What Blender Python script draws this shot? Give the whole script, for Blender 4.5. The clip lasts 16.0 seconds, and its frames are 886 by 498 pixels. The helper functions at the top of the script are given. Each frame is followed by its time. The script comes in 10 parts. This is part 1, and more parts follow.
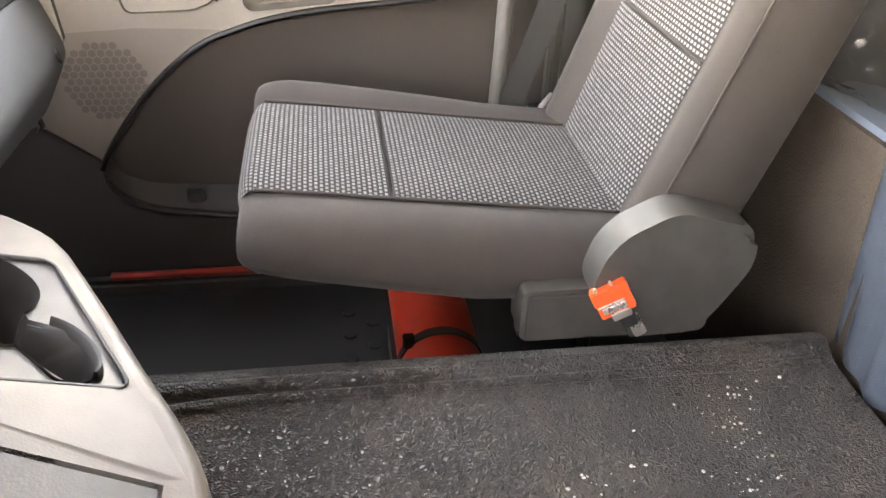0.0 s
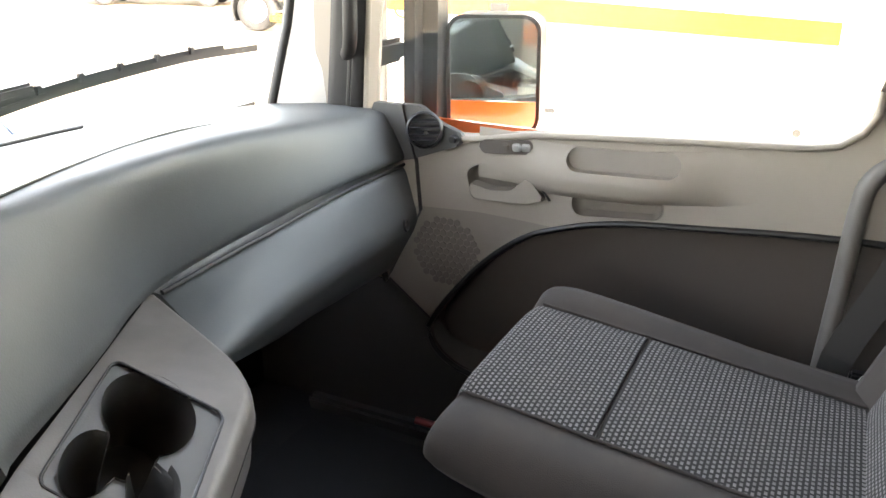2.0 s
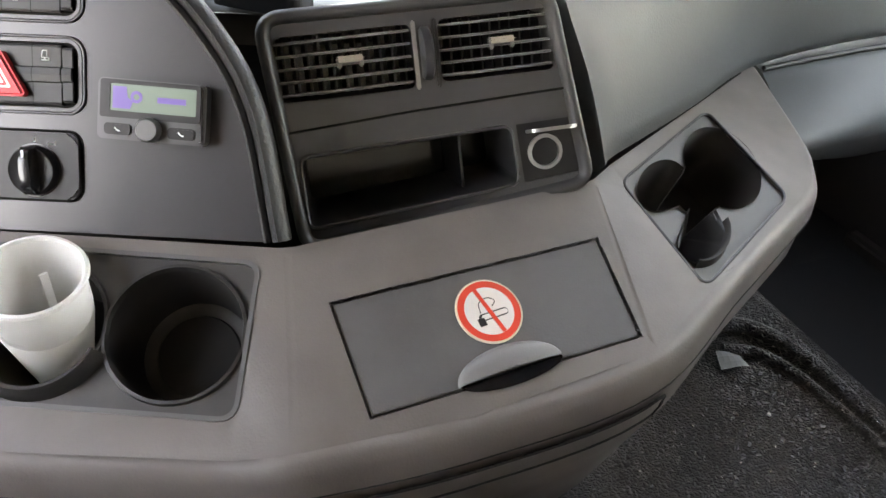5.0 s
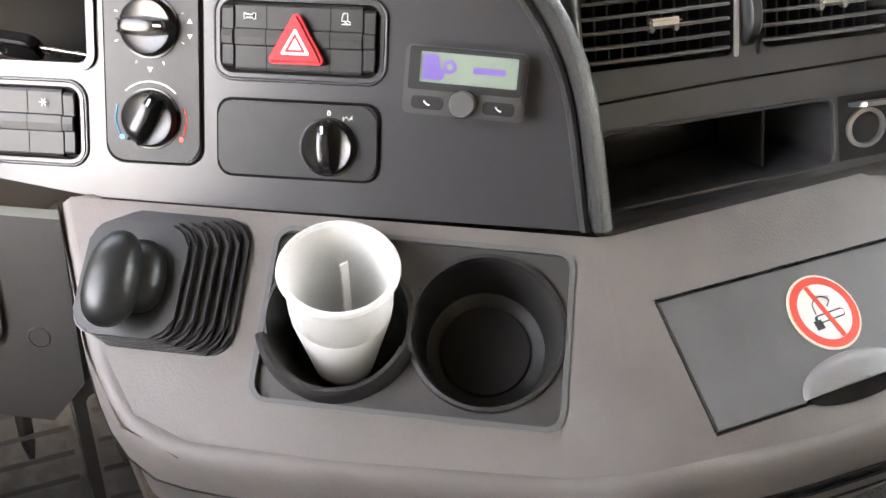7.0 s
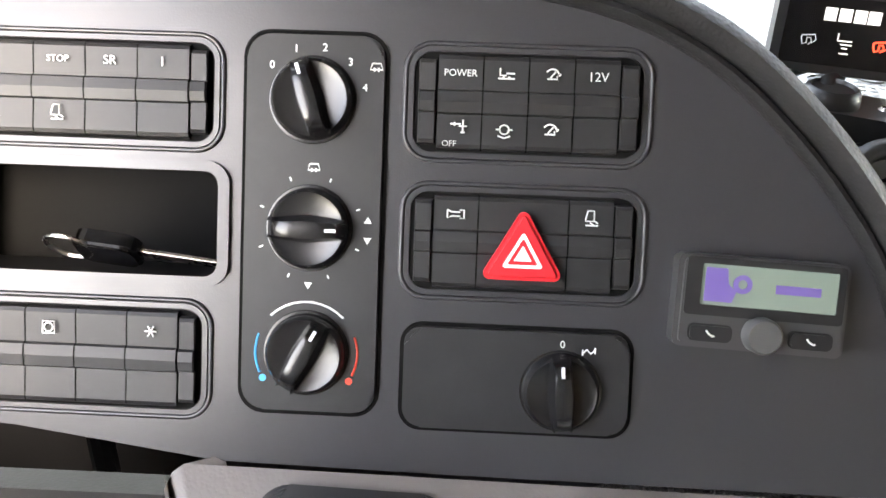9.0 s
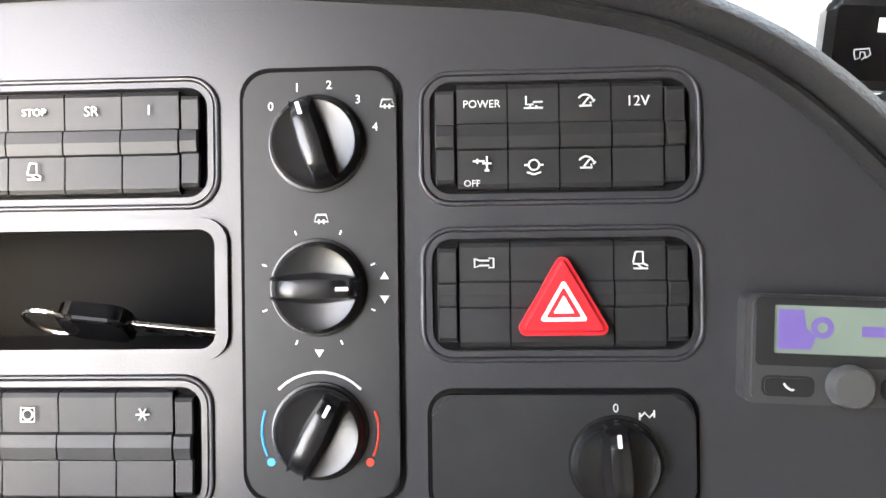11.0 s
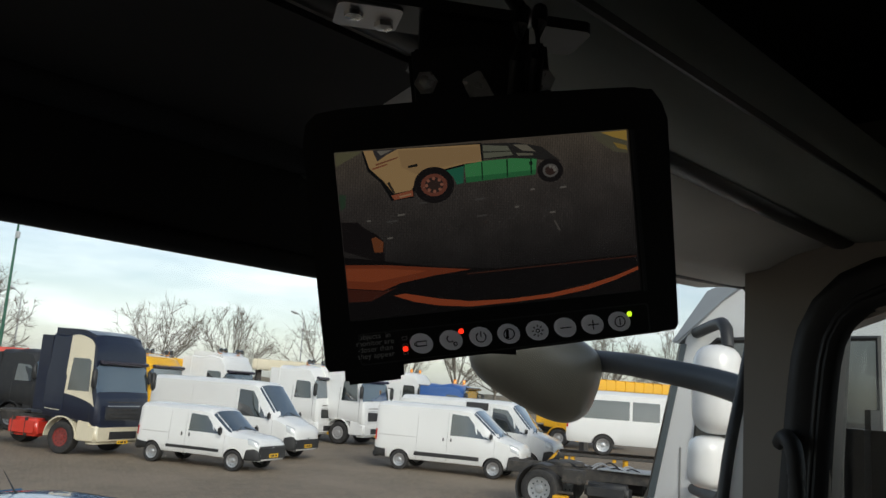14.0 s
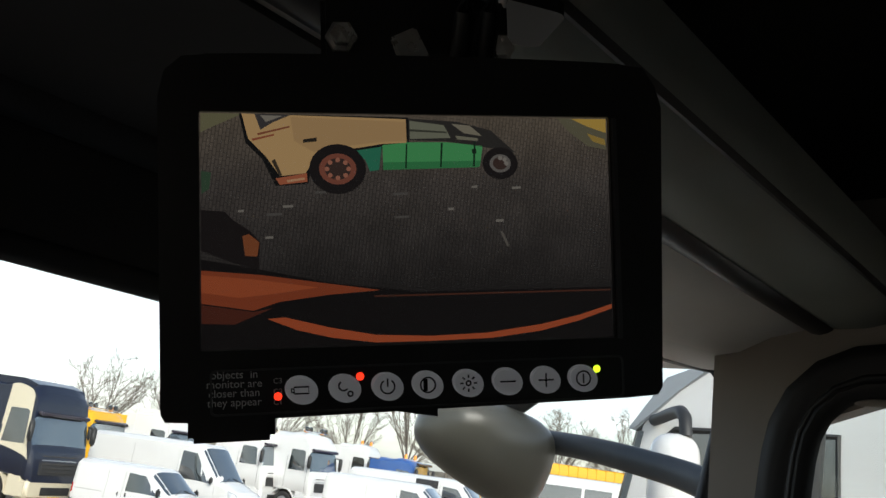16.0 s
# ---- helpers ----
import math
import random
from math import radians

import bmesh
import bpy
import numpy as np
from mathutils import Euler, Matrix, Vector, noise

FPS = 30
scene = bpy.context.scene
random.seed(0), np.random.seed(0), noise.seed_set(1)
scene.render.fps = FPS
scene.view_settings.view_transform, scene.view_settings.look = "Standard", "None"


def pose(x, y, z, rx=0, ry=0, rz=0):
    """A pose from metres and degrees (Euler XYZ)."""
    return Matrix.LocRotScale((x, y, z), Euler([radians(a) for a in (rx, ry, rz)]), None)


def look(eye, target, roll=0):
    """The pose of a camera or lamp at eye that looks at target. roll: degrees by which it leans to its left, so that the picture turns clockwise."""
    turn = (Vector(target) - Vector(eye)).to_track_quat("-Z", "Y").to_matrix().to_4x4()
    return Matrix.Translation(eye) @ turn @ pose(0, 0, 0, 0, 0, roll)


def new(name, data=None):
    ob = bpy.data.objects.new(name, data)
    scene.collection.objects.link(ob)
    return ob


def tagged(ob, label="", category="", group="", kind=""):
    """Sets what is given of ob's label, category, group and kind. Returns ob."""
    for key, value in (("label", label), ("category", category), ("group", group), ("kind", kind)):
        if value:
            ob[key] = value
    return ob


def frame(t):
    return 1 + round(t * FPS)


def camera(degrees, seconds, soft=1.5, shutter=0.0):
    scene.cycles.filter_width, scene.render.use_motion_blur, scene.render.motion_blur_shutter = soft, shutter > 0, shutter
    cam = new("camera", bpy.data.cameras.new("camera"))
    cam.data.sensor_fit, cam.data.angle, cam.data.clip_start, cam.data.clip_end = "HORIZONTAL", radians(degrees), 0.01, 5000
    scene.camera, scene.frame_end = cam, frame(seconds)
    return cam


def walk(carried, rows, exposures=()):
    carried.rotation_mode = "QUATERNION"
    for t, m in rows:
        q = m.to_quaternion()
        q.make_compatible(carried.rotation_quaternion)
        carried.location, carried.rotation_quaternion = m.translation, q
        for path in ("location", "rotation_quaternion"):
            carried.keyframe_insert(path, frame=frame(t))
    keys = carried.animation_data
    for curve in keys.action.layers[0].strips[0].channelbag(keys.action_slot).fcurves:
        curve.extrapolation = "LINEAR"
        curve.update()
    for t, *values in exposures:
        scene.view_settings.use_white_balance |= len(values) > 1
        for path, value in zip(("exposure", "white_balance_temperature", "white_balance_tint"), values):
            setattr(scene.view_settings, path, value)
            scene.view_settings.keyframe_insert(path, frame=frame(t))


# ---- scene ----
cam = camera(56.0, 16.0)
PATH = [
    (0, (0.033, 0.175, 2.589), (1.722, -0.081, 1.549), 1.7),
    (0.5, (0.124, 0.124, 2.546), (1.853, 0.123, 1.542), 0.2),
    (1, (0.187, 0.025, 2.569), (1.924, 0.478, 1.686), -3.3),
    (1.5, (0.150, -0.050, 2.645), (1.866, 0.633, 1.876), -0.6),
    (2, (0.114, -0.095, 2.670), (1.797, 0.703, 1.942), 1.0),
    (2.5, (0.089, -0.126, 2.658), (1.654, 0.827, 1.858), 1.2),
    (3, (0.070, -0.131, 2.664), (1.421, 1.023, 1.747), 2.7),
    (3.5, (0.043, -0.114, 2.662), (1.150, 1.242, 1.695), 3.8),
    (3.7, (0.041, -0.112, 2.663), (1.073, 1.289, 1.676), 4.2),
    (5.8, (0.025, -0.074, 2.626), (0.656, 1.352, 1.373), 3.7),
    (6, (0.000, -0.053, 2.621), (0.630, 1.371, 1.366), 3.8),
    (6.5, (-0.058, 0.004, 2.622), (0.548, 1.405, 1.329), 3.4),
    (7, (-0.109, 0.031, 2.620), (0.435, 1.467, 1.339), 2.0),
    (7.5, (-0.173, 0.078, 2.610), (0.462, 1.526, 1.386), 4.2),
    (8, (-0.207, 0.122, 2.588), (0.543, 1.614, 1.487), 5.2),
    (8.5, (-0.208, 0.201, 2.582), (0.560, 1.712, 1.520), 4.3),
    (8.7, (-0.204, 0.234, 2.589), (0.522, 1.735, 1.484), 3.7),
    (10.8, (-0.191, 0.292, 2.490), (0.495, 2.026, 1.766), 1.1),
    (11, (-0.186, 0.292, 2.552), (0.509, 1.911, 1.605), -0.2),
    (11.5, (-0.166, 0.259, 2.598), (0.650, 1.845, 1.692), -0.6),
    (12, (-0.169, 0.227, 2.631), (0.776, 1.800, 1.837), 0.1),
    (12.5, (-0.171, 0.182, 2.690), (0.942, 1.738, 2.108), 1.3),
    (13, (-0.092, 0.157, 2.807), (1.191, 1.669, 2.548), 2.5),
    (13.3, (0.100, 0.221, 2.855), (1.424, 1.716, 2.755), 2.2),
    (13.5, (0.103, 0.223, 2.871), (1.456, 1.696, 2.902), 2.9),
    (14, (0.108, 0.217, 2.921), (1.510, 1.605, 3.248), 4.1),
    (14.5, (0.151, 0.229, 2.940), (1.529, 1.584, 3.454), 7.4),
    (15, (0.211, 0.277, 2.933), (1.590, 1.609, 3.499), 8.2),
    (15.5, (0.226, 0.293, 2.925), (1.631, 1.606, 3.473), 8.8),
    (16, (0.215, 0.287, 2.922), (1.637, 1.599, 3.427), 7.7),
]
EXPOSURES = [(0.0, 6.5, 9000, 20), (1.0, 6.4, 8500, 16), (1.6, 5.8, 8000, 14), (2.1, 5.2, 7900, 14), (2.6, 4.85, 7900, 14), (3.0, 4.55, 7800, 12), (3.7, 4.6, 7800, 13), (5.8, 5.8, 8200, 15), (7.0, 5.85, 8100, 15), (8.0, 5.45, 7900, 14), (8.7, 5.3, 7700, 14), (11.0, 5.45, 7600, 13), (11.7, 5.0, 7900, 11), (12.1, 4.45, 7900, 9), (12.5, 3.3, 7500, 9), (12.8, 2.25, 7000, 8), (13.1, 1.4, 6700, 8), (13.5, 0.62, 6500, 8), (14.0, 0.52, 6400, 8), (14.6, 0.75, 6400, 8), (15.2, 1.25, 6400, 8), (16.0, 1.12, 6400, 8)]
walk(cam, [(t, look(eye, target, roll)) for t, eye, target, roll in PATH], EXPOSURES)

# ---- light ----
world = bpy.data.worlds.new("sky")
scene.world = world
world.use_nodes = True
sky = world.node_tree.nodes.new("ShaderNodeTexSky")
sky.sky_type, sky.sun_disc = "NISHITA", False
sky.sun_elevation, sky.sun_rotation = radians(30), radians(205)
sky.air_density, sky.dust_density, sky.ozone_density = 1.0, 1.0, 1.0
# thin bright cloud over the whole sky, denser towards the horizon
wn = world.node_tree.nodes
tcw, sep, cl, mr, cov, gry, mixw = wn.new("ShaderNodeTexCoord"), wn.new("ShaderNodeMapping"), wn.new("ShaderNodeTexNoise"), wn.new("ShaderNodeMapRange"), wn.new("ShaderNodeMath"), wn.new("ShaderNodeHueSaturation"), wn.new("ShaderNodeMix")
sep.inputs["Scale"].default_value = (1.0, 1.0, 5.0)
cl.inputs["Scale"].default_value, cl.inputs["Detail"].default_value, cl.inputs["Roughness"].default_value = 3.0, 7, 0.6
streak = wn.new("ShaderNodeMapRange")
streak.inputs[1].default_value, streak.inputs[2].default_value, streak.inputs[3].default_value, streak.inputs[4].default_value = 0.36, 0.64, 0.68, 1.12
mr.inputs[1].default_value, mr.inputs[2].default_value, mr.inputs[3].default_value, mr.inputs[4].default_value = 0.35, 0.65, 0.50, 0.95
gry.inputs["Saturation"].default_value = 0.28
mixw.data_type = "RGBA"
zed, high = wn.new("ShaderNodeSeparateXYZ"), wn.new("ShaderNodeMapRange")
high.inputs[1].default_value, high.inputs[2].default_value, high.inputs[3].default_value, high.inputs[4].default_value = 0.06, 0.42, 1.15, 0.70
cov.operation, cov.use_clamp = "MULTIPLY", True
for a, b in ((tcw.outputs["Generated"], sep.inputs["Vector"]), (sep.outputs[0], cl.inputs["Vector"]), (cl.outputs[0], mr.inputs[0]), (cl.outputs[0], streak.inputs[0]), (streak.outputs[0], gry.inputs["Value"]), (tcw.outputs["Generated"], zed.inputs[0]), (zed.outputs["Z"], high.inputs[0]), (mr.outputs[0], cov.inputs[0]), (high.outputs[0], cov.inputs[1]), (cov.outputs[0], mixw.inputs[0]), (sky.outputs[0], mixw.inputs[6]), (sky.outputs[0], gry.inputs["Color"]), (gry.outputs[0], mixw.inputs[7]), (mixw.outputs[2], wn["Background"].inputs[0])):
    world.node_tree.links.new(a, b)
world.node_tree.nodes["Background"].inputs[1].default_value = 0.11
sun = new("sun", bpy.data.lights.new("sun", "SUN"))
sun.data.energy, sun.data.angle, sun.data.color = 1.75, radians(30), (1.0, 0.93, 0.84)
sun.matrix_world = look((0, 0, 0), (math.sin(radians(25)) * math.cos(radians(30)), math.cos(radians(25)) * math.cos(radians(30)), -math.sin(radians(30))))

# ---- helpers of this scene ----


def link_nodes(m, *pairs):
    for a, b in pairs:
        m.node_tree.links.new(a, b)


def mat(name, color, rough=0.5, metal=0.0, grain=None, spots=None, coat=0.0, spec=0.5, glow=None):
    """grain: (size in metres, depth in metres); spots: (size in metres, darker colour, amount)."""
    m = bpy.data.materials.new(name)
    m.use_nodes = True
    n = m.node_tree.nodes
    b = n["Principled BSDF"]
    b.inputs["Base Color"].default_value = (*color, 1)
    b.inputs["Roughness"].default_value, b.inputs["Metallic"].default_value = rough, metal
    b.inputs["Coat Weight"].default_value, b.inputs["Specular IOR Level"].default_value = coat, spec
    if glow:
        b.inputs["Emission Color"].default_value, b.inputs["Emission Strength"].default_value = (*glow[0], 1), glow[1]
    if grain or spots:
        tc = n.new("ShaderNodeTexCoord")
    if grain:
        v = n.new("ShaderNodeTexVoronoi")
        v.inputs["Scale"].default_value = 1 / grain[0]
        v.feature = "SMOOTH_F1"
        bump = n.new("ShaderNodeBump")
        bump.inputs["Distance"].default_value, bump.inputs["Strength"].default_value = grain[1], 1.0
        link_nodes(m, (tc.outputs["Object"], v.inputs["Vector"]), (v.outputs["Distance"], bump.inputs["Height"]), (bump.outputs[0], b.inputs["Normal"]))
    if spots:
        z = n.new("ShaderNodeTexNoise")
        z.inputs["Scale"].default_value, z.inputs["Detail"].default_value = 1 / spots[0], 6
        r = n.new("ShaderNodeMapRange")
        r.inputs[1].default_value, r.inputs[2].default_value, r.inputs[4].default_value = 0.42, 0.75, spots[2]
        mix = n.new("ShaderNodeMix")
        mix.data_type = "RGBA"
        mix.inputs[6].default_value, mix.inputs[7].default_value = (*color, 1), (*spots[1], 1)
        link_nodes(m, (tc.outputs["Object"], z.inputs["Vector"]), (z.outputs[0], r.inputs[0]), (r.outputs[0], mix.inputs[0]), (mix.outputs[2], b.inputs["Base Color"]))
        rr_ = n.new("ShaderNodeMapRange")
        rr_.inputs[3].default_value, rr_.inputs[4].default_value = max(rough - 0.08, 0.03), min(rough + 0.08, 1)
        link_nodes(m, (z.outputs[0], rr_.inputs[0]), (rr_.outputs[0], b.inputs["Roughness"]))
    return m


def thing(name, at, label="", category="", group="", kind=""):
    ob = new(name)
    ob.empty_display_size = 0.05
    ob.location = at
    return tagged(ob, label, category, group, kind)


def part(name, bm, material, parent=None, label="", smooth=None, kind=""):
    """Links a bmesh, made in the world's coordinates, as one mesh object under its thing."""
    bmesh.ops.recalc_face_normals(bm, faces=bm.faces)
    if smooth is not None:
        for f in bm.faces:
            f.smooth = True
        for e in bm.edges:
            e.smooth = len(e.link_faces) == 2 and e.calc_face_angle(0) < radians(smooth)
    me = bpy.data.meshes.new(name)
    bm.to_mesh(me)
    bm.free()
    for x in material if isinstance(material, (list, tuple)) else [material]:
        me.materials.append(x)
    ob = new(name, me)
    if parent is not None:
        ob.parent = parent
        if parent.data is None:
            ob.matrix_parent_inverse = Matrix.Translation(parent.location).inverted()
    return tagged(ob, label, kind=kind)


def F(c, u, v):
    """A frame: origin c, x along u, y towards v, z out of both."""
    u = Vector(u).normalized()
    w = u.cross(Vector(v)).normalized()
    v = w.cross(u)
    return Matrix(((u.x, v.x, w.x, c[0]), (u.y, v.y, w.y, c[1]), (u.z, v.z, w.z, c[2]), (0, 0, 0, 1)))


W0 = Matrix.Identity(4)


def rr(cx, cy, w, h, r, n=4):
    """A rounded rectangle's outline."""
    r = min(r, w / 2 - 1e-4, h / 2 - 1e-4)
    out = []
    for k, (sx, sy) in enumerate(((1, 1), (-1, 1), (-1, -1), (1, -1))):
        for i in range(n + 1):
            a = math.pi / 2 * (k + i / n)
            out.append((cx + sx * (w / 2 - r) + r * math.cos(a), cy + sy * (h / 2 - r) + r * math.sin(a)))
    return out


def round_corners(pts, r, n=4):
    """A closed outline with its corners rounded off."""
    out = []
    for i, p in enumerate(pts):
        p, a, b = Vector(p), Vector(pts[i - 1]), Vector(pts[(i + 1) % len(pts)])
        k = min(r, 0.45 * (a - p).length, 0.45 * (b - p).length)
        q0, q1 = p + (a - p).normalized() * k, p + (b - p).normalized() * k
        for j in range(n + 1):
            u = j / n
            q = q0 * (1 - u) ** 2 + p * 2 * u * (1 - u) + q1 * u * u
            out.append((q.x, q.y))
    return out


def circle(cx, cy, r, n=32, ry=None):
    return [(cx + r * math.cos(2 * math.pi * i / n), cy + (ry or r) * math.sin(2 * math.pi * i / n)) for i in range(n)]


def soften(bm, width, seg=2, angle=30):
    es = [e for e in bm.edges if len(e.link_faces) == 2 and e.calc_face_angle(0) > radians(angle)]
    if es and width > 0:
        bmesh.ops.bevel(bm, geom=es, offset=width, segments=seg, affect="EDGES", clamp_overlap=True)
    return bm


def box(fr, size, bevel=0.0, seg=2, bm=None, at=(0, 0, 0), turn=None):
    b = bmesh.new()
    bmesh.ops.create_cube(b, size=1)
    m = Matrix.Translation(at) @ (turn or W0) @ Matrix.Diagonal((*size, 1))
    b.transform(m)
    soften(b, bevel, seg)
    b.transform(fr)
    return merge(bm, b)


def merge(bm, b):
    if bm is None:
        return b
    me = bpy.data.meshes.new("tmp")
    b.to_mesh(me)
    b.free()
    bm.from_mesh(me)
    bpy.data.meshes.remove(me)
    return bm


def prism(fr, outline, z0, z1, bevel=0.0, seg=2, bm=None):
    """A closed outline in the frame's plane, drawn out from z0 to z1."""
    b = bmesh.new()
    lo = [b.verts.new((x, y, z0)) for x, y in outline]
    hi = [b.verts.new((x, y, z1)) for x, y in outline]
    k = len(outline)
    b.faces.new(lo[::-1])
    top = b.faces.new(hi)
    for i in range(k):
        b.faces.new((lo[i], lo[(i + 1) % k], hi[(i + 1) % k], hi[i]))
    if bevel > 0:
        bmesh.ops.bevel(b, geom=list(top.edges), offset=bevel, segments=seg, affect="EDGES", clamp_overlap=True)
    b.transform(fr)
    return merge(bm, b)


def plate(fr, outer, holes, z0, z1, bm=None, back=False):
    """A plate with holes right through it."""
    b = bmesh.new()
    loops = []
    for ring in (outer, *holes):
        vs = [b.verts.new((x, y, z1)) for x, y in ring]
        loops.append((vs, [b.edges.new((vs[i], vs[(i + 1) % len(vs)])) for i in range(len(vs))]))
    bmesh.ops.triangle_fill(b, use_beauty=True, edges=[e for _, es in loops for e in es])
    top = list(b.faces)
    for vs, _ in loops:
        lo = [b.verts.new((v.co.x, v.co.y, z0)) for v in vs]
        for i in range(len(vs)):
            b.faces.new((vs[i], vs[(i + 1) % len(vs)], lo[(i + 1) % len(vs)], lo[i]))
    b.transform(fr)
    return merge(bm, b)


def lathe(fr, profile, n=32, bm=None, a0=0.0, a1=2 * math.pi):
    """Turns (radius, height) pairs round the frame's z."""
    b = bmesh.new()
    full = abs(a1 - a0 - 2 * math.pi) < 1e-6
    k = n if full else n + 1
    rows = []
    for r, h in profile:
        if r < 1e-6:
            rows.append([b.verts.new((0, 0, h))])
        else:
            rows.append([b.verts.new((r * math.cos(a0 + (a1 - a0) * i / n), r * math.sin(a0 + (a1 - a0) * i / n), h)) for i in range(k)])
    for p, q in zip(rows, rows[1:]):
        for i in range(n):
            j = (i + 1) % k
            if len(p) == 1 and len(q) == 1:
                continue
            if len(p) == 1:
                b.faces.new((p[0], q[i], q[j]))
            elif len(q) == 1:
                b.faces.new((p[i], p[j], q[0]))
            else:
                b.faces.new((p[i], p[j], q[j], q[i]))
    b.transform(fr)
    return merge(bm, b)


def loft(rows, closed=False, caps=False, bm=None):
    """Quads between rows of equally many points, with a UV map in metres."""
    b = bmesh.new()
    uv = b.loops.layers.uv.new("metres")
    rows = [[Vector(p) for p in r] for r in rows]
    vs = [[b.verts.new(p) for p in r] for r in rows]
    k = len(rows[0])
    cu = [0.0]
    mid = rows[len(rows) // 2]
    for i in range(1, k + 1):
        cu.append(cu[-1] + (mid[i % k] - mid[i - 1]).length)
    cv = [0.0]
    for a, c in zip(rows, rows[1:]):
        cv.append(cv[-1] + (c[k // 2] - a[k // 2]).length)
    for r in range(len(rows) - 1):
        for i in range(k if closed else k - 1):
            j = (i + 1) % k
            f = b.faces.new((vs[r][i], vs[r][j], vs[r + 1][j], vs[r + 1][i]))
            for lp, (a, c) in zip(f.loops, ((i, r), (i + 1, r), (i + 1, r + 1), (i, r + 1))):
                lp[uv].uv = (cu[a], cv[c])
    if caps:
        b.faces.new(vs[0][::-1])
        b.faces.new(vs[-1])
    return merge(bm, b)


def spline(pts, n):
    """n points evenly along a smooth line through pts (Catmull-Rom)."""
    p = [Vector(q) for q in pts]
    p = [2 * p[0] - p[1], *p, 2 * p[-1] - p[-2]]
    fine = []
    for i in range(1, len(p) - 2):
        for s in range(12):
            t = s / 12
            a, b, c, d = p[i - 1 : i + 3]
            fine.append(0.5 * (2 * b + (c - a) * t + (2 * a - 5 * b + 4 * c - d) * t * t + (3 * b - a - 3 * c + d) * t**3))
    fine.append(p[-2])
    run = [0.0]
    for a, b in zip(fine, fine[1:]):
        run.append(run[-1] + (b - a).length)
    out, j = [], 0
    for i in range(n):
        s = run[-1] * i / (n - 1)
        while j < len(run) - 2 and run[j + 1] < s:
            j += 1
        w = (s - run[j]) / max(run[j + 1] - run[j], 1e-9)
        out.append(fine[j].lerp(fine[j + 1], min(max(w, 0), 1)))
    return out


def tube(pts, r, seg=10, bm=None, caps=True, flat=1.0, up=(0, 0, 1)):
    """A round (flat=1) or oval bar along points; r: one radius or one for each point."""
    pts = [Vector(p) for p in pts]
    rows = []
    for i, p in enumerate(pts):
        d = (pts[min(i + 1, len(pts) - 1)] - pts[max(i - 1, 0)]).normalized()
        s = d.cross(Vector(up))
        s = s.normalized() if s.length > 1e-4 else d.orthogonal().normalized()
        w = s.cross(d)
        q = r[i] if isinstance(r, (list, tuple)) else r
        rows.append([p + q * (math.cos(a) * s + flat * math.sin(a) * w) for a in [2 * math.pi * k / seg for k in range(seg)]])
    return loft(rows, True, caps, bm)


def words(text, fr, size, material, parent, name="lettering", depth=0.0004, align="CENTER", label="", squash=1.0):
    """Raised writing in the built-in font, in the frame's plane."""
    cu = bpy.data.curves.new(name, "FONT")
    cu.body, cu.size, cu.extrude, cu.align_x, cu.align_y = text, size, depth, align, "CENTER"
    cu.resolution_u = 3
    tmp = bpy.data.objects.new("tmp", cu)
    scene.collection.objects.link(tmp)
    bpy.context.view_layer.update()
    me = bpy.data.meshes.new_from_object(tmp.evaluated_get(bpy.context.evaluated_depsgraph_get()))
    bpy.data.objects.remove(tmp)
    b = bmesh.new()
    b.from_mesh(me)
    bpy.data.meshes.remove(me)
    b.transform(fr @ Matrix.Diagonal((squash, 1, 1, 1)))
    return part(name, b, material, parent, label)


def carve(bm, cutters, dark=1):
    """Cuts the cutters' volume out of a body; the cut faces take the second material."""
    me, cu = bpy.data.meshes.new("tmp"), bpy.data.meshes.new("cut")
    bm.to_mesh(me)
    bm.free()
    for f in cutters.faces:
        f.material_index = dark
    bmesh.ops.recalc_face_normals(cutters, faces=cutters.faces)
    cutters.to_mesh(cu)
    cutters.free()
    a, b = bpy.data.objects.new("tmp", me), bpy.data.objects.new("cut", cu)
    for o in (a, b):
        scene.collection.objects.link(o)
        for _ in range(2):
            o.data.materials.append(None)
    md = a.modifiers.new("cut", "BOOLEAN")
    md.object, md.operation, md.solver = b, "DIFFERENCE", "EXACT"
    bpy.context.view_layer.update()
    res = bpy.data.meshes.new_from_object(a.evaluated_get(bpy.context.evaluated_depsgraph_get()))
    for o in (a, b):
        bpy.data.objects.remove(o)
    out = bmesh.new()
    out.from_mesh(res)
    for d in (me, cu, res):
        bpy.data.meshes.remove(d)
    return out

# ---- materials ----
M = {}
M["grey"] = mat("grey_plastic", (0.115, 0.113, 0.111), 0.5, grain=(0.0016, 0.00010), spots=(0.12, (0.09, 0.088, 0.085), 0.6))
M["pad"] = mat("soft_dash_skin", (0.084, 0.088, 0.088), 0.53, spec=0.5, grain=(0.0022, 0.00016), spots=(0.2, (0.065, 0.072, 0.075), 0.6))
M["console"] = mat("console_plastic", (0.165, 0.147, 0.136), 0.5, grain=(0.0018, 0.00012), spots=(0.07, (0.115, 0.102, 0.094), 0.7))
M["panel"] = mat("panel_plastic", (0.032, 0.032, 0.036), 0.32, spec=0.55, grain=(0.0009, 0.00003), spots=(0.05, (0.03, 0.03, 0.033), 0.6))
M["black"] = mat("black_plastic", (0.010, 0.010, 0.011), 0.4, grain=(0.0009, 0.00003))
M["gap"] = mat("shut_line", (0.004, 0.004, 0.004), 0.8, spec=0.1)
M["knob"] = mat("knob_black", (0.010, 0.010, 0.011), 0.24, spec=0.5)
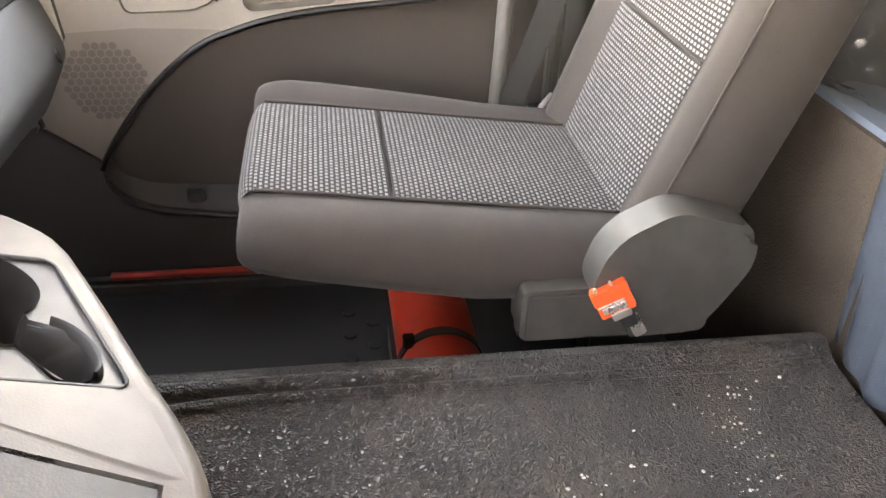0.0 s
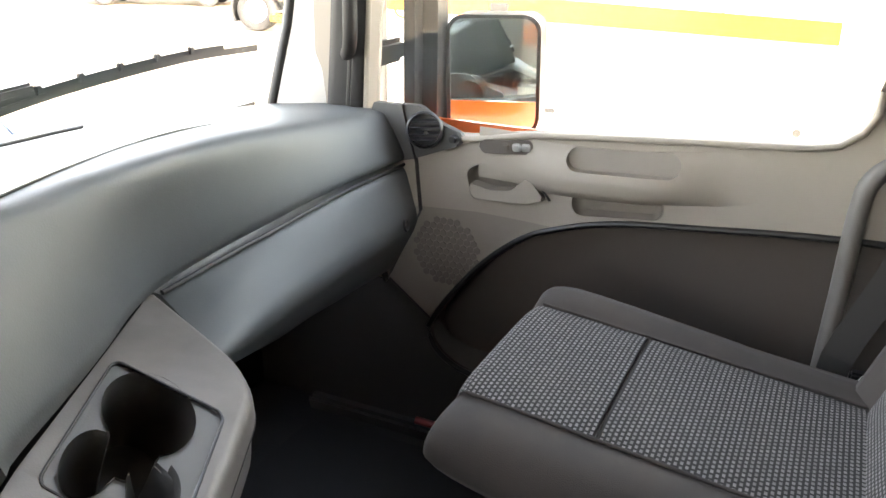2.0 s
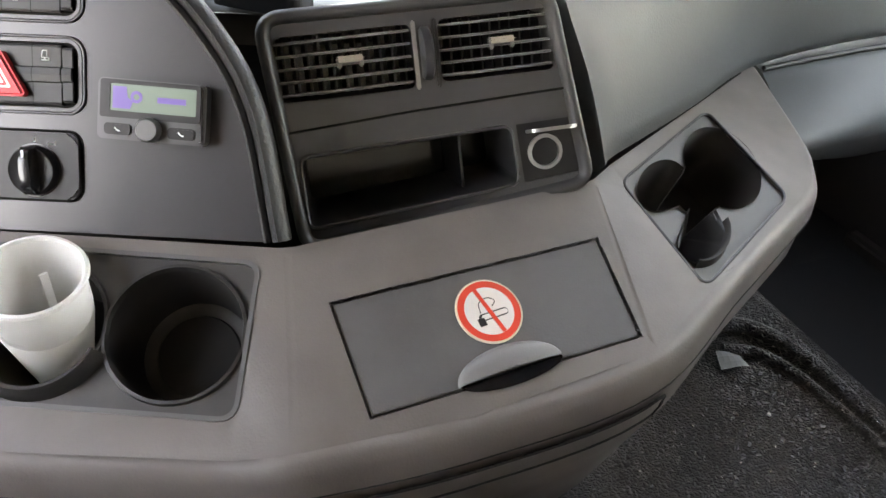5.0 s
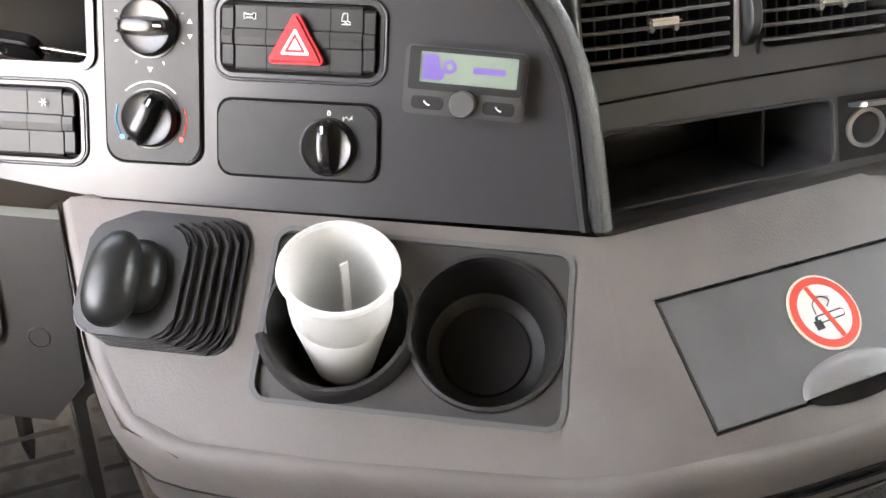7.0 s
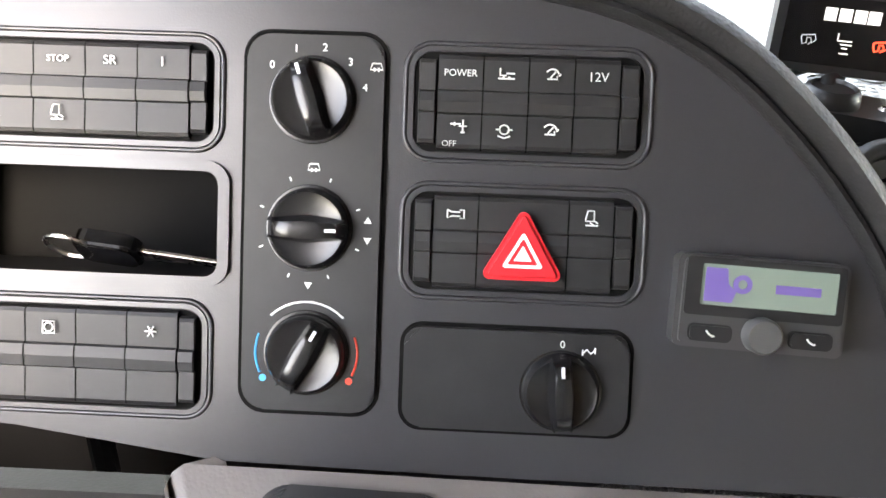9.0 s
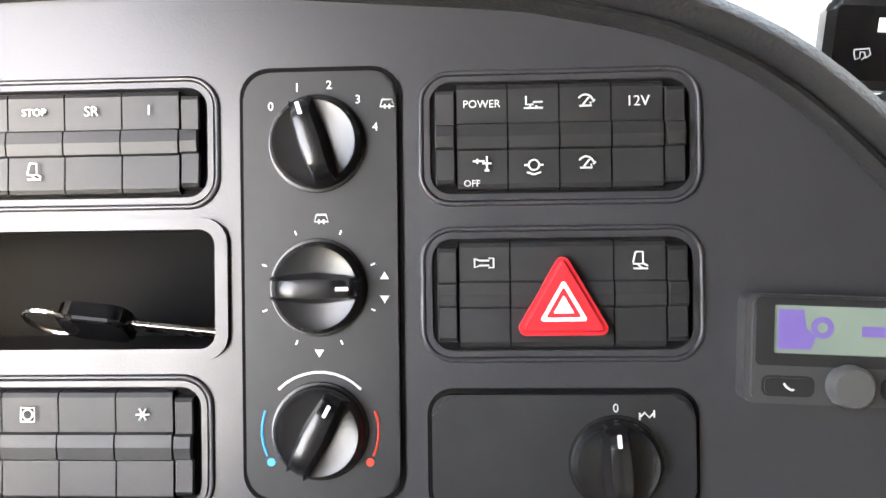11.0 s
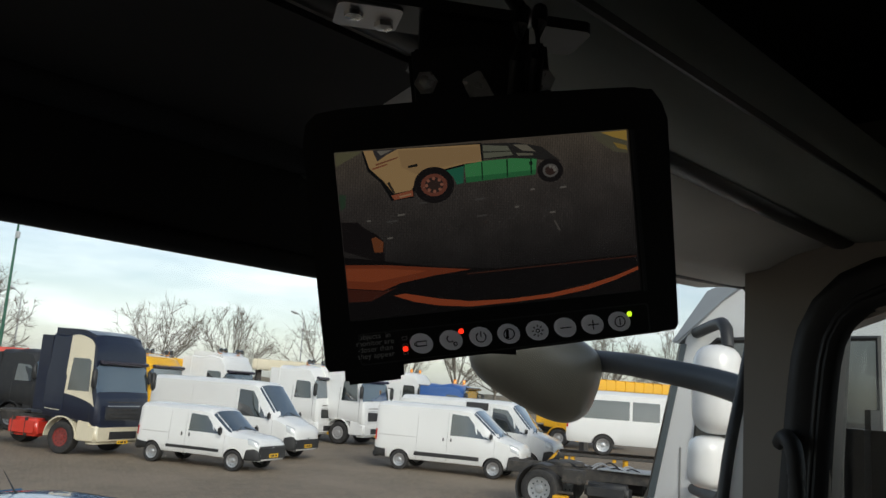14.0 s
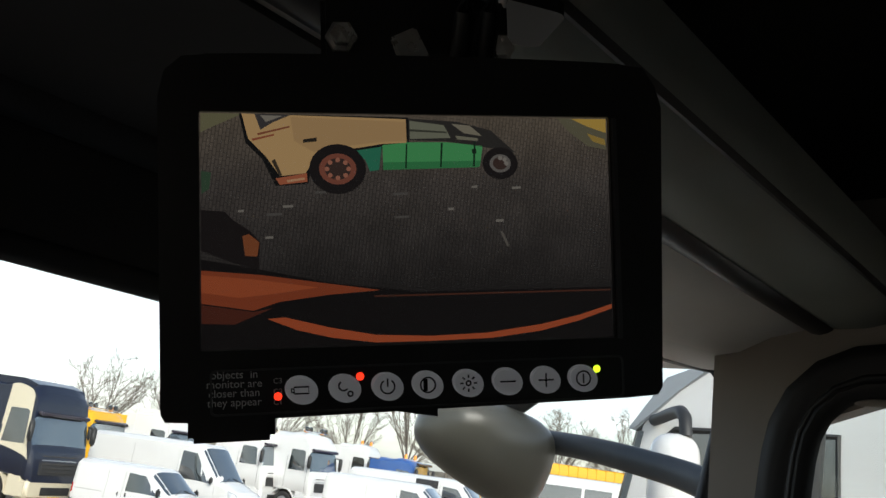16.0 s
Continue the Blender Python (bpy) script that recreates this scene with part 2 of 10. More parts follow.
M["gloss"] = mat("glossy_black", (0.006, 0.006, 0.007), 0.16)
M["switch"] = mat("switch_plastic", (0.017, 0.017, 0.018), 0.44, spec=0.35, spots=(0.02, (0.028, 0.028, 0.029), 0.5))
M["rim"] = mat("padded_rim", (0.020, 0.020, 0.021), 0.46, grain=(0.0020, 0.0004), spots=(0.04, (0.030, 0.030, 0.031), 0.6))
M["well"] = mat("holder_plastic", (0.022, 0.021, 0.021), 0.5, grain=(0.0012, 0.00006), spots=(0.03, (0.045, 0.042, 0.038), 0.7))
M["tray"] = mat("tray_rubber", (0.215, 0.215, 0.207), 0.60, spots=(0.1, (0.195, 0.193, 0.184), 0.6))


def dotted(m, pitch, depth, deg):
    """Rows of fine moulded dots."""
    n = m.node_tree.nodes
    tc, mp, bump = n.new("ShaderNodeTexCoord"), n.new("ShaderNodeMapping"), n.new("ShaderNodeBump")
    mp.inputs["Rotation"].default_value = (0, 0, radians(deg))
    mul = n.new("ShaderNodeMath")
    mul.operation = "MULTIPLY"
    for k, axis in enumerate(("X", "Y")):
        w = n.new("ShaderNodeTexWave")
        w.bands_direction, w.wave_profile = axis, "SIN"
        w.inputs["Scale"].default_value = 0.314 / pitch
        link_nodes(m, (mp.outputs[0], w.inputs["Vector"]), (w.outputs["Fac"], mul.inputs[k]))
    bump.inputs["Distance"].default_value = depth
    link_nodes(m, (tc.outputs["Object"], mp.inputs["Vector"]), (mul.outputs[0], bump.inputs["Height"]), (bump.outputs[0], n["Principled BSDF"].inputs["Normal"]))


dotted(M["tray"], 0.0075, 0.0012, 38)
M["traymark"] = mat("smooth_tray_rubber", (0.21, 0.21, 0.20), 0.55)
M["pod"] = mat("pod_plastic", (0.050, 0.049, 0.048), 0.5, grain=(0.0014, 0.00006), spots=(0.05, (0.06, 0.058, 0.056), 0.5))
M["beige"] = mat("door_plastic_light", (0.26, 0.228, 0.196), 0.55, grain=(0.0014, 0.00008), spots=(0.25, (0.22, 0.192, 0.163), 0.5))
M["brown"] = mat("door_plastic_dark", (0.062, 0.050, 0.042), 0.62, grain=(0.0016, 0.00008), spots=(0.2, (0.06, 0.052, 0.046), 0.6))
M["lower"] = mat("lower_door_plastic", (0.036, 0.031, 0.028), 0.6, grain=(0.0016, 0.00008), spots=(0.2, (0.036, 0.034, 0.033), 0.6))
M["pillar"] = mat("pillar_plastic", (0.60, 0.58, 0.545), 0.6, grain=(0.0016, 0.00008), spots=(0.2, (0.36, 0.345, 0.32), 0.5))
M["roof"] = mat("headlining", (0.56, 0.54, 0.51), 0.9, grain=(0.0012, 0.0001), spots=(0.3, (0.46, 0.445, 0.42), 0.5))
M["blind"] = mat("dark_blind", (0.018, 0.018, 0.020), 0.7, spots=(0.2, (0.012, 0.012, 0.013), 0.6))
M["rubber"] = mat("black_rubber", (0.008, 0.008, 0.009), 0.6, spots=(0.1, (0.016, 0.015, 0.014), 0.6))
M["floor"] = mat("floor_rubber", (0.010, 0.010, 0.011), 0.6, grain=(0.004, 0.0004), spots=(0.1, (0.035, 0.03, 0.027), 0.7))
M["steel"] = mat("bright_steel", (0.62, 0.6, 0.57), 0.28, 1.0, spots=(0.01, (0.4, 0.38, 0.35), 0.6))
M["chrome"] = mat("chrome", (0.75, 0.75, 0.76), 0.12, 1.0)
M["satin"] = mat("satin_silver", (0.45, 0.45, 0.46), 0.32, 0.9)
M["white"] = mat("white_print", (0.8, 0.8, 0.8), 0.6)
M["print"] = mat("grey_print", (0.68, 0.68, 0.68), 0.6)
M["red"] = mat("red_plastic", (0.62, 0.02, 0.03), 0.42, spec=0.3, coat=0.05)
M["redprint"] = mat("red_print", (0.75, 0.06, 0.03), 0.5)
M["blueprint"] = mat("blue_print", (0.03, 0.35, 0.65), 0.5)
M["extinguisher"] = mat("red_enamel", (0.62, 0.045, 0.02), 0.35, spots=(0.05, (0.4, 0.03, 0.015), 0.5), coat=0.2)
M["orange"] = mat("orange_plastic", (0.8, 0.09, 0.02), 0.4)
M["cup"] = mat("thin_white_plastic", (0.86, 0.86, 0.84), 0.3, spots=(0.02, (0.8, 0.79, 0.76), 0.4))
n_ = M["cup"].node_tree.nodes
tr_, mx_ = n_.new("ShaderNodeBsdfTranslucent"), n_.new("ShaderNodeMixShader")
tr_.inputs[0].default_value, mx_.inputs[0].default_value = (0.92, 0.91, 0.88, 1), 0.55
link_nodes(M["cup"], (n_["Principled BSDF"].outputs[0], mx_.inputs[1]), (tr_.outputs[0], mx_.inputs[2]), (mx_.outputs[0], n_["Material Output"].inputs[0]))
M["belt"] = mat("belt_webbing", (0.05, 0.048, 0.046), 0.75)
M["carpet"] = mat("brown_carpet", (0.062, 0.046, 0.034), 1.0, grain=(0.003, 0.0015), spots=(0.05, (0.05, 0.038, 0.028), 0.8))
M["bunkcloth"] = mat("blue_grey_cloth", (0.12, 0.15, 0.19), 0.95, grain=(0.002, 0.0003), spots=(0.1, (0.09, 0.11, 0.14), 0.6))
M["crumb"] = mat("pale_crumbs", (0.62, 0.6, 0.55), 0.9)
M["slat"] = mat("vent_slat_plastic", (0.16, 0.16, 0.165), 0.28, spec=0.7)
M["ventpanel"] = mat("vent_panel_plastic", (0.046, 0.046, 0.049), 0.36, spec=0.7, grain=(0.0009, 0.00003), spots=(0.05, (0.026, 0.026, 0.03), 0.6))
M["paper"] = mat("grey_paper", (0.5, 0.52, 0.52), 0.8)


def leather_like():
    """Black tunnel cover: coarse leather grain, dusty, with pale scuffs."""
    m = mat("tunnel_cover", (0.075, 0.073, 0.072), 0.38)
    n = m.node_tree.nodes
    b = n["Principled BSDF"]
    tc = n.new("ShaderNodeTexCoord")
    warp = n.new("ShaderNodeTexNoise")
    warp.inputs["Scale"].default_value = 90
    add = n.new("ShaderNodeMix")
    add.data_type = "RGBA"
    add.inputs[0].default_value = 0.012
    v = n.new("ShaderNodeTexVoronoi")
    v.feature = "DISTANCE_TO_EDGE"
    v.inputs["Scale"].default_value = 200
    cl = n.new("ShaderNodeMapRange")
    cl.inputs[2].default_value = 0.28
    bump = n.new("ShaderNodeBump")
    bump.inputs["Distance"].default_value = 0.0045
    dust = n.new("ShaderNodeTexNoise")
    dust.inputs["Scale"].default_value, dust.inputs["Detail"].default_value, dust.inputs["Roughness"].default_value = 9, 8, 0.65
    dr = n.new("ShaderNodeMapRange")
    dr.inputs[1].default_value, dr.inputs[2].default_value, dr.inputs[4].default_value = 0.45, 0.8, 0.75
    mix = n.new("ShaderNodeMix")
    mix.data_type = "RGBA"
    mix.inputs[6].default_value, mix.inputs[7].default_value = (0.075, 0.072, 0.071, 1), (0.160, 0.130, 0.105, 1)
    ro = n.new("ShaderNodeMapRange")
    ro.inputs[3].default_value, ro.inputs[4].default_value = 0.30, 0.5
    link_nodes(m, (tc.outputs["Object"], warp.inputs["Vector"]), (tc.outputs["Object"], add.inputs[6]), (warp.outputs["Color"], add.inputs[7]), (add.outputs[2], v.inputs["Vector"]), (v.outputs["Distance"], cl.inputs[0]), (cl.outputs[0], bump.inputs["Height"]), (bump.outputs[0], b.inputs["Normal"]))
    link_nodes(m, (tc.outputs["Object"], dust.inputs["Vector"]), (dust.outputs[0], dr.inputs[0]), (dr.outputs[0], mix.inputs[0]), (mix.outputs[2], b.inputs["Base Color"]), (dr.outputs[0], ro.inputs[0]), (ro.outputs[0], b.inputs["Roughness"]))
    return m


def weave(name, dots):
    """Seat cloth over a UV map in metres; dots: pale rounded cells in dark rows."""
    m = mat(name, (0.06, 0.058, 0.06), 0.92)
    n = m.node_tree.nodes
    b = n["Principled BSDF"]
    b.inputs["Sheen Weight"].default_value = 0.04
    tc = n.new("ShaderNodeTexCoord")
    bump = n.new("ShaderNodeBump")
    if dots:
        br = n.new("ShaderNodeTexBrick")
        br.offset = 0.5
        br.inputs["Scale"].default_value = 1.0
        br.inputs["Brick Width"].default_value, br.inputs["Row Height"].default_value = 0.0085, 0.0068
        br.inputs["Mortar Size"].default_value, br.inputs["Mortar Smooth"].default_value = 0.0019, 0.35
        br.inputs["Color1"].default_value, br.inputs["Color2"].default_value, br.inputs["Mortar"].default_value = (0.27, 0.25, 0.245, 1), (0.18, 0.168, 0.163, 1), (0.022, 0.020, 0.019, 1)
        bump.inputs["Distance"].default_value = 0.0012
        inv = n.new("ShaderNodeMath")
        inv.operation = "SUBTRACT"
        inv.inputs[0].default_value = 1
        fine = n.new("ShaderNodeTexNoise")
        fine.inputs["Scale"].default_value = 900
        mul = n.new("ShaderNodeMix")
        mul.data_type, mul.blend_type = "RGBA", "MULTIPLY"
        mul.inputs[0].default_value = 0.35
        link_nodes(m, (tc.outputs["UV"], br.inputs["Vector"]), (br.outputs["Color"], mul.inputs[6]), (tc.outputs["UV"], fine.inputs["Vector"]), (fine.outputs[0], mul.inputs[7]), (mul.outputs[2], b.inputs["Base Color"]), (br.outputs["Fac"], inv.inputs[1]), (inv.outputs[0], bump.inputs["Height"]), (bump.outputs[0], b.inputs["Normal"]))
    else:
        z = n.new("ShaderNodeTexNoise")
        z.inputs["Scale"].default_value, z.inputs["Detail"].default_value = 14, 6
        mix = n.new("ShaderNodeMix")
        mix.data_type = "RGBA"
        mix.inputs[6].default_value, mix.inputs[7].default_value = (0.026, 0.0235, 0.022, 1), (0.054, 0.042, 0.035, 1)
        w = n.new("ShaderNodeTexNoise")
        w.inputs["Scale"].default_value = 700
        bump.inputs["Distance"].default_value, bump.inputs["Strength"].default_value = 0.0006, 0.7
        link_nodes(m, (tc.outputs["Object"], z.inputs["Vector"]), (z.outputs[0], mix.inputs[0]), (mix.outputs[2], b.inputs["Base Color"]), (tc.outputs["Object"], w.inputs["Vector"]), (w.outputs[0], bump.inputs["Height"]), (bump.outputs[0], b.inputs["Normal"]))
    return m


def glass(name, tint, rough=0.0):
    """Thin clear glass: lets light straight through, gloss growing towards the edge-on view."""
    m = bpy.data.materials.new(name)
    m.use_nodes = True
    n = m.node_tree.nodes
    n.remove(n["Principled BSDF"])
    t, g, x, f = n.new("ShaderNodeBsdfTransparent"), n.new("ShaderNodeBsdfGlossy"), n.new("ShaderNodeMixShader"), n.new("ShaderNodeLayerWeight")
    t.inputs[0].default_value = (*tint, 1)
    g.inputs["Roughness"].default_value = rough
    f.inputs[0].default_value = 0.5
    pw, mr = n.new("ShaderNodeMath"), n.new("ShaderNodeMapRange")
    pw.operation, pw.inputs[1].default_value = "POWER", 5
    mr.inputs[3].default_value, mr.inputs[4].default_value = 0.03, 0.75
    link_nodes(m, (f.outputs["Facing"], pw.inputs[0]), (pw.outputs[0], mr.inputs[0]), (mr.outputs[0], x.inputs[0]), (t.outputs[0], x.inputs[1]), (g.outputs[0], x.inputs[2]), (x.outputs[0], n["Material Output"].inputs[0]))
    return m


M["cover"] = leather_like()
M["dots"] = weave("dotted_seat_cloth", True)
M["cloth"] = weave("plain_seat_cloth", False)
M["glass"] = glass("clear_glass", (0.93, 0.96, 0.95))
M["carglass"] = mat("dark_car_glass", (0.02, 0.025, 0.027), 0.03, coat=1.0, spec=1.0)
# light door plastic scaled darker: the recesses' shade is put into the colour
M["recess"] = mat("shaded_recess_plastic", (0.20, 0.176, 0.152), 0.6, grain=(0.0014, 0.00008), spots=(0.1, (0.17, 0.148, 0.128), 0.5))
M["bag"] = glass("thin_film", (0.80, 0.79, 0.77), 0.18)

# ---- the cab: floor, tunnel, walls, roof, screens ----
ZM = 1.962  # top of the engine tunnel
XL, XR = -0.68, 1.55  # inner faces of the side walls
YB = -0.62  # back of the foot space

bm = box(W0, (XR - XL + 0.1, 2.0, 0.04), at=((XL + XR) / 2, 0.2, 1.60))
tagged(part("floor", bm, M["floor"]), "dark ribbed rubber cab floor", "floor", kind="structure")

# tunnel: flat cover with a raised seam near its long edges
tunnel = thing("engine_tunnel", (0.42, -0.05, 1.60), "black leather-grained rubber engine tunnel cover, dusty with pale crumbs", "engine tunnel", kind="structure")
rows = []
for y in np.linspace(-0.42, 0.70, 24):
    half = 0.387
    cx = 0.425
    prof = [(-half - 0.02, 1.60), (-half - 0.012, 1.80), (-half, ZM - 0.02), (-half + 0.012, ZM + 0.006), (-half + 0.03, ZM + 0.010), (-half + 0.045, ZM + 0.002), (-half + 0.06, ZM - 0.006)]
    prof += [(s * 0.31, ZM - 0.006 - 0.003 * (1 - s * s)) for s in np.linspace(-0.9, 0.9, 9)]
    prof += [(half - 0.06, ZM - 0.006), (half - 0.045, ZM + 0.002), (half - 0.03, ZM + 0.010), (half - 0.012, ZM + 0.006), (half, ZM - 0.02), (half + 0.012, 1.80), (half + 0.02, 1.60)]
    rows.append([(cx + x , y, z + 0.004 * math.sin(9 * y + 5 * x) * (abs(x) < 0.3)) for x, z in prof])
part("cover", loft(rows), M["cover"], tunnel, smooth=60)
# pressed-in tray near the console
ring = spline([(0.775, 0.05, ZM + 0.002), (0.774, 0.30, ZM + 0.002), (0.770, 0.40, ZM + 0.002), (0.745, 0.455, ZM + 0.002), (0.70, 0.475, ZM + 0.002), (0.64, 0.465, ZM + 0.002), (0.56, 0.42, ZM + 0.002)], 50)
part("raised_bead", tube(ring, 0.010, 8), M["cover"], tunnel, smooth=60)
ring = spline([(0.755, -0.40, ZM - 0.004), (0.757, 0.05, ZM - 0.004), (0.755, 0.30, ZM - 0.004), (0.735, 0.41, ZM - 0.004), (0.69, 0.44, ZM - 0.004)], 50)
part("inner_bead", tube(ring, 0.007, 8), M["cover"], tunnel, smooth=60)

# back wall of the foot space and bunk
bm = box(W0, (XR - XL, 0.05, 0.62), at=((XL + XR) / 2, -0.47, 1.90))
tagged(part("bunk_base", bm, M["carpet"]), "brown carpeted front of the bunk base behind the seats", "bunk base", kind="structure")
rows = [[(x + 0.010 * math.sin(3 * z), -0.432 + 0.010 * math.sin(x * 38) * (0.4 + (2.21 - z) * 2.2) + 0.006 * math.sin(x * 91 + 2), z) for x in np.linspace(-0.40, 0.80, 90)] for z in np.linspace(1.955, 2.225, 14)]
bm = loft(rows)
bmesh.ops.solidify(bm, geom=bm.faces, thickness=0.006)
tagged(part("bunk_curtain", bm, M["bunkcloth"], smooth=60), "blue-grey cloth hanging over the bunk edge", "curtain")
# unseen rear wall, kept pale so that it bounces light onto the dashboard
bm = box(W0, (XR - XL + 0.1, 0.06, 1.6), at=((XL + XR) / 2, -1.35, 2.75))
tagged(part("wall_back", bm, M["roof"]), "unseen rear wall of the cab, pale to bounce light", "wall", kind="structure")
bm = box(W0, (XR - XL + 0.1, 0.95, 0.06), at=((XL + XR) / 2, -0.93, 2.19))
tagged(part("bunk", bm, M["bunkcloth"]), "blue-grey cloth bunk behind the seats", "bunk", kind="structure")
# driver's side, never seen in full: closed wall with its window
bm = plate(F((XL, 0, 0), (0, 1, 0), (0, 0, 1)), [(-1.4, 1.6), (1.15, 1.6), (1.05, 3.6), (-1.4, 3.6)], [[(0.06, 2.42), (0.64, 2.38), (0.60, 3.0), (0.52, 3.05), (0.06, 3.03)]], -0.04, 0.0)
tagged(part("wall_left", bm, M["beige"]), "light beige driver's side wall with its window opening", "wall", kind="structure")

tagged(part("ledge_left", box(W0, (0.1, 1.3, 0.5), 0.02, at=(XL + 0.02, 0.25, 1.85)), M["brown"]), "brown lower trim of the driver's side", "wall trim", kind="structure")

# ---- passenger door, pillars, windscreen, roof ----
DX = 1.52
DF = F((DX, 0, 0), (0, -1, 0), (0, 0, 1))  # x: towards the back, y: up, z: into the cab
door = thing("door_1", (DX + 0.02, 0.25, 1.6), "closed passenger door with light beige upper trim and dark lower pocket", "door", kind="structure")
SEAM = [(-0.66, 2.141), (-0.60, 2.146), (-0.50, 2.152), (-0.42, 2.150), (-0.334, 2.146)]
POCKET_TOP = [(-0.334, 2.146), (-0.28, 2.163), (-0.20, 2.178), (-0.08, 2.190), (0.0, 2.198), (0.13, 2.208), (0.36, 2.215)]
POCKET_FRONT = [(-0.594, 1.90), (-0.55, 1.968), (-0.49, 2.042), (-0.432, 2.095), (-0.384, 2.127), (-0.334, 2.146)]
POCKET_LOW = [(-0.594, 1.90), (-0.600, 1.875), (-0.585, 1.838), (-0.545, 1.808), (-0.492, 1.793), (-0.42, 1.783), (-0.353, 1.776), (0.0, 1.770), (0.36, 1.765)]
WIN = [(-0.745, 2.285), (-0.534, 2.293), (-0.45, 2.306), (-0.378, 2.317), (-0.139, 2.336), (0.053, 2.349), (0.109, 2.360), (0.140, 2.390), (0.152, 2.458), (0.14, 2.98), (0.10, 3.06), (-0.62, 3.09), (-0.70, 3.06)]
upper = [(-0.86, 2.14), *SEAM, *POCKET_TOP[1:], (0.36, 3.4), (-0.86, 3.4)]
def tilted(cx, cy, deg):
    return DF @ Matrix.Translation((cx, cy, 0)) @ pose(0, 0, 0, 0, 0, deg)


def turned(pts, cx, cy, deg):
    c, n = math.cos(radians(deg)), math.sin(radians(deg))
    return [(cx + x * c - y * n, cy + x * n + y * c) for x, y in pts]


BOWL = round_corners([(-0.525, 2.232), (-0.498, 2.250), (-0.395, 2.243), (-0.358, 2.199), (-0.400, 2.183), (-0.512, 2.178)], 0.014, 5)
LOWER_RECESS = turned(rr(0, 0, 0.163, 0.043, 0.019, 8), -0.232, 2.206, 5)
part("upper_trim", plate(DF, upper, [WIN, BOWL, LOWER_RECESS], -0.05, 0.0), M["beige"], door)
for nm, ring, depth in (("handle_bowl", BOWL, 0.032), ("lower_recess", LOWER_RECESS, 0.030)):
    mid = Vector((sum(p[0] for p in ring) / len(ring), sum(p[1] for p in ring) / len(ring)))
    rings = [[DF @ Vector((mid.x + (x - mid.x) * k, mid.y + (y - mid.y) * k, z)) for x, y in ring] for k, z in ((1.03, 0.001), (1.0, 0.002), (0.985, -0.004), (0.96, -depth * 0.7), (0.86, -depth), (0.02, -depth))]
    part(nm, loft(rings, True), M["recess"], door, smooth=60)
speaker_trim = [(-0.78, 1.955), (-0.694, 1.975), (-0.64, 1.935), *POCKET_FRONT[:-1], *SEAM[::-1], (-0.78, 2.14)]
# same beige trim, darkened: shade below the seam put into its colour
part("speaker_trim", plate(DF, speaker_trim, [], -0.03, -0.002), mat("shaded_speaker_trim", (0.19, 0.165, 0.142), 0.6, grain=(0.0016, 0.00008), spots=(0.2, (0.14, 0.12, 0.1), 0.5)), door)
lower = [(-0.90, 1.6), (0.36, 1.6), *POCKET_LOW[::-1], (-0.64, 1.933), (-0.694, 1.973), (-0.90, 1.96)]
part("lower_trim", plate(DF, lower, [], -0.03, 0.004), M["lower"], door)
recess = [*POCKET_LOW[::-1], *POCKET_FRONT[1:], *POCKET_TOP[1:]]
part("pocket_back", prism(DF, recess, -0.075, -0.07), M["brown"], door)
bm = bmesh.new()
edge = [DF @ Vector((x, y, 0)) for x, y in recess]
back = [DF @ Vector((x, y, -0.072)) for x, y in recess]
part("pocket_wall", loft([edge, back], True), M["brown"], door)
lipline = [DF @ Vector((x, y, 0.003)) for x, y in [*POCKET_LOW[::-1], *POCKET_FRONT[1:], *POCKET_TOP[1:]]]
part("pocket_seal", tube(spline(lipline, 90), 0.006, 8), M["black"], door, "black rubber edge of the pocket", smooth=60)
# storage bin wall low in the pocket
binl = [DF @ Vector((x, y + 0.002, -0.01)) for x, y in POCKET_LOW]
bint = [DF @ Vector((x, y + 0.05 - 0.02 * max(0, (-x - 0.4)) / 0.2, -0.035)) for x, y in POCKET_LOW]
part("bin_wall", loft([spline(binl, 24), spline(bint, 24)]), M["lower"], door, smooth=60)
part("bin_clip", box(DF, (0.035, 0.03, 0.02), 0.004, at=(-0.44, 1.815, -0.02)), M["lower"], door)
# loudspeaker: round field of hexagonal holes, built as raised cells
hexes = bmesh.new()
sc = Vector((-0.565, 2.057))
pitch = 0.0148
for i in range(-6, 7):
    for j in range(-6, 7):
        x, y = pitch * (i + 0.5 * (j % 2)), pitch * 0.866 * j
        if x * x + y * y < 0.071**2:
            prism(DF, [(sc.x + x + 0.0074 * math.sin(a * math.pi / 3), sc.y + y + 0.0074 * math.cos(a * math.pi / 3)) for a in range(6)], -0.003, -0.0010, bm=hexes)
part("speaker_grille", hexes, mat("grille_plastic", (0.115, 0.100, 0.088), 0.65), door, "round speaker grille with hexagonal cells")
# inner door handle: bowl and lever
flap = round_corners([(-0.515, 2.212), (-0.47, 2.203), (-0.43, 2.208), (-0.397, 2.238), (-0.362, 2.200), (-0.400, 2.186), (-0.507, 2.182)], 0.008, 4)
part("door_lever", prism(DF, flap, -0.018, 0.012, 0.005, 3), M["beige"], door, smooth=50)
part("lever_seam", tube(spline([DF @ Vector(p) for p in ((-0.395, 2.244, 0.004), (-0.378, 2.228, 0.007), (-0.355, 2.198, 0.004))], 10), 0.0022, 6), M["black"], door)
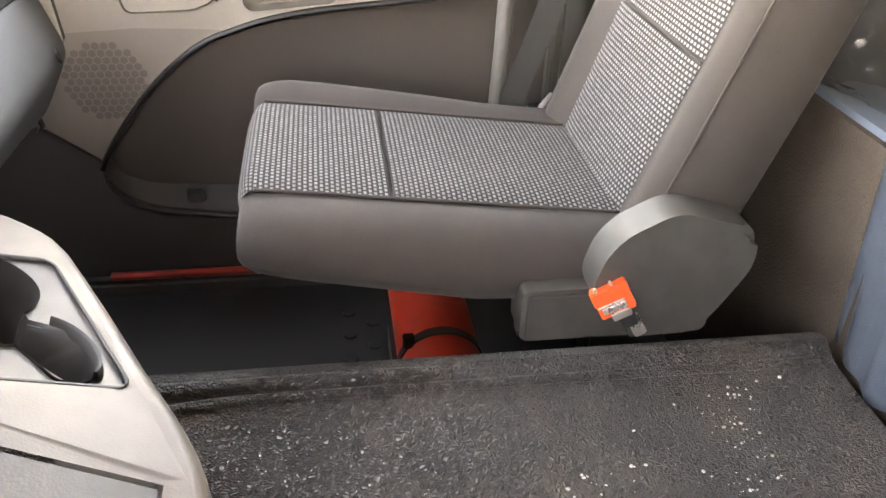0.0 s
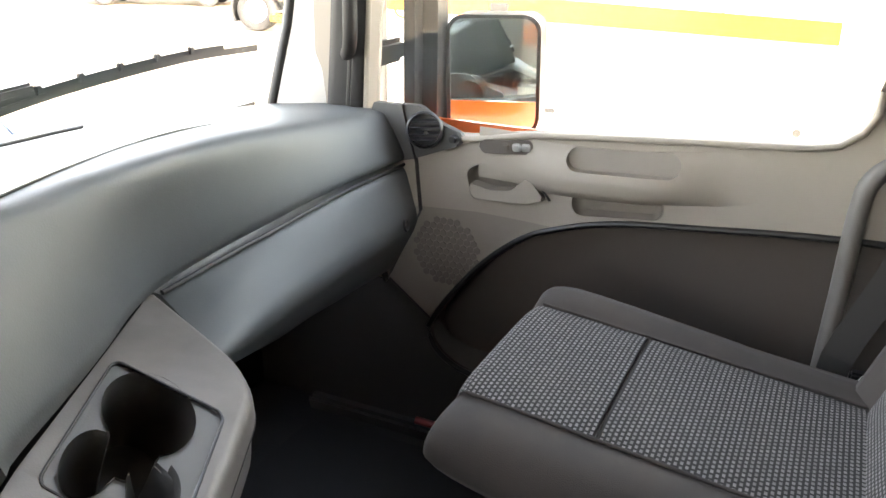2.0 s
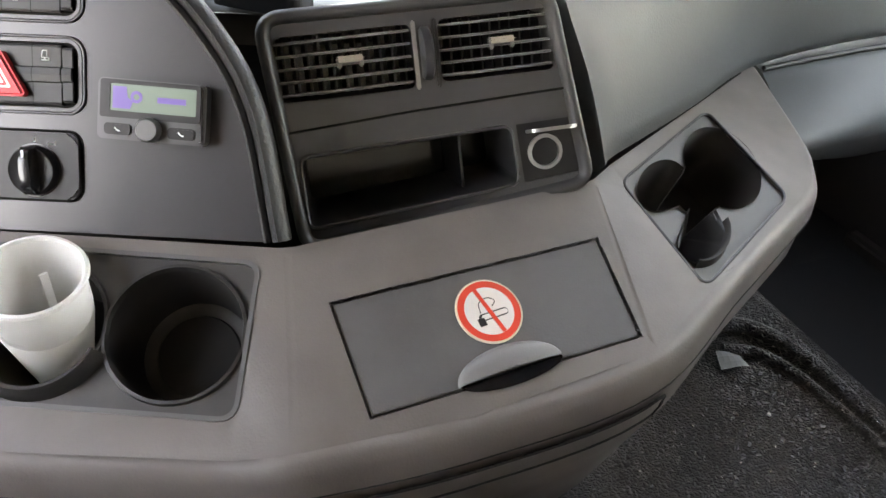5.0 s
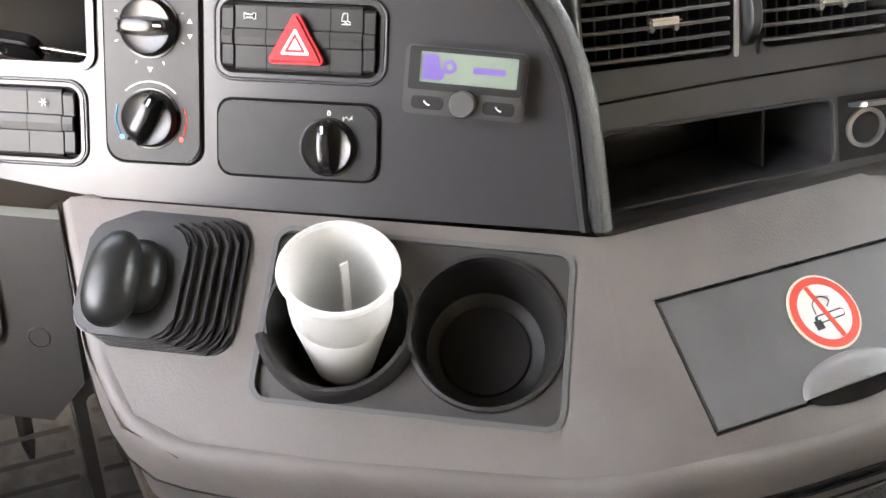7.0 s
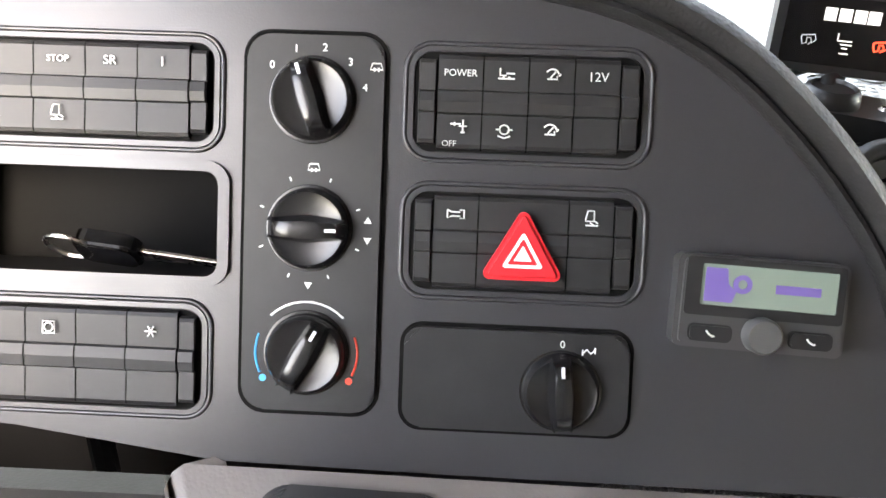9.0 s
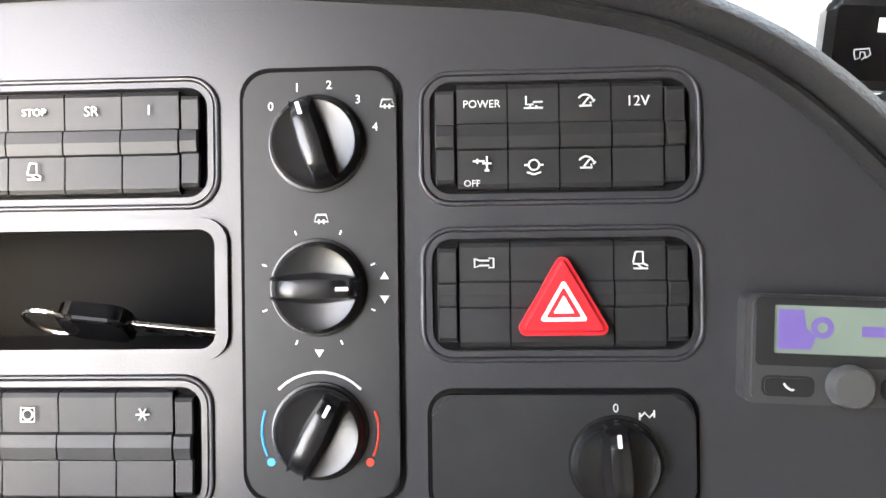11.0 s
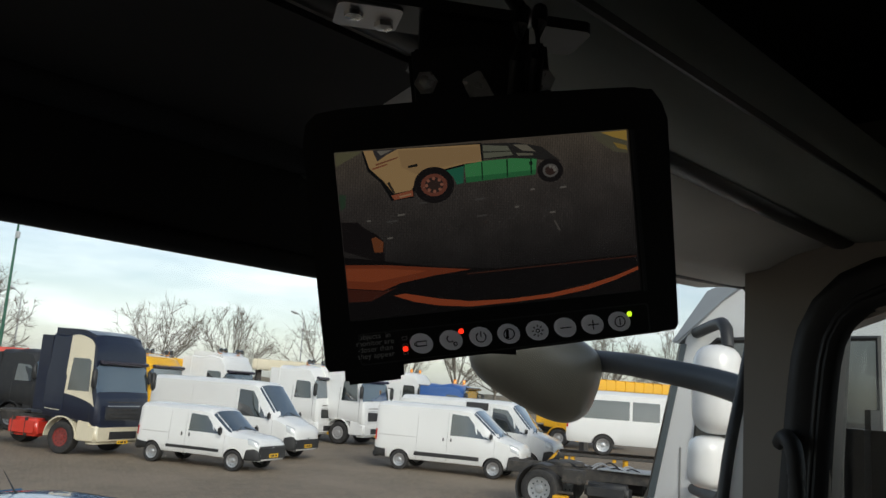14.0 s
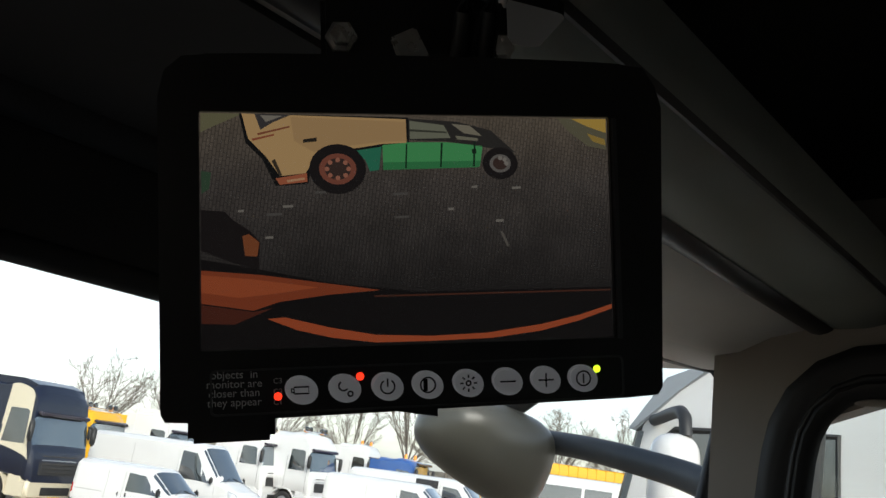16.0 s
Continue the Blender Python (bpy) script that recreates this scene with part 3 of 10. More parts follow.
# armrest ledge with two recesses
arm = []
for u, z0, d in ((-0.50, 2.265, 0.002), (-0.42, 2.262, 0.010), (-0.36, 2.252, 0.022), (-0.21, 2.256, 0.032), (-0.14, 2.264, 0.029), (-0.09, 2.270, 0.014), (-0.05, 2.274, 0.004), (0.0, 2.280, 0.0015)):
    arm.append([DF @ Vector((u, z0 + dz, d * k - 0.001)) for dz, k in ((0.055, 0.0), (0.05, 0.35), (0.03, 0.8), (0.0, 1.0), (-0.022, 0.9), (-0.036, 0.5), (-0.042, 0.0))])
solid = loft([[*r] for r in zip(*[spline(c, 30) for c in zip(*arm)])])
bmesh.ops.holes_fill(solid, edges=[e for e in solid.edges if e.is_boundary], sides=0)
bmesh.ops.recalc_face_normals(solid, faces=solid.faces)
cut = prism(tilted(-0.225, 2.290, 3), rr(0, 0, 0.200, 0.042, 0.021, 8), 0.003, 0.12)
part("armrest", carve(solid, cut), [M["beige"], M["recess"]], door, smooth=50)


# window switches
fr = tilted(-0.443, 2.290, 5)
w = part("window_switch", prism(fr, rr(0, 0, 0.105, 0.026, 0.012, 6), 0.0, 0.012, 0.003), M["brown"], door)
for k in (0.0, 0.022, 0.040):
    part("button", prism(fr, rr(k, 0.0, 0.017, 0.015, 0.005, 3), 0.012, 0.0165, 0.003), M["satin"] if k else M["brown"], w)
part("window_seal", tube(spline([DF @ Vector((x, y, 0.004)) for x, y in [*WIN, WIN[0]]], 90), 0.006, 8), M["beige"], door, smooth=60)
part("window_pane", prism(DF, WIN, -0.04, -0.036), M["glass"], door).visible_shadow = False
# outside skin below the window
part("outer_skin", box(W0, (0.01, 1.15, 0.8), at=(DX + 0.11, 0.25, 1.9)), mat("orange_paint", (0.75, 0.12, 0.02), 0.3, coat=0.6), door)

# grab bar behind the door opening, and rear side wall
bar = spline([(1.53, -0.255, 2.335), (1.505, -0.200, 2.345), (1.495, -0.163, 2.322), (1.495, -0.150, 2.27), (1.50, -0.146, 2.12), (1.51, -0.14, 1.95)], 40)
tagged(part("grab_bar", tube(bar, 0.0155, 12), mat("grey_grip", (0.12, 0.112, 0.104), 0.5, grain=(0.001, 0.0001)), smooth=60), "grey textured vertical grab bar beside the passenger door", "grab bar")
bm = box(W0, (0.05, 1.0, 2.1), at=(1.585, -0.85, 2.5))
tagged(part("wall_right", bm, M["beige"]), "light beige side wall behind the passenger door", "wall", kind="structure")
bm = box(W0, (0.05, 0.05, 2.0), 0.01, at=(1.545, -0.28, 2.5))
bm = box(W0, (0.03, 0.012, 2.0), 0.004, at=(1.53, -0.245, 2.5), bm=bm)
tagged(part("pillar_rear", bm, mat("dark_trim", (0.07, 0.065, 0.06), 0.55)), "dark trim strip on the door pillar behind the door", "pillar", kind="structure")
# front pillar: black screen seal, pale trim, broad black door seal
PIL = [(1.485, 0.945, 2.30), (1.515, 0.930, 2.42), (1.540, 0.921, 2.52), (1.575, 0.910, 2.80), (1.612, 0.900, 2.95), (1.648, 0.894, 3.07), (1.655, 0.892, 3.13)]
rows = []
for p in spline(PIL, 24):
    e = Vector((1.548, 0.795, p.z))
    q = Vector((p.x, p.y, p.z))
    rows.append([q + Vector((0.05, 0.03, 0)), q + Vector((0.004, 0.012, 0)), q + Vector((-0.006, -0.006, 0)), q.lerp(e, 0.25) + Vector((-0.010, -0.006, 0)), q.lerp(e, 0.6) + Vector((-0.012, -0.006, 0)), e + Vector((-0.006, 0.006, 0)), e + Vector((0.004, -0.012, 0)), Vector((1.66, 0.775, p.z)), Vector((1.70, 0.90, p.z))])
pillar = thing("pillar_front", (1.6, 0.93, 2.28), "light grey windscreen pillar trim with a dark door seal", "pillar", kind="structure")
part("pillar_trim", loft(rows, True, True), M["pillar"], pillar, smooth=40)
seal = [*spline(PIL, 20), *spline([PIL[-1], (1.645, 0.905, 3.155), (1.58, 0.935, 3.158), (1.30, 0.985, 3.155)], 12)[1:]]
part("screen_seal", tube([p + Vector((-0.004, 0.004, 0)) for p in seal], 0.012, 8), M["black"], pillar, "black windscreen seal", smooth=60)
LINE = [(0.752, 2.29), (0.735, 2.50), (0.715, 2.80), (0.700, 2.98), (0.685, 3.045), (0.650, 3.085), (0.58, 3.098), (0.30, 3.100), (-0.12, 3.08)]
line = spline([(1.52, y, z) for y, z in LINE], 50)
rows = []
for i, p in enumerate(line):
    d = line[min(i + 1, 49)] - line[max(i - 1, 0)]
    o = Vector((0, d.z, -d.y)).normalized()
    rows.append([p + o * r + Vector((h, 0, 0)) for r, h in ((0.0, -0.004), (0.006, -0.016), (0.020, -0.020), (0.030, -0.010), (0.040, -0.012), (0.058, -0.020), (0.078, -0.012), (0.086, 0.03))])
part("door_seal", loft(rows), M["rubber"], pillar, "black rubber door seal", smooth=60)
part("seal_lip", tube([r[3] for r in rows], 0.006, 8), M["black"], pillar, smooth=60)
part("plug", lathe(F((1.553, 0.852, 2.83), (0.5, 0.86, 0), (0, 0, 1)) @ pose(0, 0, 0, 0, 180, 0), [(0, 0.004), (0.012, 0.003), (0.013, 0)], 20), M["pillar"], pillar)
gb = spline([(1.53, 0.80, 2.87), (1.47, 0.765, 2.88), (1.455, 0.745, 2.84), (1.465, 0.745, 2.65), (1.475, 0.75, 2.47), (1.535, 0.80, 2.42)], 40)
tagged(part("pillar_grab_handle", tube(gb, 0.014, 10), M["rubber"], smooth=60), "black grab handle on the front pillar", "grab handle")
gb2 = [(2 * 0.425 - p.x, p.y, p.z) for p in spline(PIL, 20)]
tagged(part("pillar_left", tube(gb2, 0.07, 8), M["pillar"], smooth=60), "light grey windscreen pillar on the driver's side", "pillar", kind="structure")


def screen_y(x, z):
    """The windscreen's inner face: leaning back, bowed across."""
    s = (x - 0.425) / 1.1
    return 1.12 - 0.17 * (z - 2.38) - 0.14 * s * s


rows = [[(x, screen_y(x, z), z) for x in np.linspace(-0.72, 1.57, 20)] for z in np.linspace(2.28, 3.35, 10)]
wind = part("window_1", loft(rows), M["glass"], smooth=180)
wind.visible_shadow = False
tagged(wind, "large clear truck windscreen, slightly dusty", "windscreen", kind="structure")
rows = [[(x, screen_y(x, z) + d, z) for z, d in ((2.05, 0.03), (2.275, 0.02), (2.29, 0.004), (2.275, -0.012), (2.05, -0.0))] for x in np.linspace(-0.72, 1.57, 20)]
tagged(part("wall_front", loft(rows), M["black"]), "black lower edge of the cab front", "wall", kind="structure")
bm = box(W0, (2.3, 0.04, 0.7), at=(0.425, 1.08, 1.95))
tagged(part("front_panel", bm, M["black"]), "dark front wall under the dashboard", "wall", kind="structure")

# roof, header trim over the screen, shelf lip
def roof_rows(profile):
    rws = []
    for x in np.linspace(-0.72, 1.62, 24):
        s = abs(x - 0.425) / 1.15
        rws.append([(x, y - 0.05 * s**4 * (y > 0.8), z) for y, z in profile])
    return rws


tagged(part("header_trim", loft(roof_rows(((1.06, 3.150), (0.95, 3.149), (0.86, 3.163), (0.77, 3.186), (0.71, 3.200), (0.703, 3.212)))), mat("header_plastic", (0.74, 0.725, 0.70), 0.6, grain=(0.0016, 0.00008), spots=(0.3, (0.48, 0.465, 0.44), 0.5)), smooth=50), "light grey moulded trim above the windscreen", "trim", kind="structure")
tagged(part("header_groove", loft(roof_rows(((0.716, 3.1975), (0.708, 3.192), (0.696, 3.190), (0.684, 3.193), (0.676, 3.1985)))), M["black"], smooth=60), "black gap between header trim and roof shelf", "trim", kind="structure")
tagged(part("shelf_lip", loft(roof_rows(((0.692, 3.214), (0.690, 3.204), (0.670, 3.199), (0.63, 3.200), (0.595, 3.208), (0.572, 3.225), (0.562, 3.25), (0.56, 3.28)))), mat("shelf_lip_cloth", (0.20, 0.215, 0.195), 0.6, grain=(0.0012, 0.0001), spots=(0.3, (0.14, 0.15, 0.135), 0.5)), smooth=60), "grey-green padded lip of the roof shelf", "shelf", kind="structure")
tagged(part("shelf_seam", loft(roof_rows(((0.578, 3.2195), (0.5745, 3.2195), (0.571, 3.226), (0.575, 3.228)))), M["black"], smooth=60), "dark seam along the roof shelf lip", "trim", kind="structure")
# front headlining near-black: the roof's shade is put into its colour
roof = part("ceiling", loft(roof_rows(((0.565, 3.27), (0.60, 3.30), (0.70, 3.34), (0.72, 3.44), (0.60, 3.52), (0.2, 3.54), (0.0, 3.54)))), mat("shaded_headlining", (0.009, 0.0095, 0.009), 0.9, grain=(0.0012, 0.0001), spots=(0.3, (0.011, 0.012, 0.011), 0.5)), smooth=50)
tagged(roof, "cloth-lined roof with an open storage shelf, its shade put into the colour", "ceiling", kind="structure")

# unseen rear half of the ceiling, added pale as a bounce surface
tagged(part("ceiling_rear", loft(roof_rows(((0.0, 3.54), (-0.7, 3.54), (-1.4, 3.54)))), M["roof"], smooth=50), "unseen headlining above the bunk, pale to bounce light", "ceiling", kind="structure")
tagged(part("wall_right_top", box(W0, (0.05, 2.5, 0.32), at=(1.60, -0.10, 3.46)), M["blind"]), "dark lining over the passenger door", "wall", kind="structure")
tagged(part("kick_panel", box(W0, (0.05, 0.36, 0.64), at=(1.565, 0.97, 1.90)), M["lower"]), "dark kick panel beside the foot space", "wall", kind="structure")
tagged(part("door_sill", box(W0, (0.06, 1.3, 0.06), 0.01, at=(1.52, 0.25, 1.62)), M["lower"]), "dark door sill", "sill", kind="structure")

# ---- dashboard ----
FA = F((-0.038, 0.575, 2.390), (0.900, -0.437, 0.035), (0.181, 0.443, 0.879))  # driver's switch panel
FB = F((0.330, 0.476, 2.346), (0.979, -0.187, 0.082), (-0.003, 0.388, 0.921))  # vent panel
FC = F((0.014, 0.404, 2.226), (0.900, -0.437, 0.0), (0.367, 0.755, 0.544))  # twin cup holder
FD = F((0.290, 0.326, 2.220), (0.998, 0.057, 0.0), (-0.052, 0.908, 0.416))  # ashtray lid
dash = thing("dashboard", (0.43, 0.80, 1.62), "grey and black plastic truck dashboard curving round the driver", "dashboard")


def at(fr, x, y, z=0.0):
    return fr @ Vector((x, y, z))


def facet(loops, bm=None):
    """Fills one outline, less its holes, between points in space."""
    b = bmesh.new()
    es = []
    for ring in loops:
        vs = [b.verts.new(p) for p in ring]
        es += [b.edges.new((vs[i], vs[(i + 1) % len(vs)])) for i in range(len(vs))]
    bmesh.ops.triangle_fill(b, use_beauty=True, edges=es)
    return merge(bm, b)


# console: three sloping facets with a rounded skirt
SEAM_CD = [Vector((0.150, 0.408, 2.264)), Vector((0.116, 0.272, 2.192))]
SEAM_DE = [Vector((0.434, 0.425, 2.260)), Vector((0.411, 0.270, 2.194))]
C_RING = [Vector((-0.190, 0.566, 2.263)), SEAM_CD[0], SEAM_CD[1], Vector((0.076, 0.291, 2.180)), Vector((-0.06, 0.352, 2.178)), Vector((-0.142, 0.395, 2.177)), Vector((-0.172, 0.422, 2.185)), Vector((-0.186, 0.469, 2.210))]
D_RING = [SEAM_CD[0], SEAM_DE[0], SEAM_DE[1], Vector((0.25, 0.262, 2.190)), SEAM_CD[1]]
E_RING = [SEAM_DE[0], Vector((0.48, 0.462, 2.248)), Vector((0.672, 0.572, 2.231)), Vector((0.850, 0.680, 2.210)), Vector((0.790, 0.520, 2.196)), Vector((0.768, 0.478, 2.192)), Vector((0.738, 0.442, 2.190)), Vector((0.70, 0.418, 2.192)), Vector((0.548, 0.338, 2.200)), SEAM_DE[1]]
EL, ET, EB, ER = Vector((0.476, 0.437, 2.244)), Vector((0.676, 0.560, 2.228)), Vector((0.497, 0.318, 2.202)), Vector((0.682, 0.418, 2.197))


def on_e(s, t, up=0.0):
    """A point of the side holder's insert: s along its long side, t across, raised by up."""
    p = EL.lerp(ET, s).lerp(EB.lerp(ER, s), t)
    return p + up * (ET - EL).cross(EL - EB).normalized()


def rounded_quad(r):
    return [on_e(0.5 + (x - 0.0), 0.5 + y) for x, y in rr(0, 0, 1, 1, r, 5)]


hole_c = [at(FC, x, y) for x, y in rr(0, 0, 0.205, 0.120, 0.012, 5)]
hole_d = [at(FD, x, y) for x, y in ((-0.119, 0.049), (0.125, 0.044), (0.117, -0.052), (-0.121, -0.047))]
con = facet([C_RING, hole_c])
con = facet([D_RING, hole_d], con)
con = facet([E_RING, rounded_quad(0.08)], con)
EDGE = spline([C_RING[0], C_RING[7], C_RING[6], C_RING[5], C_RING[4], C_RING[3], SEAM_CD[1], D_RING[3], SEAM_DE[1], E_RING[8], E_RING[7], E_RING[6], E_RING[5], E_RING[4], E_RING[3]], 70)
rows = [[] for _ in range(8)]
for i, p in enumerate(EDGE):
    d = (EDGE[min(i + 1, 69)] - EDGE[max(i - 1, 0)])
    o = Vector((d.y, -d.x, 0)).normalized()
    low = ZM + 0.002
    for r, (out, dz) in zip(rows, ((-0.02, -0.0016), (0.0, -0.0006), (0.006, -0.004), (0.011, -0.014), (0.012, -0.035), (0.008, -0.036), (0.004, -0.085), (-0.05, None))):
        q = p + o * out
        q.z = p.z + dz if dz is not None else low
        r.append(q)
bmesh.ops.remove_doubles(con, verts=con.verts, dist=1e-5)
seams = [e for e in con.edges if any((e.verts[0].co - a).length < 1e-4 and (e.verts[1].co - b).length < 1e-4 or (e.verts[1].co - a).length < 1e-4 and (e.verts[0].co - b).length < 1e-4 for a, b in (SEAM_CD, SEAM_DE))]
bmesh.ops.bevel(con, geom=seams, offset=0.014, segments=5, affect="EDGES", clamp_overlap=True)
part("console_top", con, M["console"], dash, smooth=35)
part("console_skirt", loft(rows[:5]), M["console"], dash, smooth=60)
part("console_base", loft(rows[5:]), M["console"], dash, smooth=60)
part("skirt_seam", tube([p + Vector((0, 0, -0.0005)) for p in rows[4]], 0.0010, 6), M["black"], dash)
for name, x0, w in (("drawer_front", 0.16, 0.30),):
    i0, i1 = 21, 40
    face = [[q + Vector((0, -0.004, -0.012)) for q in rows[5][i0:i1]], [q + Vector((0, -0.004, 0.014)) for q in rows[6][i0:i1]]]
    part(name, loft(face), M["console"], dash, smooth=60)
    rim = [*face[0], *face[1][::-1], face[0][0]]
    part("drawer_gap", tube(spline(rim, 60), 0.0016, 6), M["black"], dash)

# ashtray lid with its grip, and the round sticker
lid = thing("ashtray_lid", at(FD, 0, 0), "closed grey ashtray lid with a curved finger grip", "lid")
part("panel", prism(FD, [(-0.1165, 0.0465), (0.1225, 0.0415), (0.1145, -0.0495), (-0.1185, -0.0445)], -0.006, -0.001, 0.001), mat("lid_plastic", (0.125, 0.120, 0.119), 0.45, grain=(0.0018, 0.0001), spots=(0.08, (0.06, 0.056, 0.055), 0.6)), lid)
part("gap", prism(FD, [(-0.119, 0.049), (0.125, 0.044), (0.117, -0.052), (-0.121, -0.047)], -0.012, -0.0075), M["black"], lid)
grip = [[at(FD, -0.003 + 0.046 * math.cos(a) * k, -0.045 + 0.022 * math.sin(a) * k, 0.010 * math.sqrt(max(0, 1 - k * k)) - 0.001) for a in np.linspace(0, math.pi, 24)] for k in (1.0, 0.97, 0.9, 0.78, 0.6, 0.35, 0.05)]
part("grip", loft(grip), mat("grip_plastic", (0.17, 0.162, 0.156), 0.4, grain=(0.0018, 0.0001)), lid, "raised half-round finger grip", smooth=60)
# flat black crescent painting the shade under the grip; no slot is cut
part("grip_shadow", prism(FD, [(-0.003 + 0.044 * math.cos(a), -0.0452 - 0.011 * math.sin(a)) for a in np.linspace(0, math.pi, 20)], -0.003, 0.0012), M["gloss"], lid, "dark plate painting the shade of the finger slot")
sticker = thing("no_smoking_sticker", at(FD, 0, 0.006), "round red and white no-smoking sticker on the ashtray lid", "sticker")
part("backing", prism(FD, circle(0, 0.0065, 0.0278, 40), -0.001, 0.0004), mat("sticker_paper", (0.78, 0.70, 0.55), 0.45), sticker)
part("red_ring", plate(FD, circle(0, 0.0065, 0.0262, 40), [circle(0, 0.0065, 0.0207, 40)], 0.0, 0.0008), M["redprint"], sticker)
part("white_disc", prism(FD, circle(0, 0.0065, 0.0207, 40), 0.0, 0.0007), mat("sticker_white", (0.78, 0.76, 0.73), 0.45), sticker)
SF = FD @ Matrix.Translation((0, 0.0065, 0)) @ pose(0, 0, 0, 0, 0, 2)
part("slash", box(SF, (0.0034, 0.041, 0.0004), at=(0, 0, 0.0011), turn=pose(0, 0, 0, 0, 0, 12)), M["redprint"], sticker)
part("cigarette", plate(SF, rr(0.002, -0.004, 0.026, 0.0062, 0.003, 4), [rr(0.003, -0.004, 0.0235, 0.0042, 0.002, 4)], 0.0006, 0.0009), M["black"], sticker)
part("ember", box(SF, (0.0062, 0.0066, 0.0004), 0.0, at=(-0.010, -0.0075, 0.0009)), M["black"], sticker)
part("smoke", tube(spline([at(SF, *p) for p in ((-0.008, 0.0, 0.0009), (-0.006, 0.008, 0.0009), (0.002, 0.011, 0.0009), (0.008, 0.007, 0.0009), (0.004, 0.003, 0.0009))], 20), 0.0004, 5), M["black"], sticker)

# twin cup holder in the driver's facet
holder = thing("twin_cup_holder", at(FC, 0, 0, -0.07), "black twin cup holder insert in the console", "cup holder")
wells = [circle(-0.052, 0.0, 0.0475, 40), circle(0.048, 0.001, 0.0500, 40)]
part("insert", plate(FC, rr(0, 0, 0.203, 0.118, 0.011, 5), wells, -0.012, -0.003), mat("insert_plastic", (0.050, 0.047, 0.046), 0.45, grain=(0.0012, 0.00006), spots=(0.03, (0.075, 0.07, 0.064), 0.6)), holder, smooth=30)
part("insert_rim", plate(FC, rr(0, 0, 0.207, 0.122, 0.013, 5), [rr(0, 0, 0.200, 0.115, 0.010, 5)], -0.004, 0.0015), M["grey"], holder)
for cx, cy, r in ((-0.052, 0.0, 0.0475), (0.048, 0.001, 0.0500)):
    part("well", lathe(FC @ Matrix.Translation((cx, cy, 0)), [(r, -0.003), (r - 0.002, -0.03), (r - 0.006, -0.072), (r - 0.012, -0.076), (0, -0.077)], 40), M["well"], holder, smooth=50)
    part("well_lip", lathe(FC @ Matrix.Translation((cx, cy, 0)), [(r + 0.004, -0.003), (r + 0.003, 0.0005), (r + 0.0005, 0.001), (r - 0.0005, -0.004)], 40), M["well"], holder, smooth=60)
front_lip = [[at(FC, -0.052 + rad * math.cos(a), rad * math.sin(a), h) for a in np.linspace(radians(200), radians(340), 24)] for rad, h in ((0.0475, -0.003), (0.048, 0.010), (0.051, 0.012), (0.054, 0.009), (0.057, -0.003))]
part("raised_front_lip", loft(front_lip), M["well"], holder, smooth=60)
well_floor = lathe(FC @ Matrix.Translation((0.048, 0.001, -0.0745)), [(0.034, 0), (0.033, 0.0015), (0, 0.002)], 32)
part("well_disc", well_floor, M["rubber"], holder, smooth=40)

# side cup holder facing the passenger
side = thing("side_cup_holder", on_e(0.5, 0.5, -0.07), "dark grey cup holder insert with three joined wells", "cup holder")
OVALS = [(0.745, 0.45, 0.30, 0.37), (0.245, 0.24, 0.215, 0.185), (0.22, 0.72, 0.20, 0.175), (0.45, 0.46, 0.21, 0.20)]


def clover(grow=0.0, up=0.0):
    """The joined mouths of the wells, as one outline round their middle."""
    pts = []
    s0, t0 = 0.45, 0.46
    for k in range(96):
        a = 2 * math.pi * k / 96
        ds, dt = math.cos(a), math.sin(a)
        spans = []
        for s, t, rs, rt in OVALS:
            rs, rt = rs + grow / 0.235, rt + grow / 0.128
            u, v, p, q = (s0 - s) / rs, (t0 - t) / rt, ds / rs, dt / rt
            aa, bb, cc = p * p + q * q, u * p + v * q, u * u + v * v - 1
            if bb * bb - aa * cc > 0:
                w = math.sqrt(bb * bb - aa * cc)
                spans.append(((-bb - w) / aa, (-bb + w) / aa))
        reach = 0.0
        for lo, hi in sorted(spans):
            if lo <= reach + 0.02:
                reach = max(reach, hi)
        pts.append(on_e(s0 + reach * ds, t0 + reach * dt, up))
    return pts


part("insert", facet([[p + Vector((0, 0, -0.003)) for p in rounded_quad(0.08)], clover(0, -0.003)]), M["grey"], side)
part("insert_gap", tube([*rounded_quad(0.08), rounded_quad(0.08)[0]], 0.0016, 6), M["black"], side)
part("well", loft([clover(0.001, 0.0), clover(-0.001, -0.006), clover(-0.004, -0.045), clover(-0.010, -0.085)], True), M["well"], side, smooth=50)
part("well_bottom", facet([clover(-0.009, -0.084)]), M["well"], side)
lip = [[on_e(0.22 + (0.20 + dr) * math.cos(a), 0.72 + (0.175 + dr * 1.6) * math.sin(a), h) for a in np.linspace(0.25, 2.5, 24)] for dr, h in ((-0.004, -0.02), (0.0, 0.004), (0.014, 0.006), (0.026, -0.002))]
part("raised_lip", loft(lip), M["well"], side, smooth=60)
wall = [on_e(0.36 - 0.26 * u, 0.47 + 0.03 * u, 0) for u in np.linspace(0, 1, 8)]
part("well_web", loft([[p + Vector((0, 0, -0.012)) for p in wall], [p + Vector((0.004, -0.003, -0.075)) for p in wall]]), M["well"], side)

# passenger side: soft pad above, glove box below
LOW = [(0.447, 0.428, 2.262), (0.48, 0.462, 2.250), (0.58, 0.520, 2.240), (0.68, 0.578, 2.231), (0.78, 0.638, 2.222), (0.86, 0.668, 2.219), (0.98, 0.672, 2.226), (1.1, 0.668, 2.231), (1.3, 0.665, 2.238), (1.52, 0.655, 2.236)]
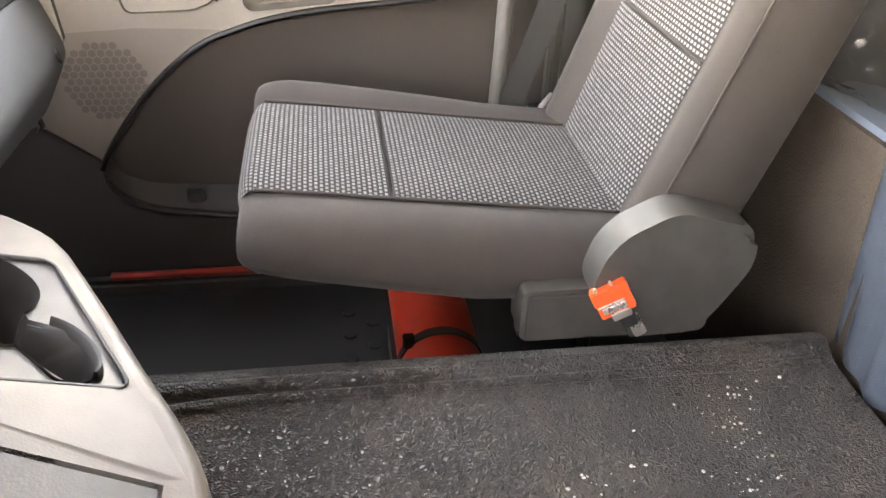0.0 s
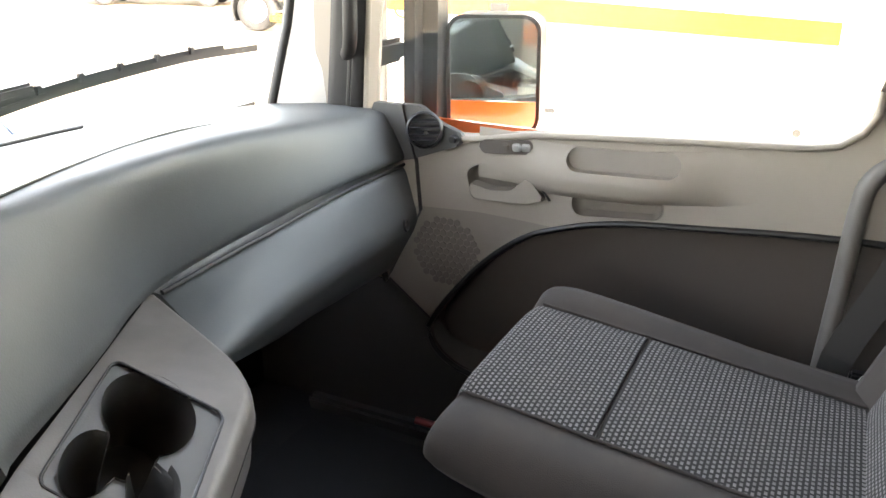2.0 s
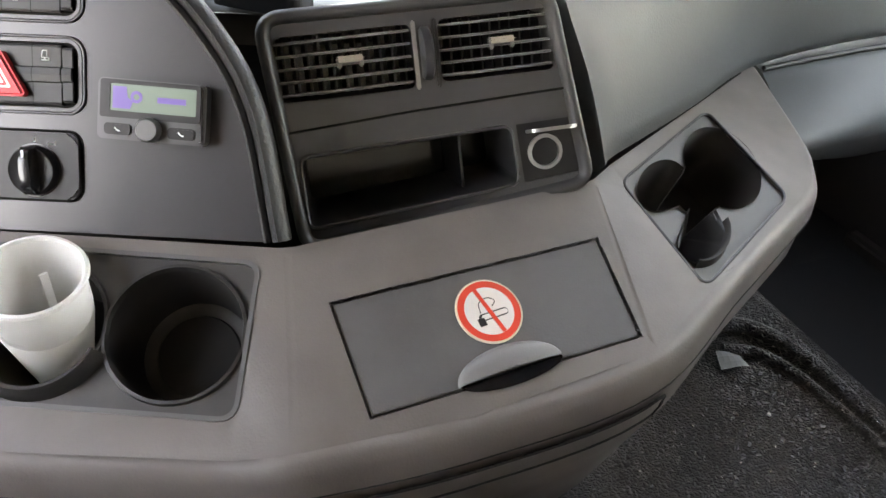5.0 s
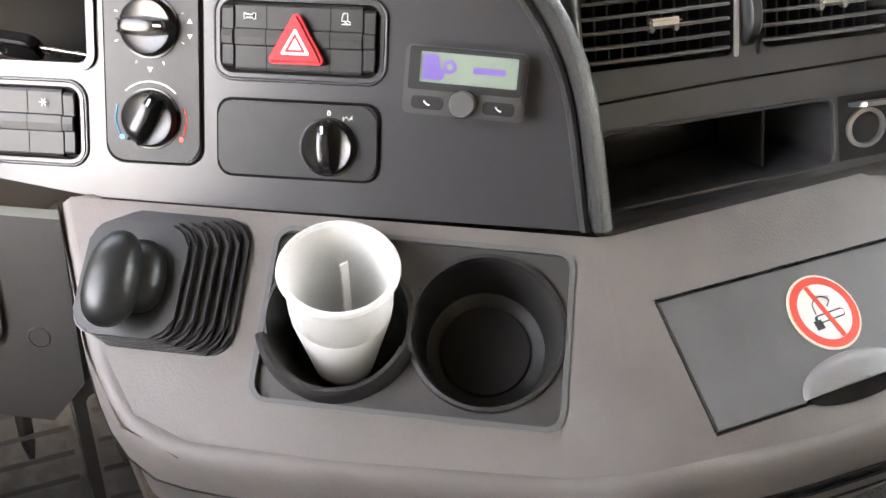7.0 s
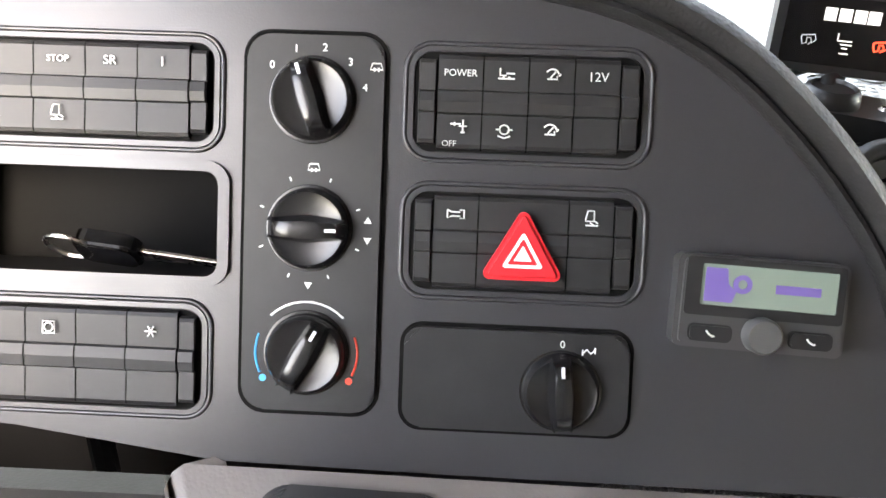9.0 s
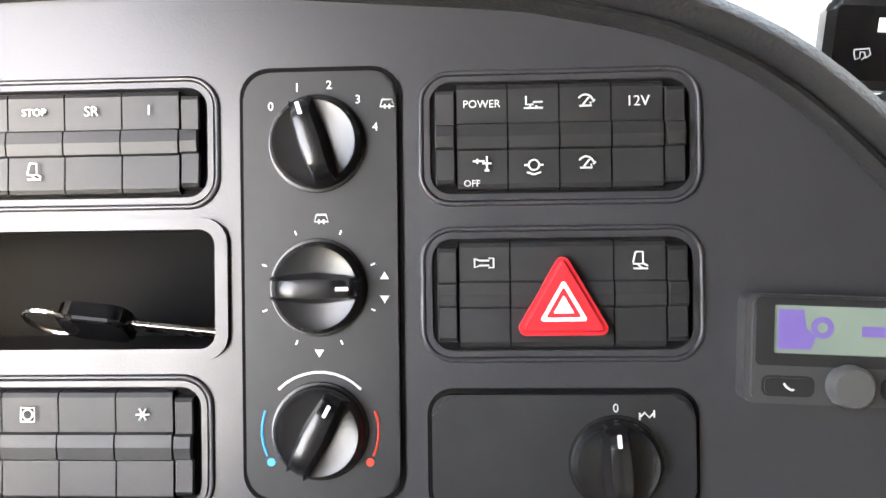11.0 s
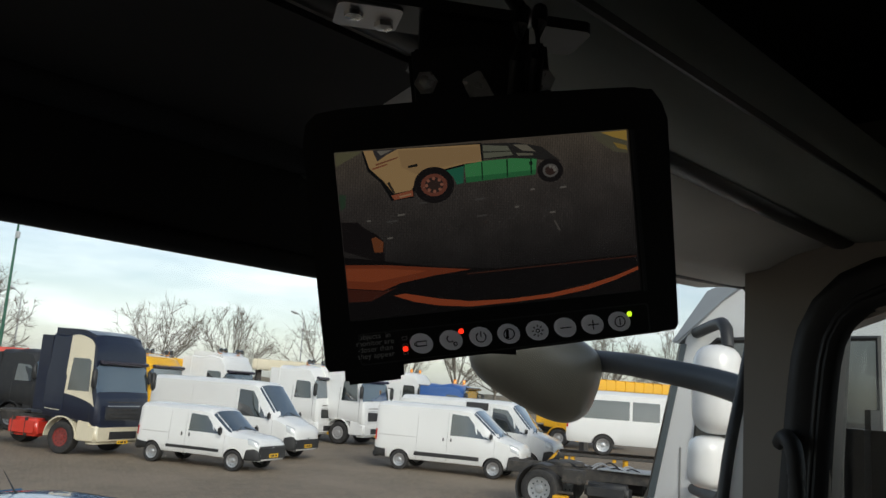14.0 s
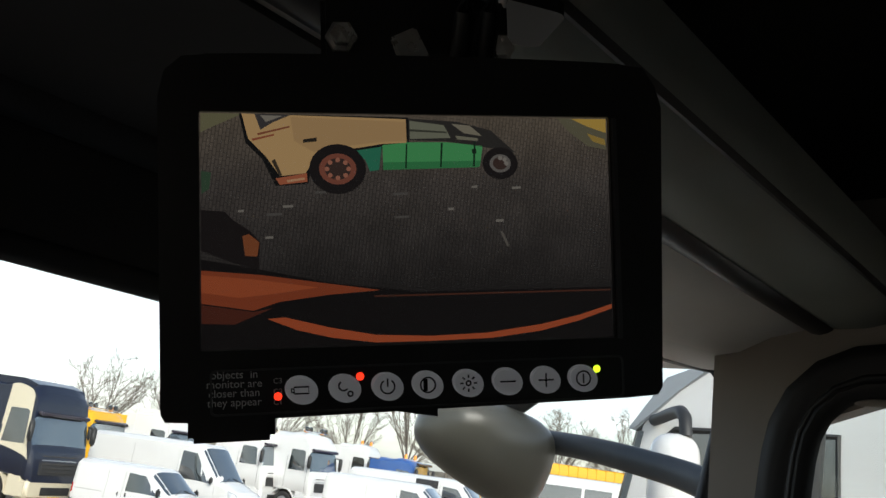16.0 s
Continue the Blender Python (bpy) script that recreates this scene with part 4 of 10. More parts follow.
CREST = [(0.424, 0.500, 2.414), (0.465, 0.540, 2.424), (0.55, 0.575, 2.420), (0.65, 0.612, 2.412), (0.76, 0.640, 2.404), (0.86, 0.660, 2.398), (0.98, 0.680, 2.388), (1.1, 0.692, 2.376), (1.3, 0.700, 2.352), (1.52, 0.698, 2.326)]
n = 40
low, crest = spline(LOW, n), spline(CREST, n)
rows = []
for i in range(n):
    a, c = low[i], crest[i]
    f = i / (n - 1)
    back = Vector((c.x + 0.10 * (1 - f) ** 2, 0.78 + 0.03 * f, c.z + 0.004 - 0.012 * (1 - f)))
    end = Vector((c.x + 0.30 * (1 - f) ** 2 + 0.02, 1.03 - 0.10 * f * f, c.z - 0.006 - 0.05 * (1 - f)))
    bulge = a.lerp(c, 0.5) + Vector((0, -0.010 + 0.006 * f, 0.004))
    rows.append(spline([a + Vector((0, 0.03, -0.004)), a + Vector((0, 0.004, 0.0)), a + Vector((0, -0.002, 0.010)), bulge, c + Vector((0, -0.010, -0.018)), c + Vector((0, 0.012, 0.0)), back, end], 40))
part("dash_pad", loft(rows), M["pad"], dash, "blue-grey soft padded dash top", smooth=80)
ridge = [r[21] + Vector((0, 0, 0.001)) for r in rows[3:-1]]
for sm, rad in (([(0.447, 0.578, 2.413), (0.47, 0.654, 2.415), (0.508, 0.721, 2.418), (0.582, 0.785, 2.417), (0.776, 0.872, 2.394), (1.0, 0.935, 2.374)], 0.0032), ([(0.452, 0.537, 2.421), (0.546, 0.589, 2.421), (0.761, 0.681, 2.406), (0.983, 0.742, 2.391), (1.2, 0.775, 2.365)], 0.0022)):
    part("pad_seam", tube(spline(sm, 40), rad, 6), M["black"], dash, smooth=60)
# left cheek of the pad beside the vents
cheek = [rows[0], [p + Vector((-0.003, 0.012, -0.006)) for p in rows[0]], [p + Vector((0.0, 0.05, -0.03)) for p in rows[0]]]
part("pad_cheek", loft(cheek), M["pad"], dash, smooth=60)
G0 = [(0.862, 0.672, 2.206), (0.98, 0.668, 2.214), (1.1, 0.663, 2.220), (1.3, 0.660, 2.228), (1.50, 0.652, 2.228)]
G1 = [(0.815, 0.545, 2.165), (0.98, 0.585, 2.140), (1.1, 0.603, 2.130), (1.3, 0.612, 2.128), (1.48, 0.610, 2.128)]
G2 = [(0.845, 0.575, 2.120), (0.98, 0.620, 2.075), (1.1, 0.645, 2.050), (1.3, 0.662, 2.030), (1.47, 0.664, 2.018)]
G3 = [(0.88, 0.66, 2.10), (0.98, 0.70, 2.06), (1.1, 0.72, 2.03), (1.3, 0.73, 2.01), (1.47, 0.73, 2.00)]
g0, g1, g2, g3 = (spline(g, 30) for g in (G0, G1, G2, G3))
rows = []
for a, b, c, d in zip(g0, g1, g2, g3):
    rows.append(spline([a + Vector((0, 0.03, 0)), a + Vector((0, 0.003, 0)), a + Vector((0, -0.005, -0.006)), b.lerp(a, 0.45) + Vector((0, -0.004, 0)), b, b.lerp(c, 0.5) + Vector((0, -0.004, 0)), c + Vector((0, -0.003, 0.004)), c + Vector((0, 0.01, -0.004)), d], 24))
glove = part("glove_box_lid", loft(rows), M["pad"], dash, "blue-grey glove box lid", smooth=60)
part("lid_end", loft([rows[0], [p + Vector((0.01, 0.05, -0.01)) for p in rows[0]]]), M["pad"], glove)
part("groove", tube([p + Vector((0, -0.002, 0.003)) for p in g0], 0.0038, 8), M["black"], dash)
for q in ((1.432, 0.612, 2.132), (1.455, 0.672, 2.008)):
    part("screw_cup", lathe(F(q, (1, 0.2, 0), (0, 0.3, 1)), [(0.013, 0.002), (0.011, 0.006), (0.008, 0.004), (0, -0.004)], 16), M["black"], glove, "dark recessed screw cup", smooth=60)
tagged(part("dash_end", loft([[(1.515, p[1] - 0.004, p[2]) for p in ((0, 0.66, 2.35), (0, 0.63, 2.24), (0, 0.62, 2.14), (0, 0.70, 1.97))], [(1.50, p[1] - 0.004, p[2]) for p in ((0, 0.66, 2.35), (0, 0.63, 2.24), (0, 0.62, 2.14), (0, 0.70, 1.97))]]), M["black"], dash), "")
# door vent pod
pod = F((1.496, 0.603, 2.306), (0.36, -0.93, 0.03), (0.22, 0.12, 0.97))
podt = thing("door_air_vent", at(pod, 0, 0), "round black air vent in a dark grey corner panel", "air vent")
part("corner_panel", prism(DF, round_corners([(-0.725, 2.345), (-0.62, 2.348), (-0.575, 2.318), (-0.532, 2.304), (-0.532, 2.282), (-0.640, 2.240), (-0.725, 2.225)], 0.010, 5), -0.004, 0.012, 0.004, 3), M["pod"], podt, "dark grey corner panel", smooth=50)
part("barrel", lathe(pod, [(0.034, -0.03), (0.036, -0.004), (0.036, 0.0)], 28), M["pod"], podt, smooth=60)
part("ring", lathe(pod, [(0.036, 0.0), (0.035, 0.010), (0.031, 0.012), (0.029, 0.002)], 28), M["black"], podt, smooth=60)
for y in (-0.017, -0.006, 0.006, 0.017):
    part("slat", box(pod, (2 * math.sqrt(0.029**2 - y * y), 0.0022, 0.014), at=(0, y, 0.006), turn=pose(0, 0, 0, 25, 0, 0)), M["panel"], podt)
part("tab", box(pod, (0.010, 0.006, 0.010), 0.002, at=(0.004, -0.006, 0.014)), M["black"], podt)
part("knob", lathe(DF @ Matrix.Translation((-0.548, 2.293, 0.012)), [(0.008, 0.0), (0.007, 0.008), (0, 0.009)], 16), M["black"], podt, smooth=50)

# dash top tray
TZ = 2.384
trayo = thing("dash_top_tray", (0.25, 0.80, TZ), "grey dotted rubber tray on top of the dashboard", "tray")
RIM = [(0.20, 0.600), (0.38, 0.578), (0.425, 0.592), (0.455, 0.640), (0.585, 0.90), (0.610, 0.965), (0.590, 1.015), (0.545, 1.030), (0.30, 1.005), (0.02, 0.965), (-0.20, 0.93), (-0.40, 0.90), (-0.40, 0.82), (-0.05, 0.715)]
line = spline([(*p, TZ) for p in RIM + RIM[:1]], 90)[:-1]
part("mat", facet([[Vector((p.x, p.y, TZ)) for p in line]]), M["tray"], trayo)
prof = ((0, 0.0), (0.003, 0.014), (0.010, 0.018), (0.020, 0.014), (0.030, 0.004), (0.05, -0.02))
rows = []
m = len(line)
for i, p in enumerate(line):
    d = line[(i + 1) % m] - line[i - 1]
    o = Vector((d.y, -d.x, 0)).normalized()
    low = 0.3 if o.y < -0.25 and o.x > -0.5 else 1.0
    rows.append([p + o * r + Vector((0, 0, h * low if h > 0 else h)) for r, h in prof])
part("rim", loft([[r[k] for r in rows] for k in range(len(prof))], True), M["grey"], trayo, smooth=60)
for k in range(6):
    lf = F((0.173 + 0.044 * k, 0.640 + 0.003 * k, TZ + 0.0005), (1, 0.07, 0), (-0.07, 1, 0))
    part("raised_mark", plate(lf, rr(0, 0, 0.036, 0.034, 0.013, 5), [rr(0, 0, 0.023, 0.021, 0.009, 5)], -0.001, 0.0004), M["traymark"], trayo)
# dash top skin between tray, screen and panels
top = [(-0.66, 0.72, 2.40), (-0.66, 0.98, 2.36), (-0.2, 1.06, 2.352), (0.25, 1.10, 2.35), (0.62, 1.09, 2.352), (0.74, 1.04, 2.355), (0.62, 0.86, 2.36), (0.50, 0.62, 2.395), (0.425, 0.515, 2.420), (0.389, 0.505, 2.416), (0.28, 0.525, 2.408), (0.173, 0.545, 2.402), (0.13, 0.56, 2.402), (0.02, 0.66, 2.42)]
part("top_skin", facet([[Vector(p) + Vector((0, 0, -0.006)) for p in top], [Vector((p.x, p.y, TZ - 0.012)) for p in line]]), M["grey"], dash)

# driver's panel and its padded rim
OUT = [(0.2215, -0.146), (0.2014, -0.0523), (0.1708, 0.0015), (0.1227, 0.0510), (0.0762, 0.0775), (0.03, 0.0895), (-0.0102, 0.0953), (-0.1543, 0.1043), (-0.30, 0.100), (-0.45, 0.085)]
curve = [(p.x, p.y) for p in spline([(*p, 0) for p in OUT], 60)]
panel = part("switch_panel", plate(FA, [(-0.45, -0.118), (-0.30, -0.124), (-0.2253, -0.1297), (-0.1224, -0.1432), (0.0, -0.1448), (0.2215, -0.146), *curve[1:]], [rr(-0.2035, -0.024, 0.163, 0.055, 0.008, 4)], -0.02, 0.0), M["panel"], dash, "near-black plastic switch panel")
HOOD = []
for i, (x, y) in enumerate(curve):
    p0, p1 = curve[max(i - 1, 0)], curve[min(i + 1, 59)]
    t = Vector((p1[0] - p0[0], p1[1] - p0[1], 0)).normalized()
    o = Vector((t.y, -t.x, 0))
    HOOD.append([at(FA, x + o.x * r, y + o.y * r, h) for r, h in ((0.0, -0.002), (0.0005, 0.006), (0.003, 0.0095), (0.0055, 0.0085), (0.0066, 0.0050), (0.0074, 0.0065), (0.0095, 0.013), (0.014, 0.017), (0.020, 0.013), (0.022, 0.006), (0.020, -0.004), (0.012, -0.02), (-0.004, -0.06))])
part("padded_rim", loft(HOOD), M["rim"], dash, "padded leather-grained rim round the switch panel", smooth=60)


def rocker(fr, w, h, half=True):
    """One rocker switch: two faces and a raised band between them."""
    prof = ((-0.5, 0.0), (-0.48, 0.0042), (-0.44, 0.0052), (-0.13, 0.0046), (-0.11, 0.0070), (0.0, 0.0078), (0.11, 0.0070), (0.13, 0.0046), (0.44, 0.0052), (0.48, 0.0042), (0.5, 0.0))
    rows = [[fr @ Vector((x, y * h, z * (1 if abs(x) < w * 0.45 else 0.75))) for x in (-w / 2, -w / 2 + 0.0006, w / 2 - 0.0006, w / 2)] for y, z in prof]
    return loft(rows)


def strokes(fr, lines, material, parent, name="symbol", size=0.001, r=0.00042, z=0.0056):
    """A printed symbol of thin lines, drawn in millimetres."""
    b = None
    for ln in lines:
        b = tube([fr @ Vector((x * size, y * size, z)) for x, y in ln], r, 4, bm=b, up=fr.to_3x3().col[2])
    return part(name, b, material, parent)


RING = [(2.2 * math.cos(a), 2.2 * math.sin(a)) for a in np.linspace(0, 2 * math.pi, 13)]
ARC = [(3.2 * math.cos(a), 3.2 * math.sin(a)) for a in np.linspace(0.3, 2.6, 9)]
ICON = {
    "seat": [[(-3, 3), (-3, -0.5), (0, -0.5), (0, 0.5), (4, 0.5)], [(-4, -2), (4, -2)], [(-2, -2), (-1, -1)], [(1, -1), (2, -2)]],
    "dial": [ARC, [(-1, -1), (1.5, 2)], [(-2.5, -1.5), (2.5, -1.5), (2, 0)], [(3, 0), (4, 1)]],
    "cab": [[(-2, 4), (-3, 0), (-3, -1), (1, -1), (1, 4), (-2, 4)], [(-3, -3), (3, -3)], [(-1, -1.5), (1, -3)], [(1.5, -1), (3, -2)]],
    "horn": [[(-4, 2), (-2, 1), (2, 1), (2, 2), (4, 2), (4, -2), (2, -2), (2, -1), (-2, -1), (-4, -2), (-4, 2)]],
    "axle": [[(-4, 2), (1, 2)], [(-2, 3), (-2, 1)], [(2, 4), (2, -2)], [(0, 1), (4, 1)], [(1, -2), (3, -2)]],
    "wheel": [RING, [(-4, 0), (-2.2, 0)], [(2.2, 0), (4, 0)], [(-3, -3), (0, -4), (3, -3)]],
    "snow": [[(-3, 0), (3, 0)], [(-1.5, 2.6), (1.5, -2.6)], [(-1.5, -2.6), (1.5, 2.6)]],
    "box": [[(-3, -3), (3, -3), (3, 3), (-3, 3), (-3, -3)], RING],
    "lock": [[(-3, -1), (-1, 1), (1, -1), (3, 1)], [(-3, 1), (-3, -2)], [(3, 2), (3, -1)]],
}


def block(label, cx, cy, w, h, cols, top=(), low=(), ends=True):
    """A block of rockers in its dark frame. top, low: what is printed on the upper and lower faces."""
    t = thing("switch_block", at(FA, cx, cy, -0.004), label, "switch block", "switch blocks on the panel")
    part("frame", plate(FA, rr(cx, cy, w, h, 0.011, 6), [rr(cx, cy, w - 0.005, h - 0.005, 0.009, 6)], -0.004, 0.0018), M["panel"], t)
    ring = [(p.x, p.y) for p in [Vector((*q, 0)) for q in rr(cx, cy, w + 0.003, h + 0.003, 0.013, 8)]]
    part("bead", tube([at(FA, *q, 0.0006) for q in ring + ring[:1]], 0.0013, 8), M["panel"], t, smooth=60)
    part("backing", prism(FA, rr(cx, cy, w - 0.004, h - 0.004, 0.009, 6), -0.004, 0.0004), M["gap"], t)
    e = 0.0095 if ends else 0.0
    pitch = (w - 0.009 - 2 * e) / sum(cols)
    x = cx - w / 2 + 0.0045 + e
    if ends:
        for s in (-1, 1):
            part("end_cap", rocker(FA @ Matrix.Translation((cx + s * (w / 2 - 0.0045 - e / 2), cy, 0.0)), e - 0.001, h - 0.012), M["switch"], t)
    for k, c in enumerate(cols):
        fr = FA @ Matrix.Translation((x + pitch * c / 2, cy, 0.0006))
        sw = part("switch", rocker(fr, pitch * c - 0.0007, h - 0.0075), M["switch"], t)
        for what, dy in ((top[k] if k < len(top) else "", 0.0135), (low[k] if k < len(low) else "", -0.0125)):
            if what in ICON:
                strokes(fr @ Matrix.Translation((0, dy * h / 0.053, 0)), ICON[what], M["print"], sw)
            elif what:
                words(what, fr @ Matrix.Translation((0, dy * h / 0.053, 0.0054)), 0.0046 if len(what) > 3 else 0.0062, M["print"], sw, depth=0.0002)
        x += pitch * c
    return t


block("black switch block of four rockers with white symbols", 0.0255, 0.0395, 0.115, 0.053, (1, 1, 1, 1), ("POWER", "seat", "dial", "12V"), ("axle", "wheel", "dial", ""))
words("OFF", FA @ Matrix.Translation((-0.0115, 0.0195, 0.0062)), 0.0040, M["print"], bpy.data.objects["switch_block"], depth=0.0002)
hz = block("black switch block with a red hazard triangle", 0.0258, -0.0275, 0.115, 0.053, (1, 2, 1), ("horn", "", "cab"), ())
block("black switch block of rockers beside the heater dials", -0.202, 0.040, 0.156, 0.053, (1, 1, 1, 1, 1), ("", "", "STOP", "SR", "1"), ("", "", "cab", "", ""))
block("black switch block of rockers under the key tray", -0.206, -0.092, 0.156, 0.056, (1, 1, 1, 1, 1), ("", "", "box", "", "snow"), ())
tri = [(0.0258 + 0.0205 * math.cos(a), -0.0325 + 0.0205 * math.sin(a)) for a in (math.pi / 2, math.pi * 7 / 6, -math.pi / 6)]


def round_tri(k, r):
    c = Vector((0.0258, -0.0325))
    pts = []
    for i, p in enumerate(tri):
        p = c + (Vector(p) - c) * k
        a0 = math.pi / 2 + i * 2 * math.pi / 3
        for s in (-0.9, -0.45, 0, 0.45, 0.9):
            pts.append((p.x - r * 1.6 * math.cos(a0) + r * math.cos(a0 + s), p.y - r * 1.6 * math.sin(a0) + r * math.sin(a0 + s)))
    return pts


part("hazard_button", prism(FA, round_tri(1.1, 0.003), 0.003, 0.0125, 0.0022, 3), M["red"], hz, "glossy red triangular hazard button", smooth=40)
for k0, k1 in ((0.55, 0.40),):
    part("hazard_triangle", plate(FA, round_tri(k0, 0.001), [round_tri(k1, 0.0006)], 0.0125, 0.0129), M["white"], hz)
part("hazard_core", prism(FA, round_tri(0.24, 0.0004), 0.0125, 0.0129), M["white"], hz)


def dial(cx, cy, r, turn, name, parent_label, t):
    fr = FA @ Matrix.Translation((cx, cy, 0.003)) @ pose(0, 0, 0, 0, 0, turn)
    part("dial_seat", lathe(fr, [(r + 0.0016, 0.0), (r + 0.0012, 0.0012), (r, 0.0013)], 36), M["knob"], t, smooth=50)
    k = part("knob", lathe(fr, [(r, 0.0), (r - 0.0006, 0.006), (r - 0.0022, 0.0085), (r * 0.72, 0.0075), (0, 0.0070)], 40), M["knob"], t, smooth=40)
    ridge = []
    for y in np.linspace(-1, 1, 13):
        w = 0.0055 * (1 - 0.25 * abs(y))
        h = 0.0185 * (1 - 0.55 * abs(y) ** 6)
        ridge.append([fr @ Vector((s * w, y * (r - 0.0012), z)) for s, z in ((-1.25, 0.0068), (-1.0, 0.012), (-0.75, h - 0.001), (0, h), (0.75, h - 0.001), (1.0, 0.012), (1.25, 0.0068))])
    part("grip", loft(ridge, False, True), M["knob"], k, smooth=50)
    part("pointer", box(fr, (0.0016, 0.0052, 0.0008), at=(0, r * 0.66, 0.0178)), M["white"], k)


heater = thing("heater_control", at(FA, -0.077, -0.0228), "black heater control panel with three rotary dials", "heater control")
part("plate", prism(FA, rr(-0.077, -0.0228, 0.0665, 0.184, 0.011, 6), -0.003, 0.0032, 0.0012), M["switch"], heater)
part("gap", plate(FA, rr(-0.077, -0.0228, 0.071, 0.189, 0.013, 6), [rr(-0.077, -0.0228, 0.067, 0.185, 0.011, 6)], -0.002, 0.0008), M["gap"], heater)
for cy, turn in ((0.0382, 18), (-0.0238, -90), (-0.0854, -28)):
    dial(-0.078, cy, 0.0198, turn, "dial", "", heater)
for i, ch in enumerate("01234"):
    a = radians(140 - 31 * i)
    words(ch, FA @ Matrix.Translation((-0.078 + 0.0262 * math.cos(a), 0.0375 + 0.0262 * math.sin(a), 0.0034)), 0.0052, M["print"], heater, depth=0.0002)
for i in range(8):
    a = radians(22.5 + 45 * i)
    part("tick", box(FA @ Matrix.Translation((-0.078 + 0.0255 * math.cos(a), -0.0238 + 0.0255 * math.sin(a), 0.0034)) @ pose(0, 0, 0, 0, 0, math.degrees(a)), (0.002, 0.0007, 0.0003)), M["print"], heater)
for nm, a0, a1, mm in (("warm_arc", -25, 20, "redprint"), ("cold_arc", 160, 205, "blueprint"), ("scale_arc", 45, 135, "print")):
    part(nm, tube([at(FA, -0.078 + 0.0253 * math.cos(radians(a)), -0.0854 + 0.0253 * math.sin(radians(a)), 0.0034) for a in np.linspace(a0, a1, 10)], 0.0006, 5), M[mm], heater)
for nm, a, mm in (("warm_dot", -32, "redprint"), ("cold_dot", 212, "blueprint")):
    part(nm, prism(FA, circle(-0.078 + 0.0253 * math.cos(radians(a)), -0.0854 + 0.0253 * math.sin(radians(a)), 0.0018, 12), 0.003, 0.0036), M[mm], heater)
for x, y in ((-0.078, -0.0505), (-0.0495, -0.0205), (-0.0495, -0.0275)):
    s = 1 if y > -0.022 else -1
    part("arrow", prism(FA, [(x - 0.002, y), (x + 0.002, y), (x, y + s * 0.0033)], 0.003, 0.0036), M["print"], heater)
strokes(FA @ Matrix.Translation((-0.0475, 0.0555, -0.002)), [[(-2, 1), (2, 1), (3, -2), (-3, -2), (-2, 1)], [(-1, -3), (-1, -1)], [(1, -3), (1, -1)]], M["print"], heater)
strokes(FA @ Matrix.Translation((-0.0765, 0.0065, -0.002)), [[(-2, 1), (2, 1), (3, -2), (-3, -2), (-2, 1)], [(-1, -3), (-1, -1)], [(1, -3), (1, -1)]], M["print"], heater)

diff = thing("axle_switch", at(FA, 0.0255, -0.095), "black blank module with one rotary switch", "rotary switch")
part("gap", plate(FA, rr(0.0255, -0.095, 0.115, 0.0545, 0.011, 6), [rr(0.0255, -0.095, 0.111, 0.0505, 0.009, 6)], -0.002, 0.0008), M["gap"], diff)
part("plate", prism(FA, rr(0.0255, -0.095, 0.1105, 0.050, 0.009, 6), -0.003, 0.0042, 0.0018), M["switch"], diff)
dial(0.0476, -0.0985, 0.0190, 4, "dial", "", diff)
words("0", FA @ Matrix.Translation((0.0476, -0.0757, 0.0044)), 0.0052, M["print"], diff, depth=0.0002)
strokes(FA @ Matrix.Translation((0.0605, -0.0785, -0.0012)), ICON["lock"], M["print"], diff)

# key tray let into the panel
ktray = thing("key_tray", at(FA, -0.2035, -0.024, -0.045), "small black open tray in the switch panel", "tray")
inner = rr(-0.2035, -0.024, 0.163, 0.055, 0.008, 4)
part("tray_wall", loft([[at(FA, x, y, 0.002) for x, y in inner], [at(FA, x, y, -0.075) for x, y in inner]], True), M["black"], ktray)
# matte near-black back: the deep tray's shade is put into its colour
part("back", prism(FA, inner, -0.078, -0.074), mat("tray_shade_black", (0.008, 0.008, 0.008), 0.9, spec=0.1), ktray)
part("lip", plate(FA, rr(-0.2035, -0.024, 0.171, 0.062, 0.011, 5), [rr(-0.2035, -0.024, 0.160, 0.052, 0.007, 5)], -0.002, 0.003), M["panel"], ktray)
keys = thing("key", at(FA, -0.16, -0.048, -0.02), "black-headed steel ignition key on a ring lying in the tray", "key")
KF = FA @ Matrix.Translation((-0.172, -0.041, -0.018)) @ pose(0, 0, 0, 60, 0, -6)
part("head", prism(KF, rr(-0.014, 0, 0.034, 0.024, 0.008, 4), -0.004, 0.005, 0.002), M["gloss"], keys)
part("blade", box(KF, (0.042, 0.007, 0.0022), 0.0004, at=(0.024, 0, 0)), M["steel"], keys)
part("ring", tube([KF @ Vector((-0.033 + 0.012 * math.cos(a), 0.004 + 0.012 * math.sin(a), 0.004)) for a in np.linspace(0, 6.28, 24)], 0.0012, 6), M["steel"], keys)

# small phone display
phone = thing("phone_display", at(FA, 0.139, -0.051), "small dark grey phone display with a lit green screen", "display")
PF = FA @ Matrix.Translation((0.1392, -0.0515, 0.0)) @ pose(0, 0, 0, 0, 0, -2.5)
part("body", prism(PF, rr(0, 0, 0.0805, 0.0445, 0.004, 4), 0.0, 0.0135, 0.0025), mat("dark_satin", (0.085, 0.085, 0.088), 0.32, 0.5), phone)
part("bezel", plate(PF, rr(0.0, 0.0075, 0.074, 0.0275, 0.002, 3), [rr(0.002, 0.0085, 0.0635, 0.0195, 0.001, 3)], 0.0135, 0.0148), M["switch"], phone)
